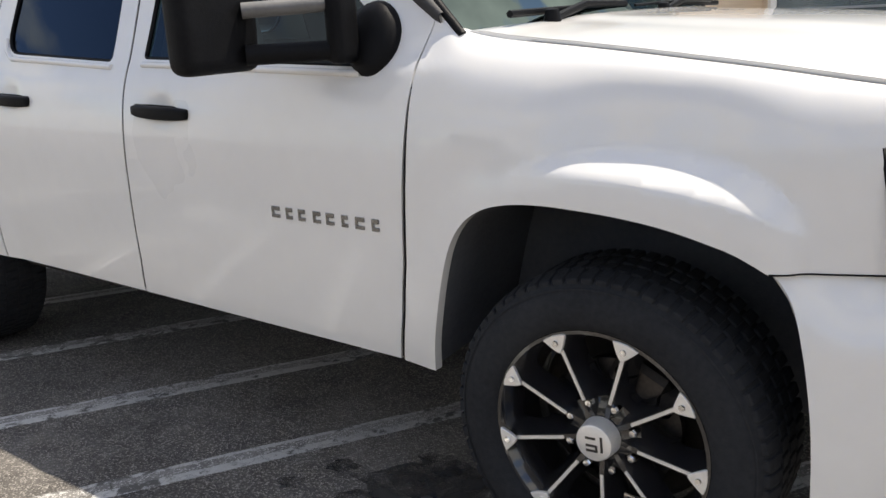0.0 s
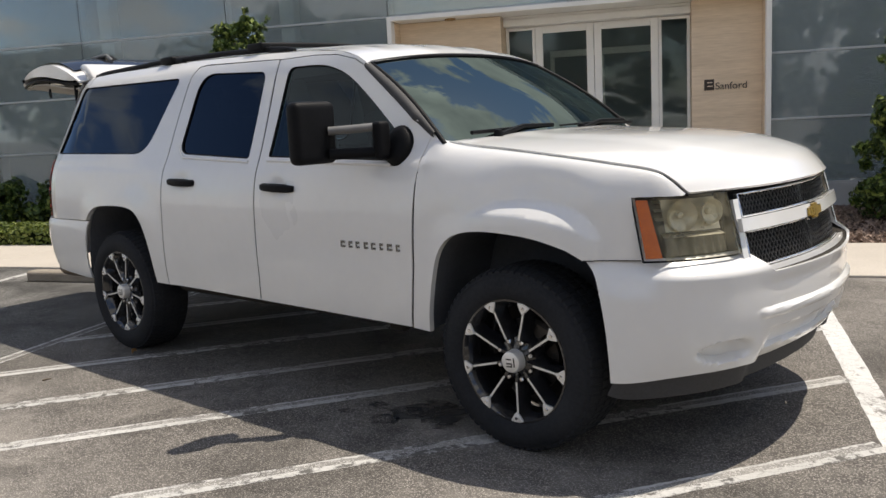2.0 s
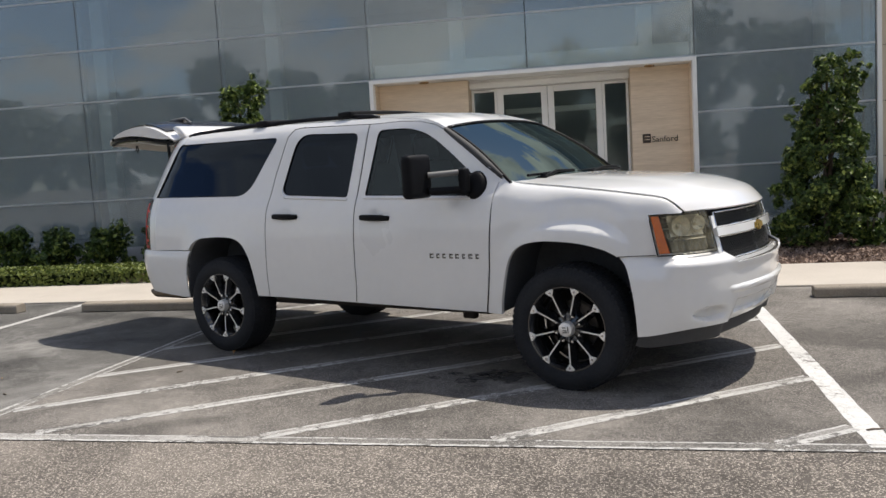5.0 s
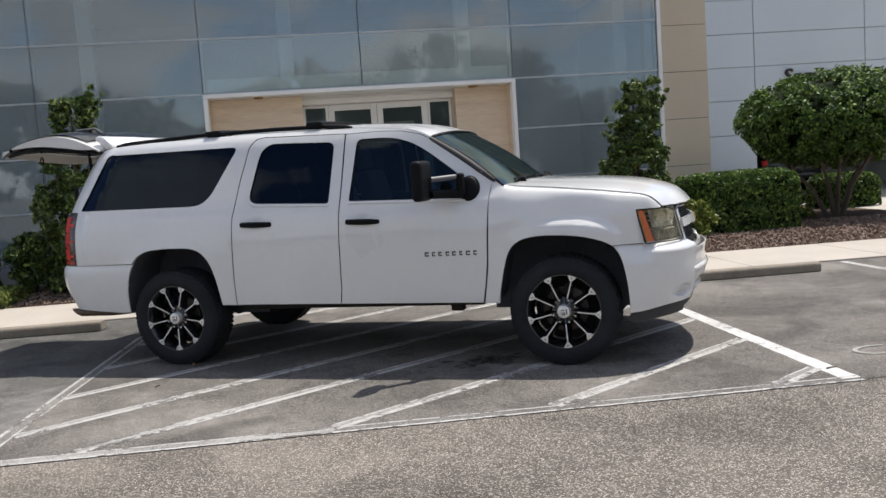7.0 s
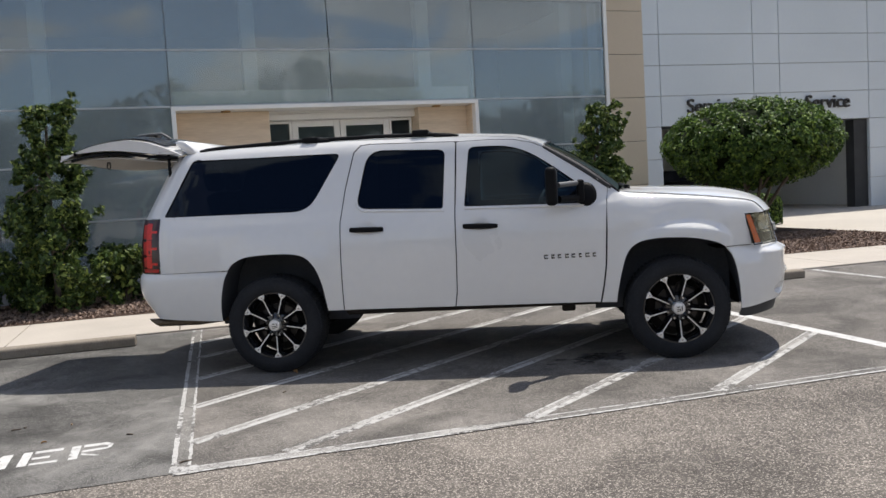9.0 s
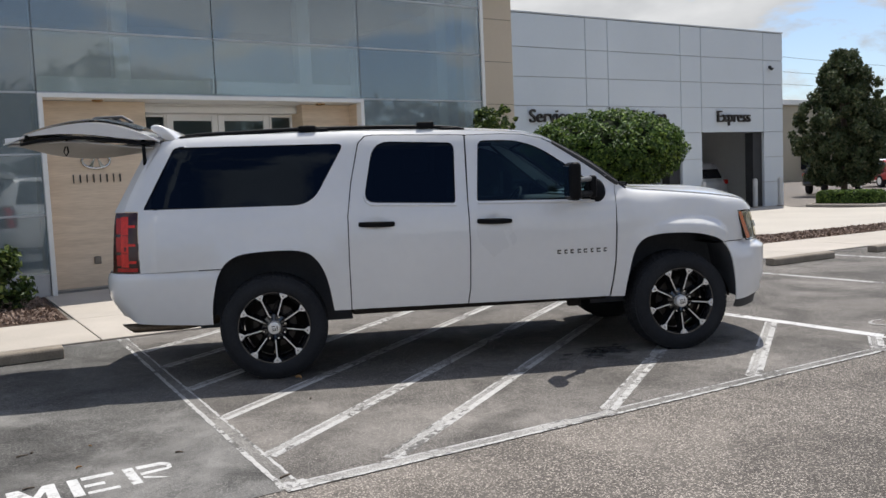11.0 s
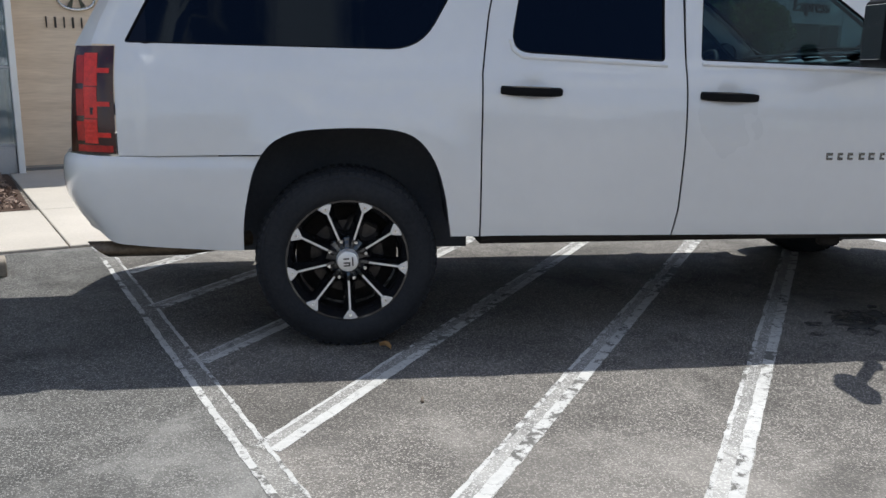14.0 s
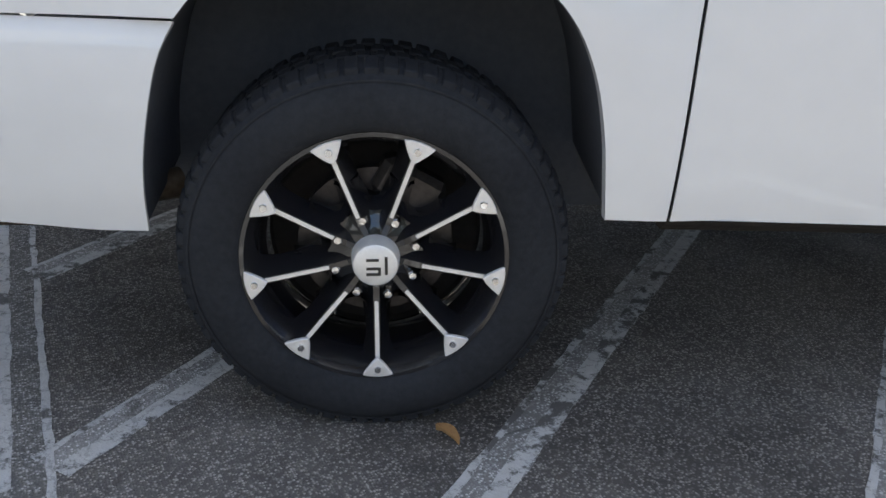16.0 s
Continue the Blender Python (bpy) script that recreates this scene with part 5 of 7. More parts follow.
def bumper_at(a, b):
    """a runs from one side round the nose to the other, b up the face."""
    s = 1 - abs(2 * a - 1)
    sgn = -1 if a < 0.5 else 1
    p = along(NOSE_LOW, s)
    d = along(NOSE_LOW, min(1, s + 0.01)) - along(NOSE_LOW, max(0, s - 0.01))
    n = Vector((-d.y, d.x)).normalized()
    n = n if n.x > 0 or s < 0.2 else -n
    n = -n if n.y < -0.01 and s < 0.2 else n
    lo, hi = 0.39 + 0.04 * step_up(s, 0.0, 0.45) + 0.02 * step_up(s, 0.6, 1.0), 0.876 - 0.078 * step_up(s, 0.62, 0.70)
    w = lo + (hi - lo) * b
    ref = 0.876 - (0.876 - w) * (0.876 - lo) / (hi - lo)
    o = curve(BUMP_IN, ref) * ((0.25 if ref < 0.7 else 0.02) + (0.75 if ref < 0.7 else 0.98) * step_up(s, 0.07, 0.36))
    o += curve([(0.0, 0.012), (0.06, 0.030), (0.12, 0.045), (0.20, 0.040), (0.30, 0.0), (1.0, 0.0)], s) * step_up(w, 0.72, 0.876)      # runs in flush with the wing
    o += 0.012 * (1 - step_up(p.y, 0.40, 0.64)) * step_up(w, 0.634, 0.650) * (1 - step_up(w, 0.740, 0.800))       # middle set back over a ledge
    # bowl of the lamp recess, crisp at its outer end and open inwards, and the lower opening
    bowl = ((p.y - 0.72) / 0.140) ** 2 + ((w - 0.508) / 0.056) ** 2
    o += 0.065 * (1 - step_up(bowl, 0.50, 1.0)) * step_up(p.y, 0.57, 0.70)
    o += 0.030 * step_up(w, 0.470, 0.482) * (1 - step_up(w, 0.556, 0.572)) * (1 - step_up(p.y, 0.46, 0.51))
    o -= 0.011 * (1 - step_up(abs(w - 0.632), 0.007, 0.018)) * (1 - step_up(p.y, 0.545, 0.590))
    p = Vector((p.x + (curve(ARCH_EDGE, w) - 3.775) * (1 - step_up(s, 0.0, 0.26)), p.y))
    q = p - n * o
    return Vector((q.x, sgn * q.y, w))


part("front_bumper", thicken(sheet(bumper_at, 260, 64), -0.012), M_WHITE, suv, "", 40)
# added sheet closes the gap over the bumper so no sun leaks through
part("bumper_filler", sheet(lambda a, b: bumper_at(0.02 + 0.96 * a, 0.985).lerp(Vector((3.62, 0.92 * (2 * a - 1), 0.86)), b), 40, 4), M_UNDER, suv, "dark sheet added behind the bumper to block leaking sunlight")
part("air_dam", thicken(sheet(lambda a, b: bumper_at(0.03 + 0.94 * a, 0.02) + Vector((-0.03 - 0.03 * (1 - b), 0, -0.105 * (1 - b) * (1 - 0.35 * (2 * a - 1) ** 8) - 0.0)), 60, 4), -0.012), M_TRIMDARK, suv, "dark grey plastic air dam under the bumper", 50)
for side in (-1, 1):
    on_wing[0] = True
    seam = [skin(3.680 + 0.205 * k / 12, 0.8785, side, -0.0005) for k in range(13)]
    on_wing[0] = False
    part("wing_seam", tube(seam, 0.0022, 6), M_BLACKPLASTIC, suv, "thin dark gap between wing and bumper", 60)
scuff = part("scuff_mark", box(-0.02, -0.002, -0.004, 0.02, 0.002, 0.004), M_BLACKPLASTIC, suv, "small dark scuff on the bumper")
scuff.matrix_local = pose(4.008, -0.914, 0.645, 0, -18, 38)

NOSE_UP = [(0.0, (3.846, 0.917)), (0.14, (3.91, 0.880)), (0.28, (3.97, 0.832)), (0.42, (4.025, 0.772)), (0.56, (4.07, 0.700)), (0.70, (4.105, 0.615)), (0.82, (4.145, 0.43)), (0.92, (4.178, 0.2)), (1.0, (4.188, 0.0))]


def nose_at(s, w, inset=0.0, sgn=-1):
    p = along(NOSE_UP, s)
    d = along(NOSE_UP, min(1, s + 0.02)) - along(NOSE_UP, max(0, s - 0.02))
    n = Vector((-d.y, d.x)).normalized()
    if n.x < 0:
        n = -n
    p = p + n * (0.055 * (1.118 - w) / 0.24 - inset)
    return Vector((p.x, sgn * p.y, w))


def lamp_at(a, b, inset, sgn, s0=0.0, s1=0.70, lo=0.878, hi=1.128):
    return nose_at(s0 + (s1 - s0) * a + (1 - b) * (0.078 * (1 - a) + 0.02 * a), lo + (hi - lo) * b, inset, sgn)


for sgn in (-1, 1):
    lamp = part("headlight", sheet(lambda a, b: lamp_at(a, b, 0.075, sgn), 14, 6), M_HOUSING, suv, "yellowed hazy headlight")
    part("lamp_frame", tube([lamp_at(a / 14, 0, 0.004, sgn) for a in range(15)] + [lamp_at(1, b / 5, 0.004, sgn) for b in range(1, 6)] + [lamp_at(1 - a / 14, 1, 0.004, sgn) for a in range(1, 15)] + [lamp_at(0, 1 - b / 5, 0.004, sgn) for b in range(1, 6)], 0.0042, 6), M_BLACKPLASTIC, lamp, "dark lamp edge", 60)
    part("amber_marker", sheet(lambda a, b: lamp_at(0.035 + 0.165 * a * (1.0 - 0.24 * b), 0.05 + 0.89 * b, 0.004, sgn), 6, 12), M_AMBER, lamp, "amber side marker", True)
    part("reflector_shell", sheet(lambda a, b: lamp_at(0.30 + 0.62 * a, 0.42 + 0.50 * b, 0.034 + 0.03 * math.sin(math.pi * a) * math.sin(math.pi * b), sgn), 14, 8), M_REFLECTOR, lamp, "pale reflector shell", 50)
    for s, w, r in ((0.36, 1.045, 0.062), (0.585, 1.052, 0.050)):
        c = nose_at(s, w, 0.062, sgn)
        t = nose_at(s, w, 0.0, sgn)
        m = Matrix.Translation(c) @ (t - c).to_track_quat("Z", "Y").to_matrix().to_4x4()
        part("reflector", lathe([(0.012, 0.0), (r * 0.6, 0.012), (r * 0.9, 0.034), (r, 0.046)], 28, m=m), M_REFLECTOR, lamp, "pale reflector bowl", 50)
        part("bulb", lathe([(0.0, 0.036), (0.012, 0.030), (0.014, 0.010), (0.014, 0.0)], 14, m=m), M_REFLECTOR, lamp, "", 50)
    part("turn_lamp", sheet(lambda a, b: lamp_at(0.27 + 0.66 * a, 0.06 + 0.27 * b, 0.034 + 0.004 * math.cos(a * 34 + 6 * a * a), sgn), 48, 4), M_HOUSING, lamp, "ribbed dull lower reflector", 40)
    part("divider", sheet(lambda a, b: lamp_at(0.26 + 0.68 * a, 0.34 + 0.045 * b, 0.024 + 0.03 * b, sgn), 12, 2), M_REFLECTOR, lamp)
    for w0 in (0.60, 0.74, 0.87):
        part("side_strake", sheet(lambda a, b: lamp_at(0.215 + 0.10 * a, w0 + 0.035 * b, 0.030 + 0.02 * b, sgn), 6, 2), M_REFLECTOR, lamp)
    lens = part("lens", sheet(lambda a, b: lamp_at(0.225 - 0.04 * b + (0.775 + 0.04 * b) * a, b, 0.0, sgn), 16, 8), M_HAZE, lamp, "hazed yellow lens", True)
    lens.visible_shadow = False


def grille_at(a, w, inset=0.0):
    """a runs from one lamp across to the other."""
    s = 1 - abs(2 * a - 1)
    return nose_at(0.70 + 0.30 * s + 0.018, w, inset, -1 if a < 0.5 else 1)


def grille_band(lo, hi, inset, n=28, depth=0.02, taper=0.0):
    return thicken(sheet(lambda a, b: grille_at(taper + (1 - 2 * taper) * a, lo + (hi - lo) * b, inset), n, 2), -depth)


grille = part("grille", grille_band(0.775, 1.115, 0.085), M_BLACKPLASTIC, suv, "black mesh grille with chrome surrounds")
part("centre_bar", grille_band(0.960, 1.012, -0.004, taper=0.005), M_WHITE, grille, "body-coloured bar", 40)
part("lower_bar", grille_band(0.785, 0.812, -0.004, taper=0.005), M_WHITE, grille, "body-coloured lower edge", 40)
for a0, a1 in ((0.006, 0.048), (0.952, 0.994)):
    part("end_post", thicken(sheet(lambda a, b: grille_at(a0 + (a1 - a0) * a, 0.80 + (0.285 if a0 < 0.5 else 0.21) * b, 0.020), 3, 8), -0.02), M_WHITE, grille, "body-coloured end", 40)
for lo, hi in ((0.818, 0.954), (1.018, 1.106)):
    loop = [grille_at(0.05 + 0.90 * k / 20, lo, 0.0) for k in range(21)] + [grille_at(0.95 - 0.90 * k / 20, hi, 0.004) for k in range(21)]
    part("chrome_surround", tube(loop + loop[:1], 0.0058, 6), M_CHROME, grille, "chrome surround", 60)
    mesh = bmesh.new()
    for k in range(-3, 46):
        for lean in (-1, 1):
            a, b = 0.06 + 0.88 * k / 42, 0.06 + 0.88 * (k + lean * (hi - lo) / 0.040) / 42
            ends = []
            for x, w in ((a, lo), (b, hi)):
                ends.append((x, w))
            (xa, wa), (xb, wb) = ends
            t0, t1 = 0.0, 1.0
            if xa == xb or max(xa, xb) < 0.055 or min(xa, xb) > 0.945:
                continue
            for lim in (0.055, 0.945):
                if (xa < lim) != (xb < lim):
                    t = (lim - xa) / (xb - xa)
                    if (xa < lim) == (lim < 0.5):
                        t0 = max(t0, t)
                    else:
                        t1 = min(t1, t)
            tube([grille_at(xa + (xb - xa) * t, wa + (wb - wa) * t, 0.020) for t in (t0, t1)], 0.0032, 4, mesh)
    part("mesh_insert", mesh, M_GRILLE, grille, "woven black mesh")
c = grille_at(0.5, 0.982, -0.022)
face = Matrix.Translation(c) @ Vector((1, 0, 0.18)).to_track_quat("Z", "Y").to_matrix().to_4x4()
CROSS = [(x * 0.86, y * 0.86) for x, y in [(-0.094, -0.018), (-0.036, -0.022), (-0.040, -0.036), (0.030, -0.036), (0.036, -0.022), (0.090, -0.018), (0.098, 0.018), (0.040, 0.022), (0.044, 0.036), (-0.026, 0.036), (-0.032, 0.022), (-0.086, 0.018)]]
part("emblem_back", moved(prism([(x * 1.12, y * 1.22) for x, y in CROSS], 2, -0.02, 0.003), face), M_CHROME, grille, "chrome emblem base")
part("emblem", moved(prism(CROSS, 2, 0.0034, 0.011), face), M_GOLD, grille, "plain gold emblem")
part("nose_panel", sheet(lambda a, b: Vector((3.80 + 0.0 * b, -0.84 + 1.68 * a, 0.4 + 0.74 * b)), 2, 2), M_UNDER, suv, "dark radiator support")

# ---- rear bumper, lamps, raised tailgate ----
REAR_LOW = [(0.0, (-0.412, 1.000)), (0.25, (-0.75, 1.000)), (0.42, (-0.98, 0.985)), (0.56, (-1.12, 0.930)), (0.68, (-1.205, 0.845)), (0.80, (-1.26, 0.70)), (0.90, (-1.305, 0.4)), (1.0, (-1.33, 0.0))]


def tail_at(a, b):
    s = 1 - abs(2 * a - 1)
    sgn = -1 if a < 0.5 else 1
    p = along(REAR_LOW, s)
    lo = 0.460 + 0.015 * step_up(s, 0.05, 0.28) + 0.02 * step_up(s, 0.22, 0.46) + 0.05 * step_up(s, 0.42, 0.62)
    w = lo + (0.872 - lo) * b
    o = curve([(0.0, 0.036), (0.2, 0.018), (0.45, 0.006), (0.7, 0.0), (0.92, 0.004), (1.0, 0.016)], b)
    k = step_up(s, 0.30, 0.7)
    p = Vector((p.x + (curve(REAR_EDGE, w) + 0.412) * (1 - step_up(s, 0.0, 0.2)), p.y))
    return Vector((p.x + o * k * 1.3 + 0.04 * step_up(s, 0.4, 0.7) * (1 - step_up(b, 0.0, 0.55)), sgn * (p.y - o), w))


part("rear_bumper", thicken(sheet(tail_at, 90, 16), -0.012), M_WHITE, suv, "", 40)
for side in (-1, 1):
    tl = part("tail_light", sheet(lambda a, b: skin(-0.972 - 0.185 * a - 0.035 * (1 - b) * a, 0.886 + 0.452 * b, side, -0.004), 10, 20), M_SMOKE, suv, "tall red tail light with smoked bands", 50)
    for w0, w1, wb in ((0.928, 1.030, 0.965), (1.034, 1.166, 1.095), (1.170, 1.308, 1.235)):
        part("lamp_segment", thicken(sheet(lambda a, b: skin(-1.050 - 0.062 * a - 0.02 * (1 - w0), w0 + (w1 - w0) * b, side, -0.006 - 0.0005 * math.sin(b * 30)), 5, 24), 0.004), M_REDBRIGHT, tl, "bright red ribbed segment", 50)
        part("lamp_bar", thicken(sheet(lambda a, b: skin(-0.992 - 0.058 * a, wb - 0.010 + 0.020 * b, side, -0.007), 3, 2), 0.003), M_REDBRIGHT, tl, "red bar", 50)
        part("lamp_corner", thicken(sheet(lambda a, b: skin(-1.114 - 0.036 * a - 0.02 * (1 - w0), w0 + 0.01 + (w1 - w0 - 0.02) * b, side, -0.005), 3, 4), 0.003), M_RED, tl, "deep red corner", 50)
    part("lamp_base", thicken(sheet(lambda a, b: skin(-0.985 - 0.165 * a, 0.893 + 0.028 * b, side, -0.005), 6, 2), 0.003), M_RED, tl, "deep red lower block", 50)
    part("corner_panel", sheet(lambda a, b: Vector((-0.80 - 0.10 * a - (0.285 - 0.10 * 0) * (1 - b), side * curve([(0, 0.71), (0.5, 0.66), (1, 0.60)], a) + side * 0.10 * (1 - b), 1.34 + 0.53 * b)), 6, 8), M_WHITE, suv, "", 40)

gate_profile_top = [(-0.80, 1.915), (-0.95, 1.985), (-1.12, 2.045), (-1.30, 2.072), (-1.50, 2.060), (-1.70, 2.022), (-1.88, 1.968), (-1.99, 1.938)]
gate_profile_low = [(-1.99, 1.915), (-1.80, 1.920), (-1.60, 1.930), (-1.40, 1.925), (-1.20, 1.900), (-1.0, 1.870), (-0.84, 1.86)]


def gate_half(u):
    return curve([(-2.0, 0.60), (-1.9, 0.665), (-1.7, 0.715), (-1.4, 0.735), (-0.8, 0.735)], u)


def gate_sheet(table, inset=0.0, drop=0.0, rows=24, flip=False):
    t = sorted(table)
    return sheet(lambda a, b: Vector((t[0][0] + (t[-1][0] - t[0][0]) * a, (2 * b - 1) * (gate_half(t[0][0] + (t[-1][0] - t[0][0]) * a) - inset), curve(t, t[0][0] + (t[-1][0] - t[0][0]) * a) + drop - 0.035 * abs(2 * b - 1) ** 4)), rows, 14)


gate = part("tailgate", thicken(gate_sheet(gate_profile_top), 0.012), M_WHITE, suv, "open tailgate raised level with the roof", 40)
part("tailgate_glass", gate_sheet([(u, w) for u, w in gate_profile_top[1:-1]], 0.05, 0.022), M_GATEGLASS, gate, "dark rear glass", True)
def gate_trim(a, b):
    u, v = -1.96 + 1.10 * a, 2 * b - 1
    sag = 0.13 * (1 - abs(v) ** 3) * math.sin(math.pi * min(1, a * 1.25)) ** 0.8 if a < 0.8 else 0
    return Vector((u, v * (gate_half(u) - 0.03), curve(sorted(gate_profile_low), u) + 0.01 - sag - 0.035 * v ** 4))


part("inner_panel", thicken(sheet(gate_trim, 28, 18), 0.012), M_TRIMLIGHT, gate, "pale inner trim panel", 40)
for s in (-1, 1):
    part("gate_edge", sheet(lambda a, b: Vector((-1.97 + 1.15 * a, s * (gate_half(-1.97 + 1.15 * a) - 0.005 * b), (curve(sorted(gate_profile_top), -1.97 + 1.15 * a) - 0.035) * (1 - b) + (curve(sorted(gate_profile_low), -1.97 + 1.15 * a) + 0.03) * b)), 24, 4), M_WHITE, gate, "", 40)
    part("weather_strip", tube([(-1.84 + 1.0 * k / 14, s * (gate_half(-1.84 + 1.0 * k / 14) - 0.012), curve(sorted(gate_profile_low), -1.84 + 1.0 * k / 14) + 0.004 - 0.03 * (1 - k / 14) ** 4) for k in range(15)], 0.013, 6), M_BLACKPLASTIC, gate, "black weather strip", 60)
    part("gas_strut", tube([(-0.930, s * 0.70, 1.70), (-0.932, s * 0.70, 1.90)], 0.014, 8), M_BLACKPLASTIC, gate, "black gas strut", 60)
    part("buffer", lathe([(0, 0.012), (0.014, 0.010), (0.016, 0.0)], 10, m=pose(-1.78, s * 0.715, 1.945, 90 * s, 0, 0)), M_BLACKPLASTIC, gate)
part("pull_strap", tube([(-1.520, -0.62, 1.950), (-1.528, -0.62, 1.88), (-1.545, -0.62, 1.825), (-1.530, -0.615, 1.797), (-1.510, -0.62, 1.825), (-1.519, -0.62, 1.88), (-1.516, -0.62, 1.945)], 0.006, 6), M_BLACKPLASTIC, gate, "black pull strap", 60)
part("handle_base", lathe([(0, 0.05), (0.05, 0.046), (0.085, 0.02), (0.095, 0.0)], 20, m=pose(-1.27, -0.25, 2.07)), M_BLACKPLASTIC, gate, "dark handle and camera housing", 50)
part("handle_bar", tube([(-1.42, -0.30, 2.075), (-1.37, -0.30, 2.105), (-1.16, -0.30, 2.110), (-1.08, -0.30, 2.06)], 0.013, 8), M_SATINGREY, gate, "grey handle bar", 60)
part("spoiler", prism([(-0.775, 1.885), (-0.815, 1.930), (-0.866, 1.966), (-0.880, 1.988), (-0.862, 2.008), (-0.820, 2.010), (-0.778, 1.995), (-0.738, 1.958), (-0.690, 1.905), (-0.70, 1.88)], 1, -0.68, 0.68, 0.012), M_WHITE, gate, "white roof spoiler tipped up", 50)
pipe = tube([(-0.46, -0.66, 0.452), (-0.72, -0.84, 0.448), (-1.10, -0.87, 0.452)], 0.036, 16)
for v in pipe.verts:
    if v.co.x < -1.0:
        v.co.x -= 1.3 * (v.co.z - 0.452)      # the end is cut at a slant
part("exhaust", pipe, M_TAILPIPE, suv, "rusty exhaust pipe", 60)

# ---- flank details ----
for side in (-1, 1):
    for u0, w0 in ((0.686, 1.168), (1.621, 1.148)):
        m = Matrix.Translation(skin(u0 + 0.142, w0 - 0.007, side))
        bm = box(-0.142, -0.014, -0.021, 0.142, 0.014, 0.021, 0.0105, seg=3)
        bmesh.ops.subdivide_edges(bm, edges=[e for e in bm.edges if abs(e.verts[0].co.x - e.verts[1].co.x) > 0.1], cuts=11)
        for v in bm.verts:
            v.co.z *= 1 - 0.28 * abs(v.co.x / 0.142) ** 4
            v.co.y = v.co.y + side * (0.031 - 0.85 * v.co.x ** 2)
        hd = part("door_handle", moved(bm, m @ pose(0, 0, 0, 0, 1.6, 0)), M_BLACKPLASTIC, suv, "black door handle", 50)
        part("handle_base", moved(box(-0.140, -0.008, -0.022, 0.140, 0.008, 0.022, 0.007, seg=2), m @ pose(0, side * 0.004, 0, 0, 1.6, 0)), M_BLACKPLASTIC, hd, "black handle base", 50)
# model badge: a row of chrome strokes
for k in range(8):
    u = 2.262 + 0.0545 * k
    p = skin(u + 0.016, 0.868, -1)
    b = bmesh.new()
    for z0, z1 in ((-0.017, -0.0065), (0.0045, 0.017)):
        join(b, box(-0.0165 + 0.004 * (k % 2), -0.004, z0, 0.0165 - 0.003 * (k % 3), 0.004, z1, 0.001))
    join(b, box(-0.0165 + 0.004 * (k % 2), -0.003, -0.0064, -0.0075 + 0.004 * (k % 2), 0.003, 0.0044))
    part("badge_stroke", moved(b, Matrix.Translation(p)), M_BADGE, suv, "chrome badge stroke")
# tow mirror
for side in (-1, 1):
    S = lambda u, h, w: (u, side * h, w)
    mir = part("door_mirror", moved(box(-0.044, -0.122, -0.150, 0.044, 0.122, 0.145, 0.042, seg=5), pose(2.345, side * 1.215, 1.432, 0, 0, side * 3)), M_BLACKPLASTIC, suv, "large black towing mirror", 60)
    part("mirror_face", box(2.298, side * 1.215 - 0.09, 1.315, 2.304, side * 1.215 + 0.09, 1.550, 0.002), M_CHROME, mir, "mirror glass")
    part("mirror_arm", tube([S(2.40, 1.16, 1.435), S(2.50, 1.06, 1.440), S(2.57, 0.985, 1.445)], 0.021, 10), M_SATINGREY, mir, "grey upper arm", 60)
    part("mirror_arm", tube([S(2.40, 1.16, 1.325), S(2.50, 1.06, 1.325), S(2.57, 0.985, 1.325)], 0.027, 10), M_BLACKPLASTIC, mir, "black lower arm", 60)
    part("arm_joint", moved(box(-0.030, -0.040, -0.095, 0.030, 0.040, 0.085, 0.024, seg=4), pose(2.575, side * 0.985, 1.385)), M_BLACKPLASTIC, mir, "", 60)
    part("mirror_sail", moved(lathe([(0, 0.022), (0.060, 0.020), (0.082, 0.010), (0.092, -0.012), (0.094, -0.05)], 28), pose(2.622, side * 0.928, 1.348, -side * 74, 0, 0) @ Matrix.Diagonal((0.92, 1.14, 1, 1))), M_BLACKPLASTIC, mir, "round black mirror base", 50)
# roof rails
for side in (-1, 1):
    y = side * 0.655
    ru = [(-0.66, 1.895), (-0.60, 1.910), (-0.50, 1.918), (0.2, 1.936), (0.9, 1.932), (1.35, 1.919), (1.53, 1.904), (1.60, 1.888)]
    rail = part("roof_rail", tube([(u, y, w) for u, w in ru], 0.017, 8), M_BLACKPLASTIC, suv, "black roof rail", 60)
    for u in (-0.58, 0.42, 1.47):
        w = curve(ru, u)
        part("rail_foot", moved(box(-0.075, -0.022, -0.055, 0.075, 0.022, 0.004, 0.012, seg=2), pose(u, y, w)), M_BLACKPLASTIC, rail, "", 60)
for u in (0.33, 1.28):
    bar = part("cross_bar", tube([(u, -0.655 + 1.31 * k / 12, 1.952 + 0.016 * math.sin(math.pi * k / 12)) for k in range(13)], 0.016, 8), M_BLACKPLASTIC, suv, "black roof rack cross bar", 60)
    for s in (-1, 1):
        part("bar_clamp", moved(box(-0.07, -0.04, -0.028, 0.07, 0.04, 0.020, 0.012, seg=2), pose(u, s * 0.655, 1.942)), M_BLACKPLASTIC, bar, "", 60)

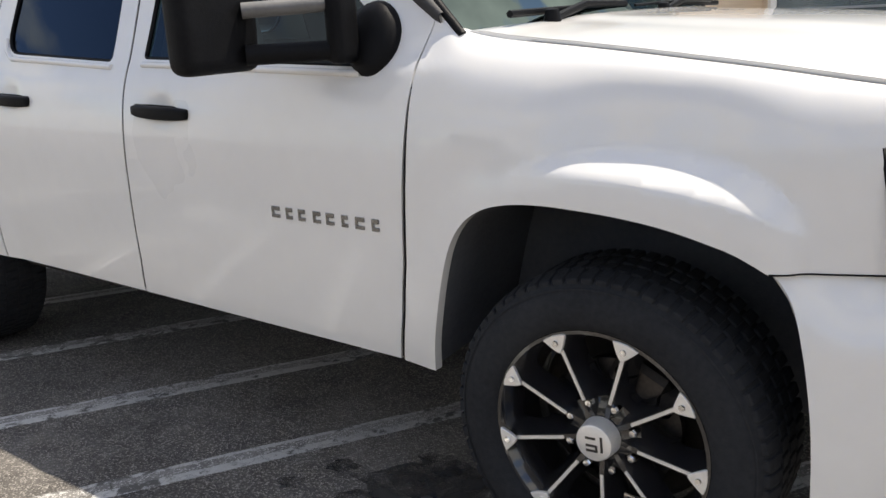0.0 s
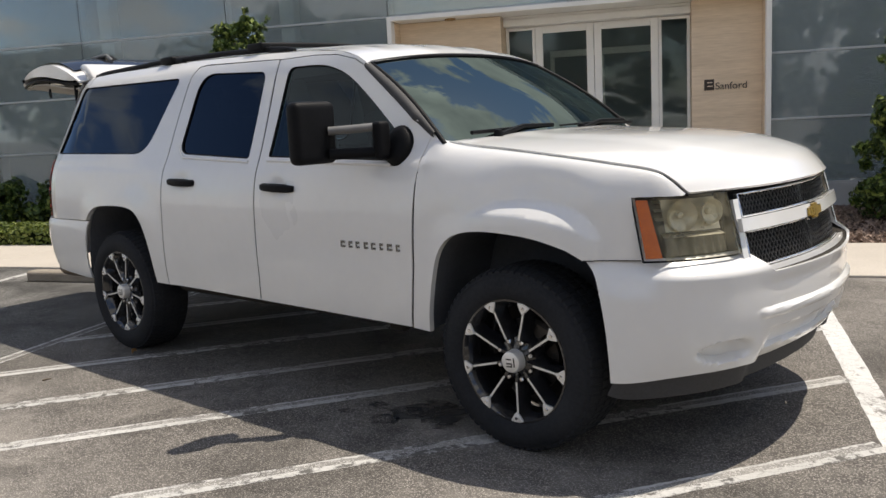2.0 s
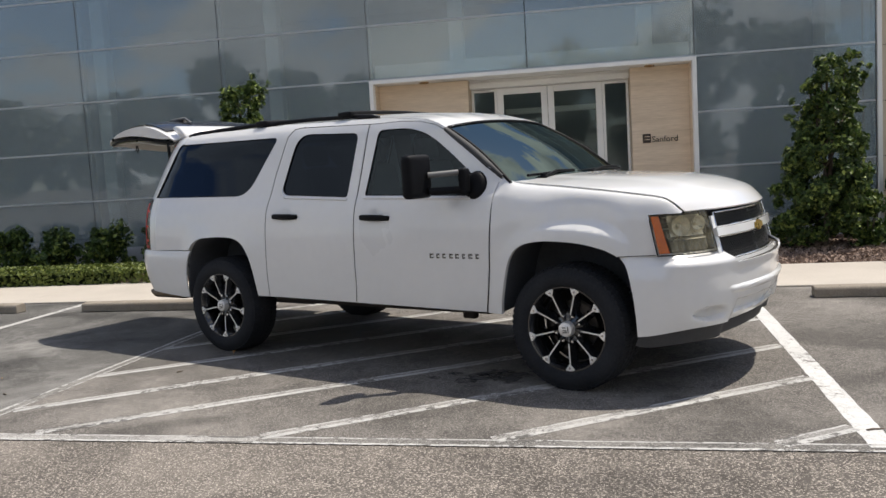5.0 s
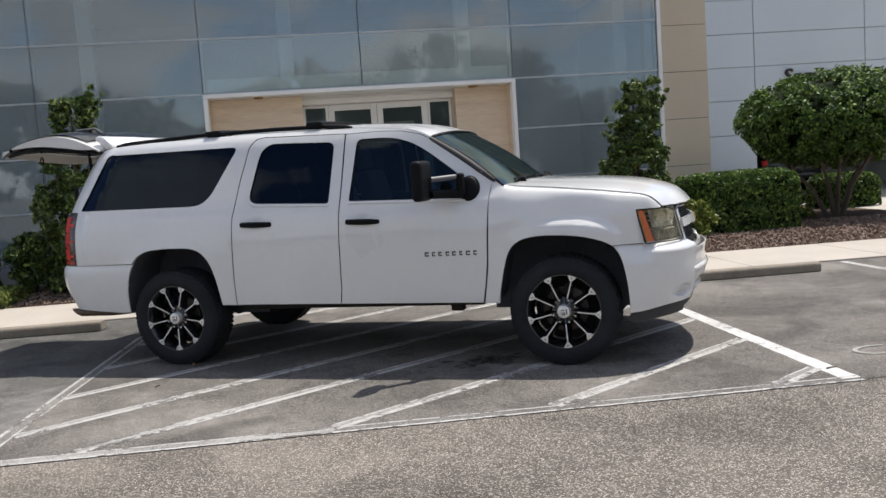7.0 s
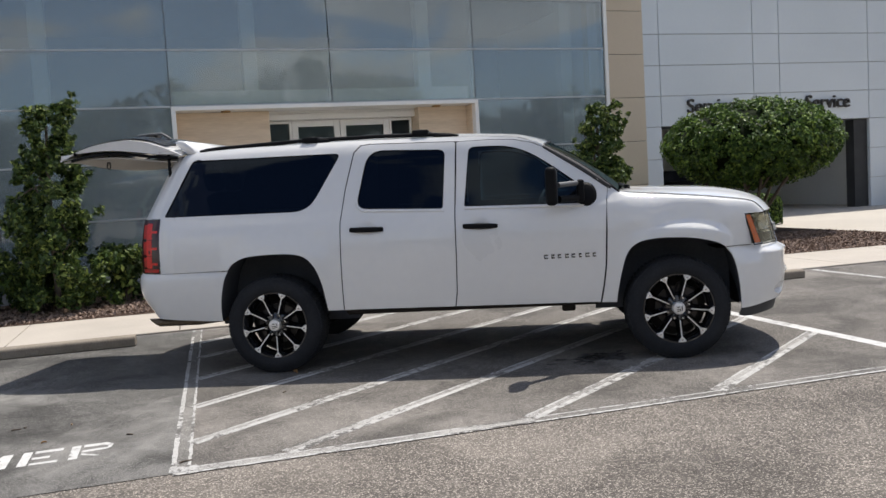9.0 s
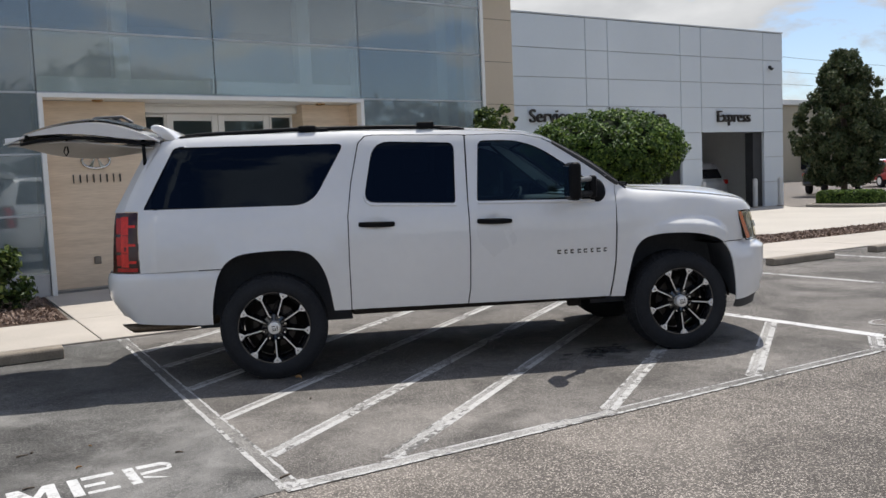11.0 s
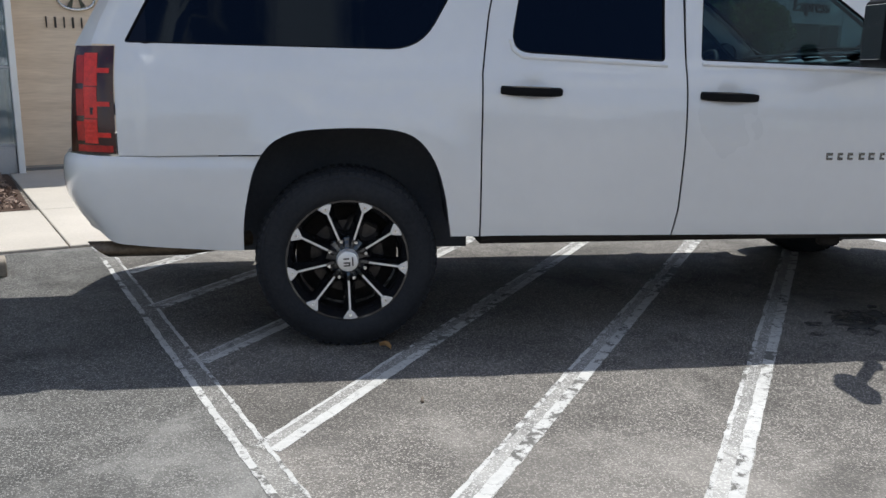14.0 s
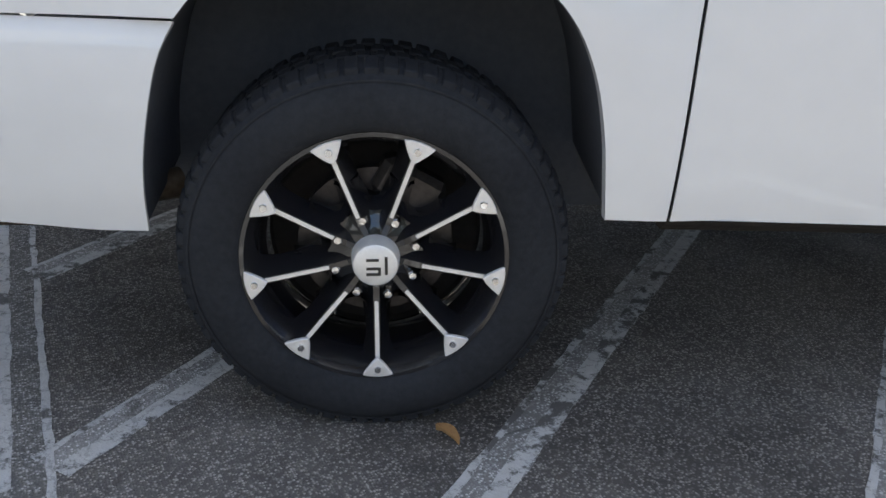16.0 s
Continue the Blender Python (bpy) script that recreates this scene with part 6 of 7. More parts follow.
# ---- under the body ----
part("floor_pan", box(-0.85, -0.49, 0.52, 4.0, 0.49, 0.62), M_UNDER, suv, "dark underbody")
part("cabin_pan", box(0.60, -0.93, 0.455, 2.70, 0.93, 0.52, 0.02), M_UNDER, suv, "dark rocker underside")
for s in (-1, 1):
    part("frame_rail", box(-0.80, s * 0.42 - 0.05, 0.43, 3.9, s * 0.42 + 0.05, 0.50, 0.01), M_UNDER, suv)
for u in (0.0, 3.302):
    part("axle", tube([(u, -0.75, 0.40), (u, 0.75, 0.40)], 0.05, 12), M_UNDER, suv, "", 60)
part("axle_housing", moved(lathe([(0, -0.14), (0.09, -0.12), (0.15, 0), (0.09, 0.12), (0, 0.14)], 20), pose(0, 0.05, 0.40, 0, 90, 0)), M_UNDER, suv, "", 50)
for u, s in ((2.45, -1), (2.5, 1)):
    part("frame_bracket", moved(box(-0.06, -0.03, -0.035, 0.05, 0.03, 0.05, 0.012), pose(u, s * 0.80, 0.43)), M_UNDER, suv)
for s in (-1, 1):
    for u0, pts in ((3.302, FRONT_ARCH + FRONT_ARCH_LOW), (0.0, REAR_ARCH + REAR_ARCH_LOW)):
        part("wheel_liner", sheet(lambda a, b: (lambda p: Vector((p.x + (p.x - u0) * (0.02 + 0.05 * b), s * (0.972 - 0.47 * b), p.y + 0.006 + 0.02 * b)))(pts[int(a * (len(pts) - 1) + 0.5)]), len(pts) - 1, 6), M_LINER, suv, "black wheel well liner", 50)
        part("well_wall", prism([(u0 - 0.62, 0.36), (u0 + 0.62, 0.36), (u0 + 0.60, 1.08), (u0 - 0.60, 1.08)], 1, s * 0.495, s * 0.515), M_LINER, suv)

# ---- cabin ----
part("cabin_floor", box(0.62, -0.90, 0.63, 2.75, 0.90, 0.68), M_TRIMDARK, suv)
part("load_floor", box(-1.08, -0.48, 0.64, 0.61, 0.48, 0.68), M_TRIMDARK, suv)
for s in (-1, 1):
    part("load_side", box(-1.08, min(s * 0.49, s * 0.93), 1.05, 0.61, max(s * 0.49, s * 0.93), 1.08), M_TRIMDARK, suv)
part("headliner", sheet(lambda a, b: Vector((-0.75 + 2.95 * a, 0.70 * (2 * b - 1), 1.845 + 0.03 * math.sin(math.pi * a) - 0.02 * (2 * b - 1) ** 2)), 10, 6), M_TRIMLIGHT, suv, "pale headliner")
part("dashboard", moved(box(2.38, -0.86, 1.0, 2.92, 0.86, 1.30, 0.06, seg=3), pose(0, 0, 0)), M_SEAT, suv, "grey dashboard", 50)
part("dash_shade", thicken(sheet(lambda a, b: Vector((2.62 + 0.30 * a, -0.75 + 1.5 * b, 1.315 + 0.02 * math.sin(b * 37) * math.sin(a * 3) + 0.025 * a)), 6, 40), 0.006), surface("silver_sunshade", (0.36, 0.42, 0.44), (0.58, 0.64, 0.66), 0.35, 0.5, 6, 40, 0.4), suv, "crumpled silver sunshade on the dashboard", 50)
wheel_m = pose(2.22, 0.40, 1.22, 0, -62, 0)
sw = part("steering_wheel", moved(lathe([(0.178 + 0.014 * math.cos(k * math.pi / 4), 0.014 * math.sin(k * math.pi / 4)) for k in range(8)], 36, closed=True), wheel_m), M_TRIMDARK, suv, "dark steering wheel", 60)
part("wheel_hub", moved(box(-0.16, -0.035, -0.015, 0.16, 0.035, 0.015, 0.012), wheel_m @ pose(0, 0, 0, 0, 0, 90)), M_TRIMDARK, sw)
for u, y in ((1.72, -0.42), (1.72, 0.42), (0.75, -0.45), (0.75, 0.45), (0.75, 0.0), (-0.25, -0.24), (-0.25, 0.24)):
    wide = 0.25 if u > 1 else 0.22
    seat = part("seat", moved(box(-0.27, -wide, 0.0, 0.27, wide, 0.17, 0.06, seg=3), pose(u, y, 0.82, 0, -6, 0)), M_SEAT, suv, "grey cloth seat", 50)
    part("backrest", moved(box(-0.075, -wide + 0.01, 0.0, 0.075, wide - 0.01, 0.64, 0.06, seg=3), pose(u - 0.25, y, 0.92, 0, -16, 0)), M_SEAT, seat, "", 50)
    part("headrest", moved(box(-0.05, -0.13, 0.0, 0.05, 0.13, 0.19, 0.045, seg=3), pose(u - 0.45, y, 1.56, 0, -12, 0)), M_SEAT, seat, "", 50)

# ---- wheels: built once, then set at the four corners ----


def bar_between(a, b, wa, wb, t, bm):
    """A tapering flat bar from a to b, wa and wb wide across, t thick along z."""
    a, b = Vector(a), Vector(b)
    d = (b - a).normalized()
    s = Vector((-d.y, d.x, 0)).normalized()
    vs = []
    for p, w in ((a, wa), (b, wb)):
        for k, z in ((-1, 0), (1, 0), (1, -t), (-1, -t)):
            vs.append(bm.verts.new(p + s * w * 0.5 * k + Vector((0, 0, z))))
    for f in ((0, 1, 5, 4), (1, 2, 6, 5), (2, 3, 7, 6), (3, 0, 4, 7), (3, 2, 1, 0), (4, 5, 6, 7)):
        bm.faces.new([vs[i] for i in f])


WHEEL_MESHES = {}


def shape(name, make, material, smooth=False):
    if name not in WHEEL_MESHES:
        bm = make()
        bmesh.ops.recalc_face_normals(bm, faces=bm.faces)
        me = bpy.data.meshes.new(name)
        bm.to_mesh(me)
        bm.free()
        me.materials.append(material)
        if smooth:
            me.polygons.foreach_set("use_smooth", [True] * len(me.polygons))
            me.set_sharp_from_angle(angle=radians(smooth))
        WHEEL_MESHES[name] = me
    return WHEEL_MESHES[name]


def wheel_piece(name, key, make, material, parent, label="", smooth=False, m=None):
    ob = new(name, shape(key, make, material, smooth))
    ob.parent = parent
    if m is not None:
        ob.matrix_local = m
    if label:
        ob["label"] = label
    return ob


def rim_shape():
    return lathe([(0.262, -0.235), (0.272, -0.235), (0.250, -0.20), (0.236, -0.12), (0.240, -0.055), (0.252, -0.030), (0.262, -0.010), (0.268, 0.0), (0.277, 0.0), (0.280, -0.008), (0.272, -0.03), (0.262, -0.06), (0.255, -0.12), (0.262, -0.21)], 72, closed=True)


def tyre_shape():
    bm = lathe([(0.272, -0.010), (0.282, 0.004), (0.300, 0.014), (0.330, 0.018), (0.362, 0.012), (0.385, -0.002), (0.401, -0.022), (0.407, -0.045), (0.408, -0.10), (0.408, -0.18), (0.405, -0.225), (0.390, -0.262), (0.340, -0.285), (0.285, -0.27), (0.272, -0.245)], 96)
    lathe([(0.376, 0.006), (0.380, 0.0055), (0.383, 0.002)], 96, bm)
    return bm


def tread_shape():
    bm = bmesh.new()
    for k in range(66):
        a = 2 * math.pi * k / 66
        for z0, z1, r0, sh in ((-0.060, -0.006, 0.0, 0.0), (-0.118, -0.066, 0.004, 0.04), (-0.178, -0.126, 0.004, -0.03), (-0.246, -0.186, 0.002, 0.02)):
            b = box(0.395, -0.0145, z0, 0.4135 - r0 * 0.3, 0.0145, z1, 0.003)
            if z0 > -0.07:
                for v in b.verts:
                    if v.co.z > -0.03:
                        v.co.x -= 0.012
            join(bm, b, Matrix.Rotation(a + sh, 4, "Z"))
    return bm


def spoke_body():
    """A ridge: narrow on top, falling away steeply to both sides."""
    bm = bmesh.new()
    rings = []
    for x, z, wt, wb, d in ((0.050, -0.030, 0.012, 0.056, 0.040), (0.085, -0.020, 0.0130, 0.066, 0.052), (0.12, -0.0170, 0.0125, 0.064, 0.060), (0.16, -0.0145, 0.0125, 0.054, 0.066), (0.20, -0.0115, 0.0125, 0.050, 0.066), (0.240, -0.009, 0.014, 0.066, 0.062), (0.266, -0.008, 0.024, 0.105, 0.055)):
        rings.append([bm.verts.new(p) for p in ((x, -wb / 2, z - d), (x, -wt / 2, z), (x, wt / 2, z), (x, wb / 2, z - d))])
    for p, q in zip(rings, rings[1:]):
        for i in range(3):
            bm.faces.new((p[i], q[i], q[i + 1], p[i + 1]))
    return bm


def spoke_face():
    bm = bmesh.new()
    bar_between((0.098, 0, -0.0165), (0.232, 0, -0.0078), 0.0082, 0.0090, 0.002, bm)
    return bm


def spoke_web():
    """The dished floor between two spokes: a curved lip round the inner end of the opening."""
    bm = bmesh.new()
    rows = []
    for k in range(13):
        a = math.pi * (k / 12 - 0.5)
        x, y = 0.168 - 0.052 * math.cos(a), 0.0
        y = 0.032 * math.sin(a)
        rows.append([bm.verts.new((x - 0.014 * math.cos(a), y * 1.4, -0.034)), bm.verts.new((x, y * 1.05, -0.058)), bm.verts.new((x + 0.004, y * 0.95, -0.10))])
    for p, q in zip(rows, rows[1:]):
        for i in range(2):
            bm.faces.new((p[i], q[i], q[i + 1], p[i + 1]))
    return bm


def tip_shape():
    return prism([(0.226, 0.0), (0.236, -0.011), (0.252, -0.023), (0.2675, -0.033), (0.2715, -0.018), (0.2730, 0.0), (0.2715, 0.018), (0.2675, 0.033), (0.252, 0.023), (0.236, 0.011)], 2, -0.006, 0.0045, 0.0015)


def bolt_shape():
    return lathe([(0, 0.0105), (0.007, 0.0105), (0.0085, 0.008), (0.0085, 0.002)], 6)


def lug_shape():
    return lathe([(0, 0.012), (0.008, 0.011), (0.0115, 0.006), (0.0115, -0.03)], 6)


def make_wheel(u, side, turn, nth):
    """One wheel; the face looks outwards."""
    m = pose(u, side * 1.000, HUB_Z, 90 if side < 0 else -90, 0, 0)
    w = wheel_piece("wheel", "rim", rim_shape, M_WHEELBLACK, suv, "gloss black alloy wheel with machined spoke edges", 40, m @ Matrix.Rotation(radians(turn), 4, "Z"))
    wheel_piece("tyre", "tyre", tyre_shape, M_RUBBER, w, "black all-terrain tyre", 40)
    tagged(wheel_piece("tread", "tread", tread_shape, M_RUBBER, w, "chunky tread blocks"), kind="stuff")
    wheel_piece("hub_plate", "plate", lambda: lathe([(0, -0.034), (0.056, -0.034), (0.075, -0.044), (0.100, -0.050), (0.108, -0.062), (0.110, -0.09)], 40), M_WHEELBLACK, w, "", 40)
    wheel_piece("brake_disc", "disc", lambda: lathe([(0.07, -0.118), (0.168, -0.118), (0.168, -0.14), (0.07, -0.14)], 40, closed=True), M_ROTOR, w, "worn brake disc", 40)
    wheel_piece("caliper", "caliper", lambda: moved(box(0.10, -0.075, -0.16, 0.19, 0.075, -0.09, 0.015), pose(0, 0, 0, 0, 0, 150)), M_ROTOR, w)
    wheel_piece("backing_plate", "backing", lambda: lathe([(0, -0.20), (0.232, -0.20), (0.236, -0.18)], 40), M_UNDER, w)
    cap = wheel_piece("centre_cap", "cap", lambda: lathe([(0, 0.0156), (0.041, 0.0154), (0.0455, 0.0130), (0.048, 0.004), (0.051, -0.03)], 40), M_MACHINED, w, "polished centre cap with dark bars", 35)
    for k, (x, y, bx, by) in enumerate(((-0.013, -0.006, 0.006, 0.026), (0.006, -0.006, 0.006, 0.026), (0.019, -0.006, 0.006, 0.026), (0.0125, 0.008, 0.018, 0.006), (0.0, 0.022, 0.040, 0.006))):
        wheel_piece("cap_bar", f"capbar{k}", lambda: box(x - bx / 2, y - by / 2, 0.0158, x + bx / 2, y + by / 2, 0.0172), M_LETTER, cap)
    for k in range(9):
        a = Matrix.Rotation(2 * math.pi * k / 9, 4, "Z")
        wheel_piece("spoke", "spoke", spoke_body, M_WHEELBLACK, w, "", 25, a)
        wheel_piece("spoke_web", "web", spoke_web, M_WHEELBLACK, w, "", 60, a @ Matrix.Rotation(math.pi / 9, 4, "Z"))
        wheel_piece("spoke_edge", "edge", spoke_face, M_MACHINED, w, "machined silver edge", False, a)
        wheel_piece("spoke_tip", "tip", tip_shape, M_MACHINED, w, "machined silver tip", False, a)
        wheel_piece("bolt", "bolt", bolt_shape, M_CHROME, w, "", False, a @ Matrix.Translation((0.253, 0, 0)))
    for k in range(8):
        a = Matrix.Rotation(2 * math.pi * (k + 0.37) / 8, 4, "Z")
        wheel_piece("lug_nut", "lug", lug_shape, M_CHROME, w, "", False, a @ Matrix.Translation((0.088, 0, -0.030)))
    return w


for k, (u, side, turn) in enumerate(((REAR_AXLE, -1, -88), (FRONT_AXLE, -1, -86), (REAR_AXLE, 1, 20), (FRONT_AXLE, 1, 50))):
    make_wheel(u, side, turn, k)

# ---- plants ----
def leaves(points, normals, size, spread, rng, lean=0.6, long=1.7):
    """A mesh of small folded leaves at the points given."""
    n = len(points)
    nrm = normals * (1 - lean) + rng.normal(size=(n, 3)) * lean
    nrm /= np.linalg.norm(nrm, axis=1, keepdims=True) + 1e-9
    a = np.cross(nrm, rng.normal(size=(n, 3)))
    a /= np.linalg.norm(a, axis=1, keepdims=True) + 1e-9
    b = np.cross(nrm, a)
    s = size * (1 + spread * rng.uniform(-1, 1, size=(n, 1)))
    base, tip = points - a * s * long / 2, points + a * s * long / 2
    l, r = points + b * s / 2 + nrm * s * 0.18, points - b * s / 2 + nrm * s * 0.18
    v = np.stack([base, l, tip, r], 1).reshape(-1, 3)
    k = np.arange(n) * 4
    f = np.concatenate([np.stack([k, k + 1, k + 2], 1), np.stack([k, k + 2, k + 3], 1)])
    return v, f


def leaf_mesh(name, vf, material, parent, label="", kind=""):
    v, f = vf
    me = bpy.data.meshes.new(name)
    me.from_pydata(v.tolist(), [], f.tolist())
    me.materials.append(material)
    ob = new(name, me)
    ob.parent = parent
    if label:
        ob["label"] = label
    if kind:
        ob["kind"] = kind
    return ob


def clump_points(centres, radii, count, rng, shell=0.35):
    """Points near the skins of many lumps, with the way out of each."""
    c, r = np.array(centres), np.array(radii)
    pick = rng.choice(len(c), size=count, p=r ** 2 / (r ** 2).sum())
    d = rng.normal(size=(count, 3))
    d /= np.linalg.norm(d, axis=1, keepdims=True)
    depth = 1 - shell * rng.random((count, 1)) ** 1.6
    return c[pick] + d * r[pick][:, None] * depth, d


def outward(p, d, centre, k=0.6):
    """Leaf ways that lean from the clump's own towards the crown's."""
    o = p - np.array(centre)
    o /= np.linalg.norm(o, axis=1, keepdims=True) + 1e-9
    return d * (1 - k) + o * k


def limbs(parent, spots, base, top, r0, label="", forks=6, rng=None):
    """A tapered trunk with limbs that reach for the given spots."""
    base, top = Vector(base), Vector(top)
    mid = base.lerp(top, 0.5) + Vector((rng.uniform(-0.05, 0.05), rng.uniform(-0.05, 0.05), 0)) * (top - base).length
    part("trunk", tube([base, base.lerp(mid, 0.5), mid, mid.lerp(top, 0.5), top], r0, 10, taper=0.35), M_BARK, parent, label, 60)
    for k in range(forks):
        s = Vector(spots[int(rng.integers(len(spots)))])
        f = base.lerp(top, rng.uniform(0.25, 0.85))
        m = f.lerp(s, 0.5) + Vector((0, 0, 0.08 * (s - f).length))
        part("limb", tube([f, m, s], r0 * 0.42, 7, taper=0.3), M_BARK, parent, "", 60)


def holly(x, y, tall, wide, seed, label, group="", count=19000, lean_top=0.12):
    """A slim upright evergreen with a ragged outline and loose top shoots."""
    rng = np.random.default_rng(seed)
    ob = thing("holly_tree", label, "tree", pose(x, y, 0.02), group)
    cs, rs = [], []
    for k in range(210):
        t = rng.random() ** 0.9
        w = wide * (0.80 + 0.10 * t if t < 0.30 else 0.83 - 0.50 * (t - 0.30) / 0.70)
        a, d = rng.uniform(0, 2 * math.pi), w * rng.uniform(0.35, 0.95)
        cs.append((d * math.cos(a) + lean_top * t * t, d * math.sin(a), 0.15 + t * (tall - 0.35)))
        rs.append(rng.uniform(0.07, 0.15) * (1.15 - 0.5 * t))
    for k in range(9):
        a, t = rng.uniform(0, 2 * math.pi), rng.uniform(0.55, 1.0)
        d = wide * rng.uniform(0.5, 1.1) * (1.1 - 0.5 * t)
        for j in range(3):
            cs.append((d * (0.7 + 0.16 * j) * math.cos(a) + lean_top * t, d * (0.7 + 0.16 * j) * math.sin(a), 0.2 + t * (tall - 0.45) + 0.10 * j))
            rs.append(0.075 - 0.015 * j)
    limbs(ob, cs, (0, 0, -0.05), (0.05, 0, tall * 0.85), 0.045, "slim grey-brown trunk", 12, rng)
    p, d = clump_points(cs, rs, count, rng, 0.75)
    leaf_mesh("crown", leaves(p, outward(p, d, (0, 0, tall * 0.35)), 0.044, 0.35, rng, 0.42), M_HOLLY, ob, "glossy dark leaves with yellow-green shoots")
    return ob


def hedge(x0, y0, x1, y1, tall, seed, material, label, name="hedge", count=9000, size=0.045, rough=0.05, category="hedge", z0=0.0):
    """A clipped block of small leaves over a solid core painted as dark as its inner shade."""
    rng = np.random.default_rng(seed)
    ob = thing(name, label, category, pose((x0 + x1) / 2, (y0 + y1) / 2, 0.02))
    hx, hy = abs(x1 - x0) / 2, abs(y1 - y0) / 2
    part("inner_growth", box(-hx * 0.9, -hy * 0.86, 0, hx * 0.9, hy * 0.86, tall * 0.90, min(hx, hy, tall) * 0.25, seg=3), M_SHADE_CORE, ob, "near-black solid core standing for shade inside the foliage")
    areas = np.array([4 * hx * hy, 2 * hx * tall, 2 * hx * tall, 2 * hy * tall, 2 * hy * tall])
    face = rng.choice(5, size=count, p=areas / areas.sum())
    u, w = rng.uniform(-1, 1, count), rng.uniform(0, 1, count)
    p, d = np.zeros((count, 3)), np.zeros((count, 3))
    for k, (ax, sg) in enumerate(((2, 1), (1, -1), (1, 1), (0, -1), (0, 1))):
        m = face == k
        if ax == 2:
            p[m] = np.stack([u[m] * hx, (w[m] * 2 - 1) * hy, np.full(m.sum(), tall)], 1)
        elif ax == 1:
            p[m] = np.stack([u[m] * hx, np.full(m.sum(), sg * hy), w[m] * tall], 1)
        else:
            p[m] = np.stack([np.full(m.sum(), sg * hx), u[m] * hy, w[m] * tall], 1)
        d[m, ax] = sg
    lump = np.array([noise.noise(Vector(q) * 3.1) for q in p])[:, None]
    p = p + d * (lump * rough * 2.2 + rng.normal(size=(count, 1)) * rough * 0.6 - rough * 0.5)
    r = min(0.30, tall * 0.4, hx * 0.8, hy * 0.8)
    core = np.clip(p, (-hx + r, -hy + r, -9), (hx - r, hy - r, tall - r))
    way = p - core
    far = np.linalg.norm(way, axis=1, keepdims=True) + 1e-9
    p = np.where(far > r, core + way / far * (r + (far - r) * 0.08), p)
    d = np.where(far > r * 0.5, way / far * 0.8 + d * 0.2, d)
    p[:, 2] = np.maximum(p[:, 2], 0.01)
    leaf_mesh("foliage", leaves(p, d, size, 0.35, rng, 0.40), material, ob)
    return ob


def shrub(x, y, tall, wide, seed, material, label, count=2200, size=0.05, name="shrub", group=""):
    rng = np.random.default_rng(seed)
    ob = thing(name, label, "shrub", pose(x, y, 0.02), group)
    cs, rs = [], []
    for k in range(26):
        a, t = rng.uniform(0, 2 * math.pi), rng.random()
        d = wide * rng.uniform(0.1, 0.85) * math.sqrt(max(0.05, 1 - (t - 0.25) ** 2 * 1.2))
        cs.append((d * math.cos(a), d * math.sin(a), 0.10 + t * (tall - 0.2)))
        rs.append(rng.uniform(0.10, 0.17) * min(1.0, wide / 0.45))
    for k in range(7):
        s = Vector(cs[int(rng.integers(len(cs)))])
        part("stem", tube([(0.1 * s.x, 0.1 * s.y, -0.03), s * 0.55, s], 0.010, 5, taper=0.4), M_BARK, ob)
    p, d = clump_points(cs, rs, count, rng, 0.8)
    p[:, 2] = np.maximum(p[:, 2], 0.02)
    leaf_mesh("foliage", leaves(p, d, size, 0.35, rng, 0.6), material, ob)
    return ob


def round_tree(x, y, wide, low, tall, seed):
    """A clipped, broad-headed small tree on several bare stems."""
    rng = np.random.default_rng(seed)
    ob = thing("clipped_tree", "broad clipped evergreen tree with several bare stems", "tree", pose(x, y, 0.02))
    cs, rs = [], []
    for k in range(460):
        d = rng.normal(size=3)
        d /= np.linalg.norm(d)
        z = d[2]
        k = 0.93 if z > 0 else 0.88
        cs.append((d[0] * wide * k, d[1] * wide * k, (low + tall) / 2 + 0.03 + z * (tall - low) / 2 * (0.86 if z > 0 else 0.8)))
        rs.append(rng.uniform(0.13, 0.19))
    for k in range(5):
        a = rng.uniform(0, 2 * math.pi)
        s = Vector((0.55 * wide * math.cos(a), 0.55 * wide * math.sin(a), low + 0.35))
        b = Vector((0.16 * math.cos(a), 0.16 * math.sin(a), -0.05))
        part("stem", tube([b, b.lerp(s, 0.35) + Vector((0, 0, 0.2)), s], 0.055, 8, taper=0.5), M_BARK, ob, "bare grey stem", 60)
        for j in range(4):
            e = Vector(cs[int(rng.integers(len(cs)))])
            part("limb", tube([b.lerp(s, 0.7) + Vector((0, 0, 0.1)), s.lerp(e, 0.5), e], 0.022, 6, taper=0.4), M_BARK, ob, "", 60)
    # solid core behind the leaves; its near-black colour paints the crown's inner shade
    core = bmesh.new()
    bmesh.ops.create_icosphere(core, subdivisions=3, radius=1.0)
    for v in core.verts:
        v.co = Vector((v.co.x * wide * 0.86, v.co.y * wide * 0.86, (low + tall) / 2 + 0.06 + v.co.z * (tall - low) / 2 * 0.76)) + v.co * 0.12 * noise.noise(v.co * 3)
    part("inner_growth", core, M_SHADE_CORE, ob, "near-black solid core standing for shade inside the foliage")
    p, d = clump_points(cs, rs, 46000, rng, 0.6)
    leaf_mesh("crown", leaves(p, outward(p, d, (0, 0, low + 0.1), 0.75), 0.048, 0.35, rng, 0.36), M_HEDGE, ob, "dense small dark green leaves")
    return ob


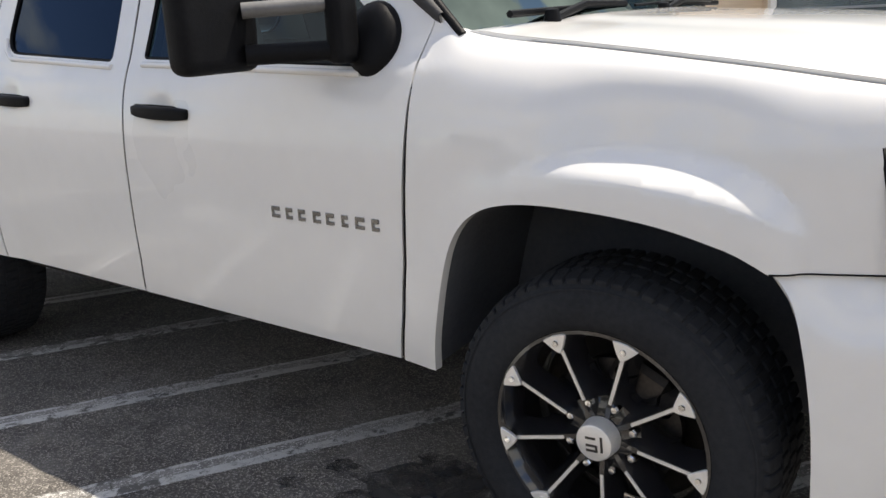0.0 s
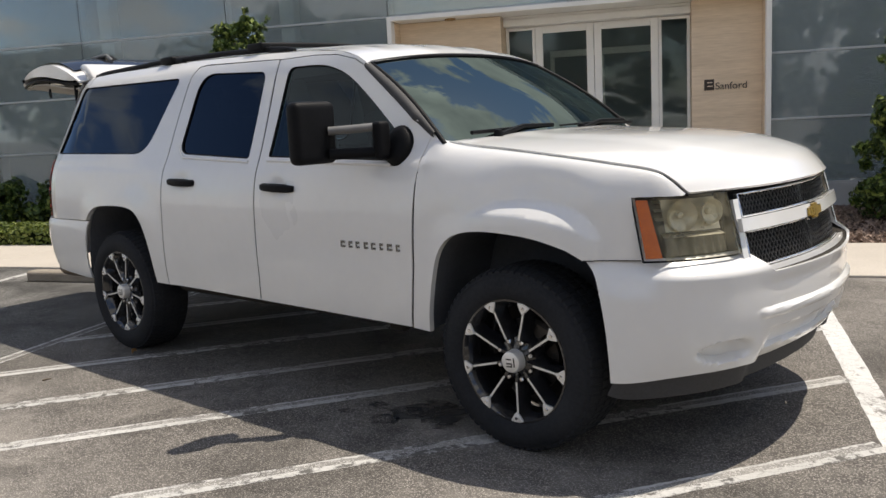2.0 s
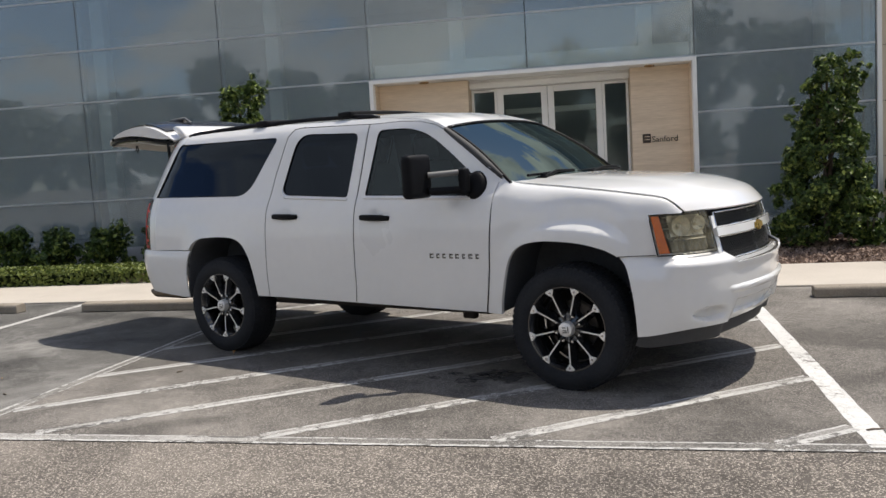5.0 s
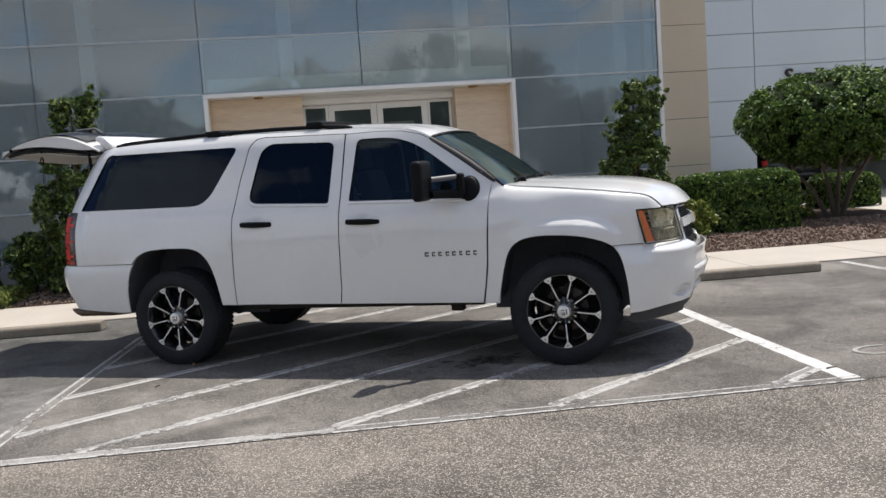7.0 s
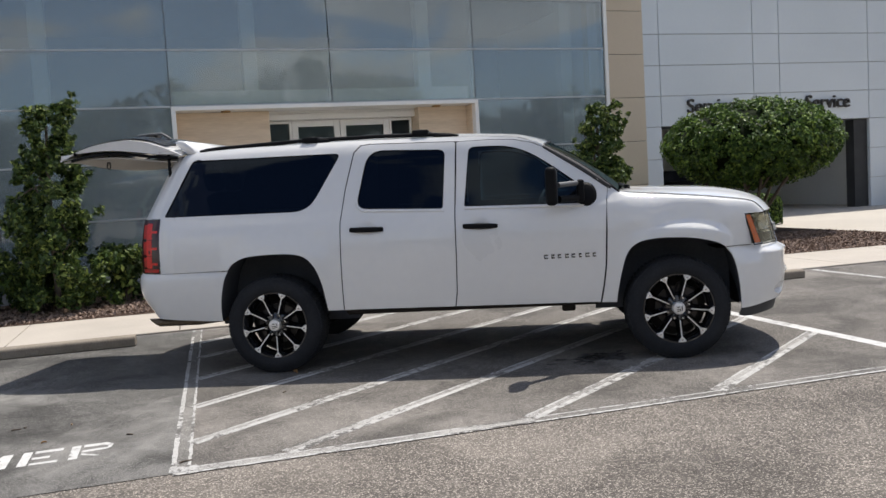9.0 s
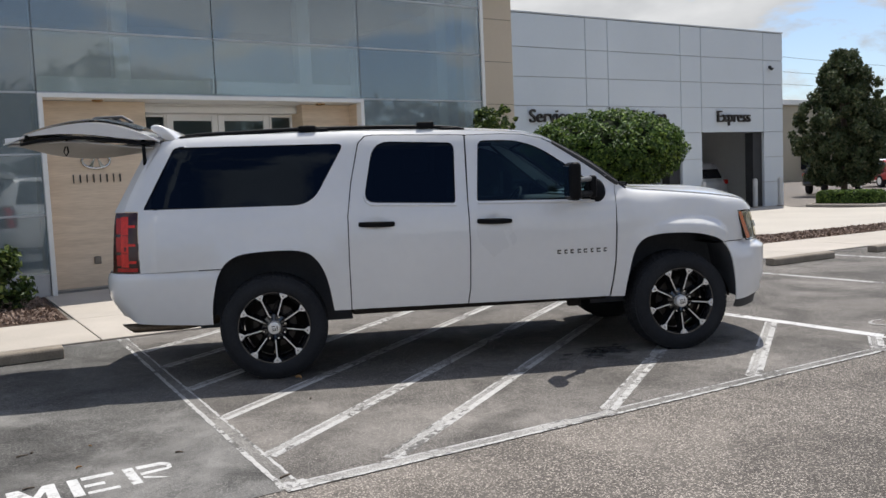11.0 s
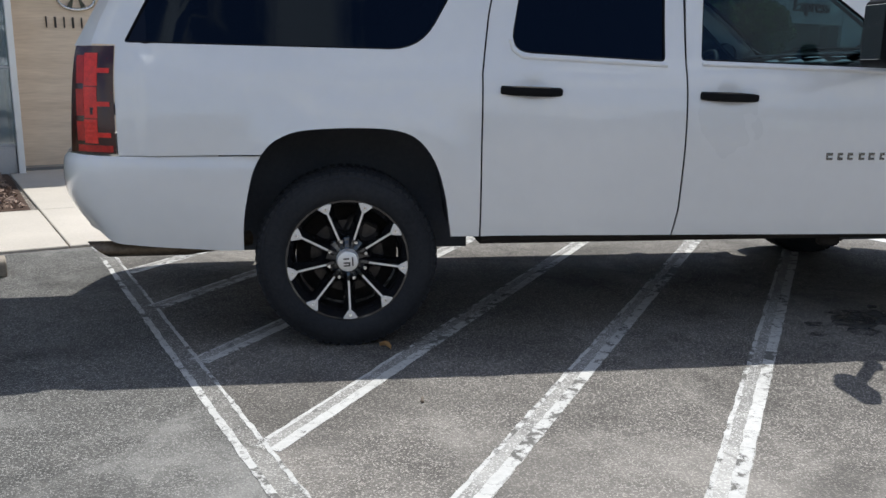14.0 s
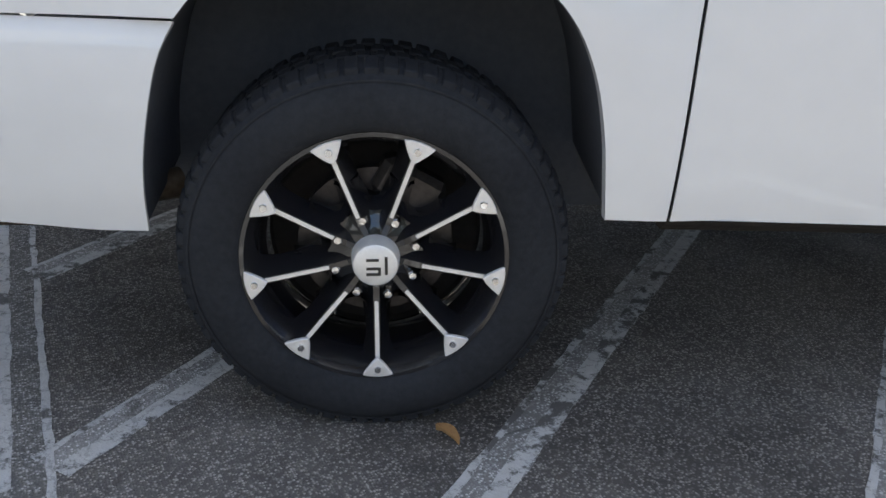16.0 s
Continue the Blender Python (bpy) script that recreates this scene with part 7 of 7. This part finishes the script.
def far_tree(x, y, tall, wide, seed, count=9000, size=0.17, label="tall dark oak-like tree beyond the drive", group=""):
    rng = np.random.default_rng(seed)
    ob = thing("tree", label, "tree", pose(x, y, 0.0), group)
    cs, rs = [], []
    for k in range(420):
        t = rng.random() ** 1.05
        w = wide * (0.50 + 1.6 * t if t < 0.3 else (0.98 - 0.80 * ((t - 0.3) / 0.7) ** 1.4)) * rng.uniform(0.8, 1.12)
        a, d = rng.uniform(0, 2 * math.pi), w * math.sqrt(rng.uniform(0.1, 1.0))
        cs.append((d * math.cos(a), d * math.sin(a), tall * (0.10 + 0.86 * t)))
        rs.append(wide * rng.uniform(0.07, 0.15) * (1.1 - 0.3 * t))
    limbs(ob, cs, (0, 0, -0.1), (0, 0, tall * 0.8), tall * 0.022, "", 10, rng)
    p, d = clump_points(cs, rs, count, rng, 0.8)
    leaf_mesh("crown", leaves(p, outward(p, d, (0, 0, tall * 0.4), 0.4), size, 0.4, rng, 0.5, 1.5), M_FARLEAF, ob, "dark green and brownish leaves")
    return ob


# near-black green: depth shade of the foliage put into the core's colour
M_SHADE_CORE = surface("foliage_shade", (0.006, 0.010, 0.004), (0.016, 0.024, 0.009), 0.95, 0, 9.0, 60.0, 0.5, 0.6, 40.0, spec=0.1)
holly(-5.42, 9.0, 3.08, 0.92, 3, "slim upright holly tree beside the entrance")
holly(3.25, 9.3, 2.86, 0.88, 8, "slim upright holly tree with loose top shoots", lean_top=0.22)
shrub(3.85, 9.35, 0.95, 0.42, 21, M_HOLLY, "small dark green shrub at the foot of the holly", 1800)
shrub(4.42, 9.45, 0.68, 0.30, 22, M_YELLOWLEAF, "small yellow-variegated shrub in the mulch", 900, 0.055)
hedge(4.42, 9.86, 6.58, 10.78, 1.06, 5, M_HEDGE, "clipped dark green hedge block in the mulch bed", count=13000)
round_tree(8.35, 11.8, 1.92, 0.85, 2.90, 12)
shrub(7.35, 11.6, 0.55, 0.42, 63, M_GROUNDCOVER, "low pale green shrub under the broad tree", 1600, 0.05)
hedge(9.0, 13.2, 10.4, 14.2, 0.75, 6, M_HEDGE, "low clipped hedge behind the broad tree", count=4000)
hedge(-26.0, 7.78, -6.15, 8.75, 0.22, 7, M_GROUNDCOVER, "low clipped yellow-green ground cover strip", name="ground_cover", count=26000, size=0.040, rough=0.03, category="ground cover")
for k, (sx, sy, tall, wide) in enumerate(((-6.4, 10.0, 0.95, 0.50), (-7.35, 10.1, 0.80, 0.50), (-8.3, 10.05, 0.85, 0.52), (-9.25, 10.15, 0.78, 0.5), (-10.2, 10.05, 0.82, 0.52), (-11.15, 10.1, 0.80, 0.5), (-12.1, 10.05, 0.84, 0.52), (-13.0, 10.1, 0.8, 0.5), (-14.0, 10.1, 0.8, 0.5))):
    shrub(sx, sy + 0.045 * (sx - 1.72), tall, wide, 40 + k, M_HOLLY, "loose dark green shrub against the glass wall", 2000, 0.055, group="shrubs along the glass wall")
shrub(-4.55, 9.35, 0.85, 0.48, 61, M_HOLLY, "bushy green shrub beside the entrance path", 2600, 0.055)
shrub(-5.6, 9.6, 0.75, 0.5, 62, M_HOLLY, "bushy green shrub at the foot of the holly", 2200, 0.055)
far_tree(30.3, 20.0, 6.6, 2.35, 71, 62000, 0.095)
hedge(21.15, 13.0, 21.95, 15.2, 0.52, 72, M_HEDGE, "low clipped hedge on a kerbed island beside the drive", count=6000, size=0.05, rough=0.04)
for k, (tx, ty, h, w) in enumerate(((58.6, 32, 5.4, 2.9), (66, 40, 7, 3.5), (78, 38, 6.5, 3.2), (40, 60, 8, 4.0), (90, 50, 8, 4))):
    far_tree(tx, ty, h, w, 80 + k, 5000, 0.30, "distant roadside tree with a dark crown", "distant trees")

# a belt of trees across the road, which the glass mirrors
rng = np.random.default_rng(99)
belt = tagged(new("woods"), "distant belt of trees across the road", "woods", kind="stuff")
cs, rs = [], []
for k in range(900):
    bx = rng.uniform(-95, 105)
    top = 8.8 + 3.4 * noise.noise(Vector((bx * 0.055, 0.3, 0))) + 2.8 * noise.noise(Vector((bx * 0.17, 1.3, 0))) + 4.2 * math.exp(-((bx - 18) / 7) ** 2)
    cs.append((bx, -52 + rng.uniform(-5, 5), top * rng.random() ** 0.6))
    rs.append(rng.uniform(0.9, 2.0))
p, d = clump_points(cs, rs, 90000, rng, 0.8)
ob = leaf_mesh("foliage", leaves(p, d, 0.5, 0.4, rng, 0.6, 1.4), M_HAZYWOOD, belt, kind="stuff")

# ---- loose bark over the beds ----
def chips(name, spots, seed):
    rng = np.random.default_rng(seed)
    n = len(spots)
    p = np.array([(x, y, 0.028 + 0.012 * rng.random()) for x, y in spots])
    d = np.tile((0.0, 0.0, 1.0), (n, 1))
    ob = tagged(new(name), "loose brown bark mulch chips", "mulch", kind="stuff")
    leaf_mesh("chips", leaves(p, d, 0.026, 0.5, rng, 0.45, 2.2), M_CHIP, ob, kind="stuff")


rng = np.random.default_rng(5)
spots = []
while len(spots) < 17000:
    x, y = rng.uniform(1.95, 16), rng.uniform(6.9, 11.0)
    if slant(x, 7.66) < y and (y < slant(x, 8.95) or x < 9.4) and (y < 10.8 or 5.3 < x < 9.3):
        spots.append((x, y))
chips("mulch", spots, 31)
chips("mulch", [(x, y) for x, y in zip(rng.uniform(-6.3, -3.9, 4200), rng.uniform(7.9, 10.8, 4200))], 32)

# ---- parked cars and the far lot ----
def far_car(name, label, x, y, turn, paint, long=4.6, tall=1.62, pickup=False):
    """A parked car seen from afar: body with wheel openings, cabin glass, wheels, lamps."""
    ob = thing(name, label, "car", pose(x, y, 0.012, 0, 0, turn))
    L, W = long / 2, 0.90
    if pickup:
        prof = [(-L, 0.45), (-L, 1.05), (-0.35, 1.05), (-0.25, tall * 0.97), (0.9, tall), (1.45, 1.12), (L - 0.1, 1.0), (L, 0.8), (L, 0.4)]
        glass = [(-0.22, 1.12), (-0.16, tall * 0.93), (0.86, tall * 0.95), (1.30, 1.14)]
    else:
        prof = [(-L, 0.42), (-L - 0.02, 0.95), (-L + 0.12, 1.05), (-L + 0.42, tall * 0.96), (-L + 0.75, tall), (0.45, tall), (1.15, 1.08), (L - 0.12, 0.92), (L, 0.70), (L, 0.38)]
        glass = [(-L + 0.38, 1.08), (-L + 0.60, tall * 0.93), (0.42, tall * 0.94), (1.00, 1.08)]
    bm = prism(prof, 1, -W, W, 0.05)
    for v in bm.verts:
        if v.co.z > 1.06:
            v.co.y *= 1 - 0.28 * (v.co.z - 1.06) / max(0.2, tall - 1.06)
    part("body", bm, paint, ob, "", 50)
    for s in (-1, 1):
        m = prism(glass, 1, s * 0.80, s * 0.925)
        for v in m.verts:
            v.co.y *= 1 - 0.27 * max(0, v.co.z - 1.06) / max(0.2, tall - 1.06)
        part("side_glass", m, M_GATEGLASS, ob, "dark side glass")
        for wx in (-L + 0.85, L - 0.90):
            wh = part("wheel", moved(lathe([(0.0, 0.02), (0.22, 0.02), (0.23, 0.0), (0.33, 0.0), (0.345, -0.04), (0.345, -0.2), (0, -0.2)], 28), pose(wx, s * 0.905, 0.345, -90 * s, 0, 0)), M_RUBBER, ob, "", 50)
            part("hub_cap", moved(lathe([(0.0, 0.03), (0.1, 0.026), (0.20, 0.022)], 20), pose(wx, s * 0.905, 0.345, -90 * s, 0, 0)), M_MACHINED, wh, "", 50)
        part("tail_light", box(-L - 0.03, s * 0.80 - 0.09, 0.85, -L + 0.10, s * 0.80 + 0.09, 1.02, 0.02), M_REDBRIGHT, ob, "red tail light")
        part("headlight", box(L - 0.16, s * 0.72 - 0.14, 0.70, L + 0.01, s * 0.72 + 0.14, 0.86, 0.03), M_CHROME, ob)
    back = moved(box(-0.02, -0.68, 0, 0.02, 0.68, 0.42, 0.01), pose(-L + (0.10 if not pickup else L - 0.42), 0, 1.08, 0, 34 if not pickup else 8, 0))
    part("rear_glass", back, M_GATEGLASS, ob, "dark rear glass")
    part("bumper", box(-L - 0.06, -0.84, 0.42, -L + 0.08, 0.84, 0.62, 0.04), paint if not pickup else M_CHROME, ob, "", 50)
    return ob


P_WHITE = surface("far_white_paint", (0.66, 0.67, 0.68), (0.74, 0.74, 0.74), 0.3, 0, 1.0, 10.0, 0.3, 0.0, coat=0.5)
P_RED = surface("far_red_paint", (0.40, 0.015, 0.014), (0.52, 0.03, 0.025), 0.3, 0, 1.0, 10.0, 0.3, 0.0, coat=0.5)
P_DARK = surface("far_dark_paint", (0.010, 0.011, 0.014), (0.020, 0.021, 0.024), 0.3, 0, 1.0, 10.0, 0.3, 0.0, coat=0.5)
P_SILVER = surface("far_silver_paint", (0.34, 0.35, 0.36), (0.44, 0.45, 0.46), 0.35, 0.5, 1.0, 10.0, 0.3, 0.0, coat=0.5)
far_car("suv", "white sport utility car standing in the service bay", 20.38, 21.15, 84, P_WHITE, 4.6, 1.70)
far_car("pickup", "dark parked pickup truck across the drive", 46.0, 25.3, 200, P_DARK, 5.2, 1.75, True)
far_car("car", "red parked car in the far lot", 41.6, 25.0, 60, P_RED, 4.5, 1.50)
far_car("car", "dark parked car in the far lot", 33.5, 22.6, 20, P_DARK, 4.6, 1.55)
far_car("car", "white parked car in the far lot", 52.0, 31.5, 40, P_WHITE, 4.6, 1.60)
far_car("car", "silver parked car in the far lot", 58.0, 33.0, 35, P_SILVER, 4.5, 1.50)
far_car("car", "dark car with red tail lights standing in the service bay", 12.35, 22.2, 82, P_DARK, 4.4, 1.45)

pole = thing("street_lamp", "tall grey parking lot lamp on a concrete foot", "street lamp", pose(53.5, 28.5, 0))
part("foot", lathe([(0, 0), (0.30, 0), (0.30, 0.75), (0.26, 0.8), (0, 0.8)], 20), M_STOP, pole, "concrete foot", 40)
part("post", tube([(0, 0, 0.8), (0, 0, 4), (0, 0, 7.3)], 0.12, 10, taper=0.7), surface("lamp_post_grey", (0.30, 0.30, 0.29), (0.40, 0.40, 0.39), 0.5, 0.3, 2, 30, 0.3), pole, "", 60)
part("arm", tube([(0, 0, 7.20), (-1.3, 0.5, 7.16)], 0.06, 8), M_MULLION, pole)
part("lamp_head", moved(box(-0.42, -0.18, -0.06, 0.36, 0.18, 0.08, 0.04), pose(-1.65, 0.62, 7.13, 0, 0, -20)), M_MULLION, pole)

far_house = tagged(new("building"), "long beige commercial building beyond the lot", "building", kind="structure")
M_BEIGE = surface("beige_render", (0.42, 0.37, 0.28), (0.50, 0.44, 0.34), 0.8, 0, 0.3, 8.0, 0.3, 0.0)
part("wall", box(58, 44, 0, 112, 60, 6.6), M_BEIGE, far_house)
part("roof_edge", box(57.7, 43.7, 6.6, 112.3, 60.3, 7.1, 0.05), M_WHITEFRAME, far_house)
for k in range(8):
    w = part("window", box(61 + 6.2 * k, 43.9, 1.0, 64.4 + 6.2 * k, 43.98, 3.6), M_GATEGLASS, far_house, "dark shop window")
    part("frame", box(60.9 + 6.2 * k, 43.92, 3.62, 64.5 + 6.2 * k, 44.0, 3.8), M_WHITEFRAME, w)
wires = thing("power_lines", "thin power lines strung past the building", "cable")
for z, sag in ((7.6, 0.5), (8.6, 0.5), (9.9, 0.6)):
    part("wire", tube([(20 + 10 * k, 40 + 0.6 * k, z + 1.0 - sag * math.sin(math.pi * k / 10)) for k in range(11)], 0.018, 4), M_DARKJOINT, wires)
for px, py in ((20, 40), (120, 46)):
    post = thing("utility_pole", "wooden utility pole carrying the power lines", "pole", pose(px, py, 0), "utility poles")
    part("shaft", tube([(0, 0, 0), (0, 0, 12)], 0.17, 10, taper=0.7), M_BARK, post, "", 60)
    part("cross_arm", box(-0.08, -1.2, 10.7, 0.08, 1.2, 10.9, 0.02), M_BARK, post)

# ---- small things on the asphalt ----
word = thing("painted_word", "worn white painted letters on the asphalt bay", "road marking", kind="structure")
def stencil(x, strokes):
    """One stencilled letter of separate four-cornered strokes, cap height 0.288."""
    bm = bmesh.new()
    for k, s in enumerate(strokes):
        bm.faces.new([bm.verts.new((px, py, 0.0001 * k)) for px, py in s])
    part("letter", moved(bm, pose(x, 1.408, 0.0045)), M_PAINT_NEW, word)


def bar(x0, y0, x1, y1):
    return ((x0, y0), (x1, y0), (x1, y1), (x0, y1))


stencil(-5.012, (bar(0, 0, 0.054, 0.288), bar(0.172, 0, 0.226, 0.288), ((0.086, 0.10), (0.128, 0.10), (0.058, 0.288), (0.014, 0.288)), ((0.098, 0.10), (0.140, 0.10), (0.212, 0.288), (0.168, 0.288))))
stencil(-4.729, (bar(0, 0, 0.053, 0.288), bar(0.068, 0.236, 0.229, 0.289), bar(0.066, 0.112, 0.166, 0.156), bar(0.066, 0.0, 0.220, 0.038)))
stencil(-4.452, (bar(0, 0, 0.053, 0.288), ((0.070, 0.232), (0.190, 0.228), (0.200, 0.284), (0.070, 0.286)), ((0.190, 0.228), (0.214, 0.212), (0.242, 0.238), (0.200, 0.284)), ((0.212, 0.170), (0.236, 0.160), (0.243, 0.228), (0.216, 0.206)), ((0.068, 0.120), (0.172, 0.128), (0.192, 0.172), (0.070, 0.166)), ((0.172, 0.128), (0.214, 0.138), (0.236, 0.162), (0.192, 0.172)), ((0.069, 0.068), (0.150, 0.016), (0.186, 0.008), (0.069, 0.106))))
mark = thing("painted_symbol", "partly worn white painted ring on the asphalt bay", "road marking", kind="structure")
arc = bmesh.new()
for k in range(22):
    a0, a1 = (radians(60 + 12 * j) for j in (k, k + 1))
    q = [arc.verts.new((2.20 + r * math.cos(a), 1.385 + r * math.sin(a) * 0.65, 0.0095)) for a, r in ((a0, 0.165), (a1, 0.165), (a1, 0.205), (a0, 0.205))]
    arc.faces.new(q[::-1])
part("ring", arc, M_PAINT_OLD, mark)
rng = np.random.default_rng(17)
M_DEADLEAF = surface("dead_leaf", (0.26, 0.13, 0.045), (0.46, 0.27, 0.11), 0.7, 0, 20.0, 90.0, 0.4, 0.2)
def fallen(x, y, size, turn, material=M_DEADLEAF):
    ob = thing("fallen_leaf", "curled brown fallen leaf on the asphalt", "leaf", pose(x, y, 0.006, 0, 0, turn), "fallen leaves")
    part("blade", thicken(sheet(lambda a, b: Vector(((a - 0.5) * size, (b - 0.5) * size * 0.34 * math.sin(math.pi * (0.06 + 0.88 * a)), size * (0.24 * (2 * b - 1) ** 2 + 0.14 * math.sin(3 * a)))), 10, 4), 0.0015), material, ob, "", 60)
fallen(-2.885, 3.045, 0.075, -75)
fallen(-4.64, 1.868, 0.036, 20)
fallen(-4.52, 2.256, 0.026, -60)


def twig(x, y, size, turn):
    ob = thing("twig", "short dark broken twig on the asphalt", "twig", pose(x, y, 0.009, 0, 0, turn), "twigs on the asphalt")
    part("stick", tube([(-size / 2, 0, 0), (-size * 0.1, size * 0.05, 0.002), (size / 2, 0, 0.0)], 0.0065, 6, taper=0.6), M_BARK, ob, "", 60)


for x, y, size, turn in ((-4.876, 2.316, 0.062, 8), (-4.822, 2.345, 0.022, 60), (-4.12, 1.79, 0.042, -28), (-4.906, 1.688, 0.055, 5)):
    twig(x, y, size, turn)
M_OIL = surface("oil_stain", (0.030, 0.029, 0.029), (0.060, 0.058, 0.056), 0.6, 0, 6.0, 30.0, 0.4, 0.0)
# the stain is patchy: its alpha breaks up
on, ol = M_OIL.node_tree.nodes, M_OIL.node_tree.links
patchy, fade = on.new("ShaderNodeTexNoise"), on.new("ShaderNodeMapRange")
patchy.inputs["Scale"].default_value, patchy.inputs["Detail"].default_value = 9.0, 8.0
fade.inputs[1].default_value, fade.inputs[2].default_value = 0.40, 0.62
fade.inputs[3].default_value, fade.inputs[4].default_value = 0.15, 0.95
ol.new(on.new("ShaderNodeNewGeometry").outputs["Position"], patchy.inputs["Vector"])
ol.new(patchy.outputs["Fac"], fade.inputs[0])
ol.new(fade.outputs[0], on["Principled BSDF"].inputs["Alpha"])
stains = tagged(new("oil_stains"), "dark oil drips on the asphalt", "stain", kind="structure")
def blot(x, y, r, seed):
    g = np.random.default_rng(seed)
    ph = g.uniform(0, 6.28, 4)
    bm = bmesh.new()
    vs = [bm.verts.new((x + r * (1 + 0.22 * math.sin(2 * a + ph[0]) + 0.16 * math.sin(3 * a + ph[1]) + 0.10 * math.sin(7 * a + ph[2])) * math.cos(a), y + 0.8 * r * (1 + 0.22 * math.sin(2 * a + ph[3]) + 0.12 * math.sin(5 * a + ph[1])) * math.sin(a), 0.0056)) for a in (2 * math.pi * k / 40 for k in range(40))]
    for v in vs:
        v.co.z += 0.00012 * seed
    bm.faces.new(vs)
    part("stain", bm, M_OIL, stains)
blot(-0.60, 2.22, 0.14, 1), blot(-0.38, 2.05, 0.06, 2), blot(-0.82, 2.30, 0.05, 3), blot(-0.25, 2.35, 0.04, 4), blot(-0.70, 2.10, 0.10, 5), blot(-0.50, 2.35, 0.09, 6), blot(-0.95, 2.18, 0.05, 7), blot(-0.45, 2.22, 0.16, 8)

for x, y, long, turn in ((-3.78, 1.02, 0.07, 20), (-3.05, 2.42, 0.05, 60), (1.62, 1.05, 0.09, 15)):
    twig(x, y, long, turn)

# ---- sidewalk slabs ----
def slab(x0, x1, y0, y1):
    bm = bmesh.new()
    pts = [(x0 + 0.006, y0(x0) + 0.006), (x1 - 0.006, y0(x1) + 0.006), (x1 - 0.006, y1(x1) - 0.006), (x0 + 0.006, y1(x0) - 0.006)]
    lo, hi = [bm.verts.new((x, y, -0.05)) for x, y in pts], [bm.verts.new((x, y, 0.024)) for x, y in pts]
    bm.faces.new(hi)
    for i in range(4):
        j = (i + 1) % 4
        bm.faces.new((lo[i], lo[j], hi[j], hi[i]))
    bmesh.ops.bevel(bm, geom=[e for e in bm.edges if e.verts[0].co.z > 0 and e.verts[1].co.z > 0], offset=0.006, segments=1, affect="EDGES")
    part("slab", bm, M_CONCRETE, walkway)
for k in range(-16, 17):
    x0 = -3.80 + 1.82 * k
    slab(x0, x0 + 1.82, lambda x: slant(x, 5.93), lambda x: slant(x, 7.66))
for k in range(3):
    slab(-3.80 + 1.84 * k, -1.96 + 1.84 * k, lambda x: slant(x, 7.66), lambda x: 9.3)
    slab(-3.80 + 1.84 * k, -1.96 + 1.84 * k, lambda x: 9.3, lambda x: FY + 0.36)
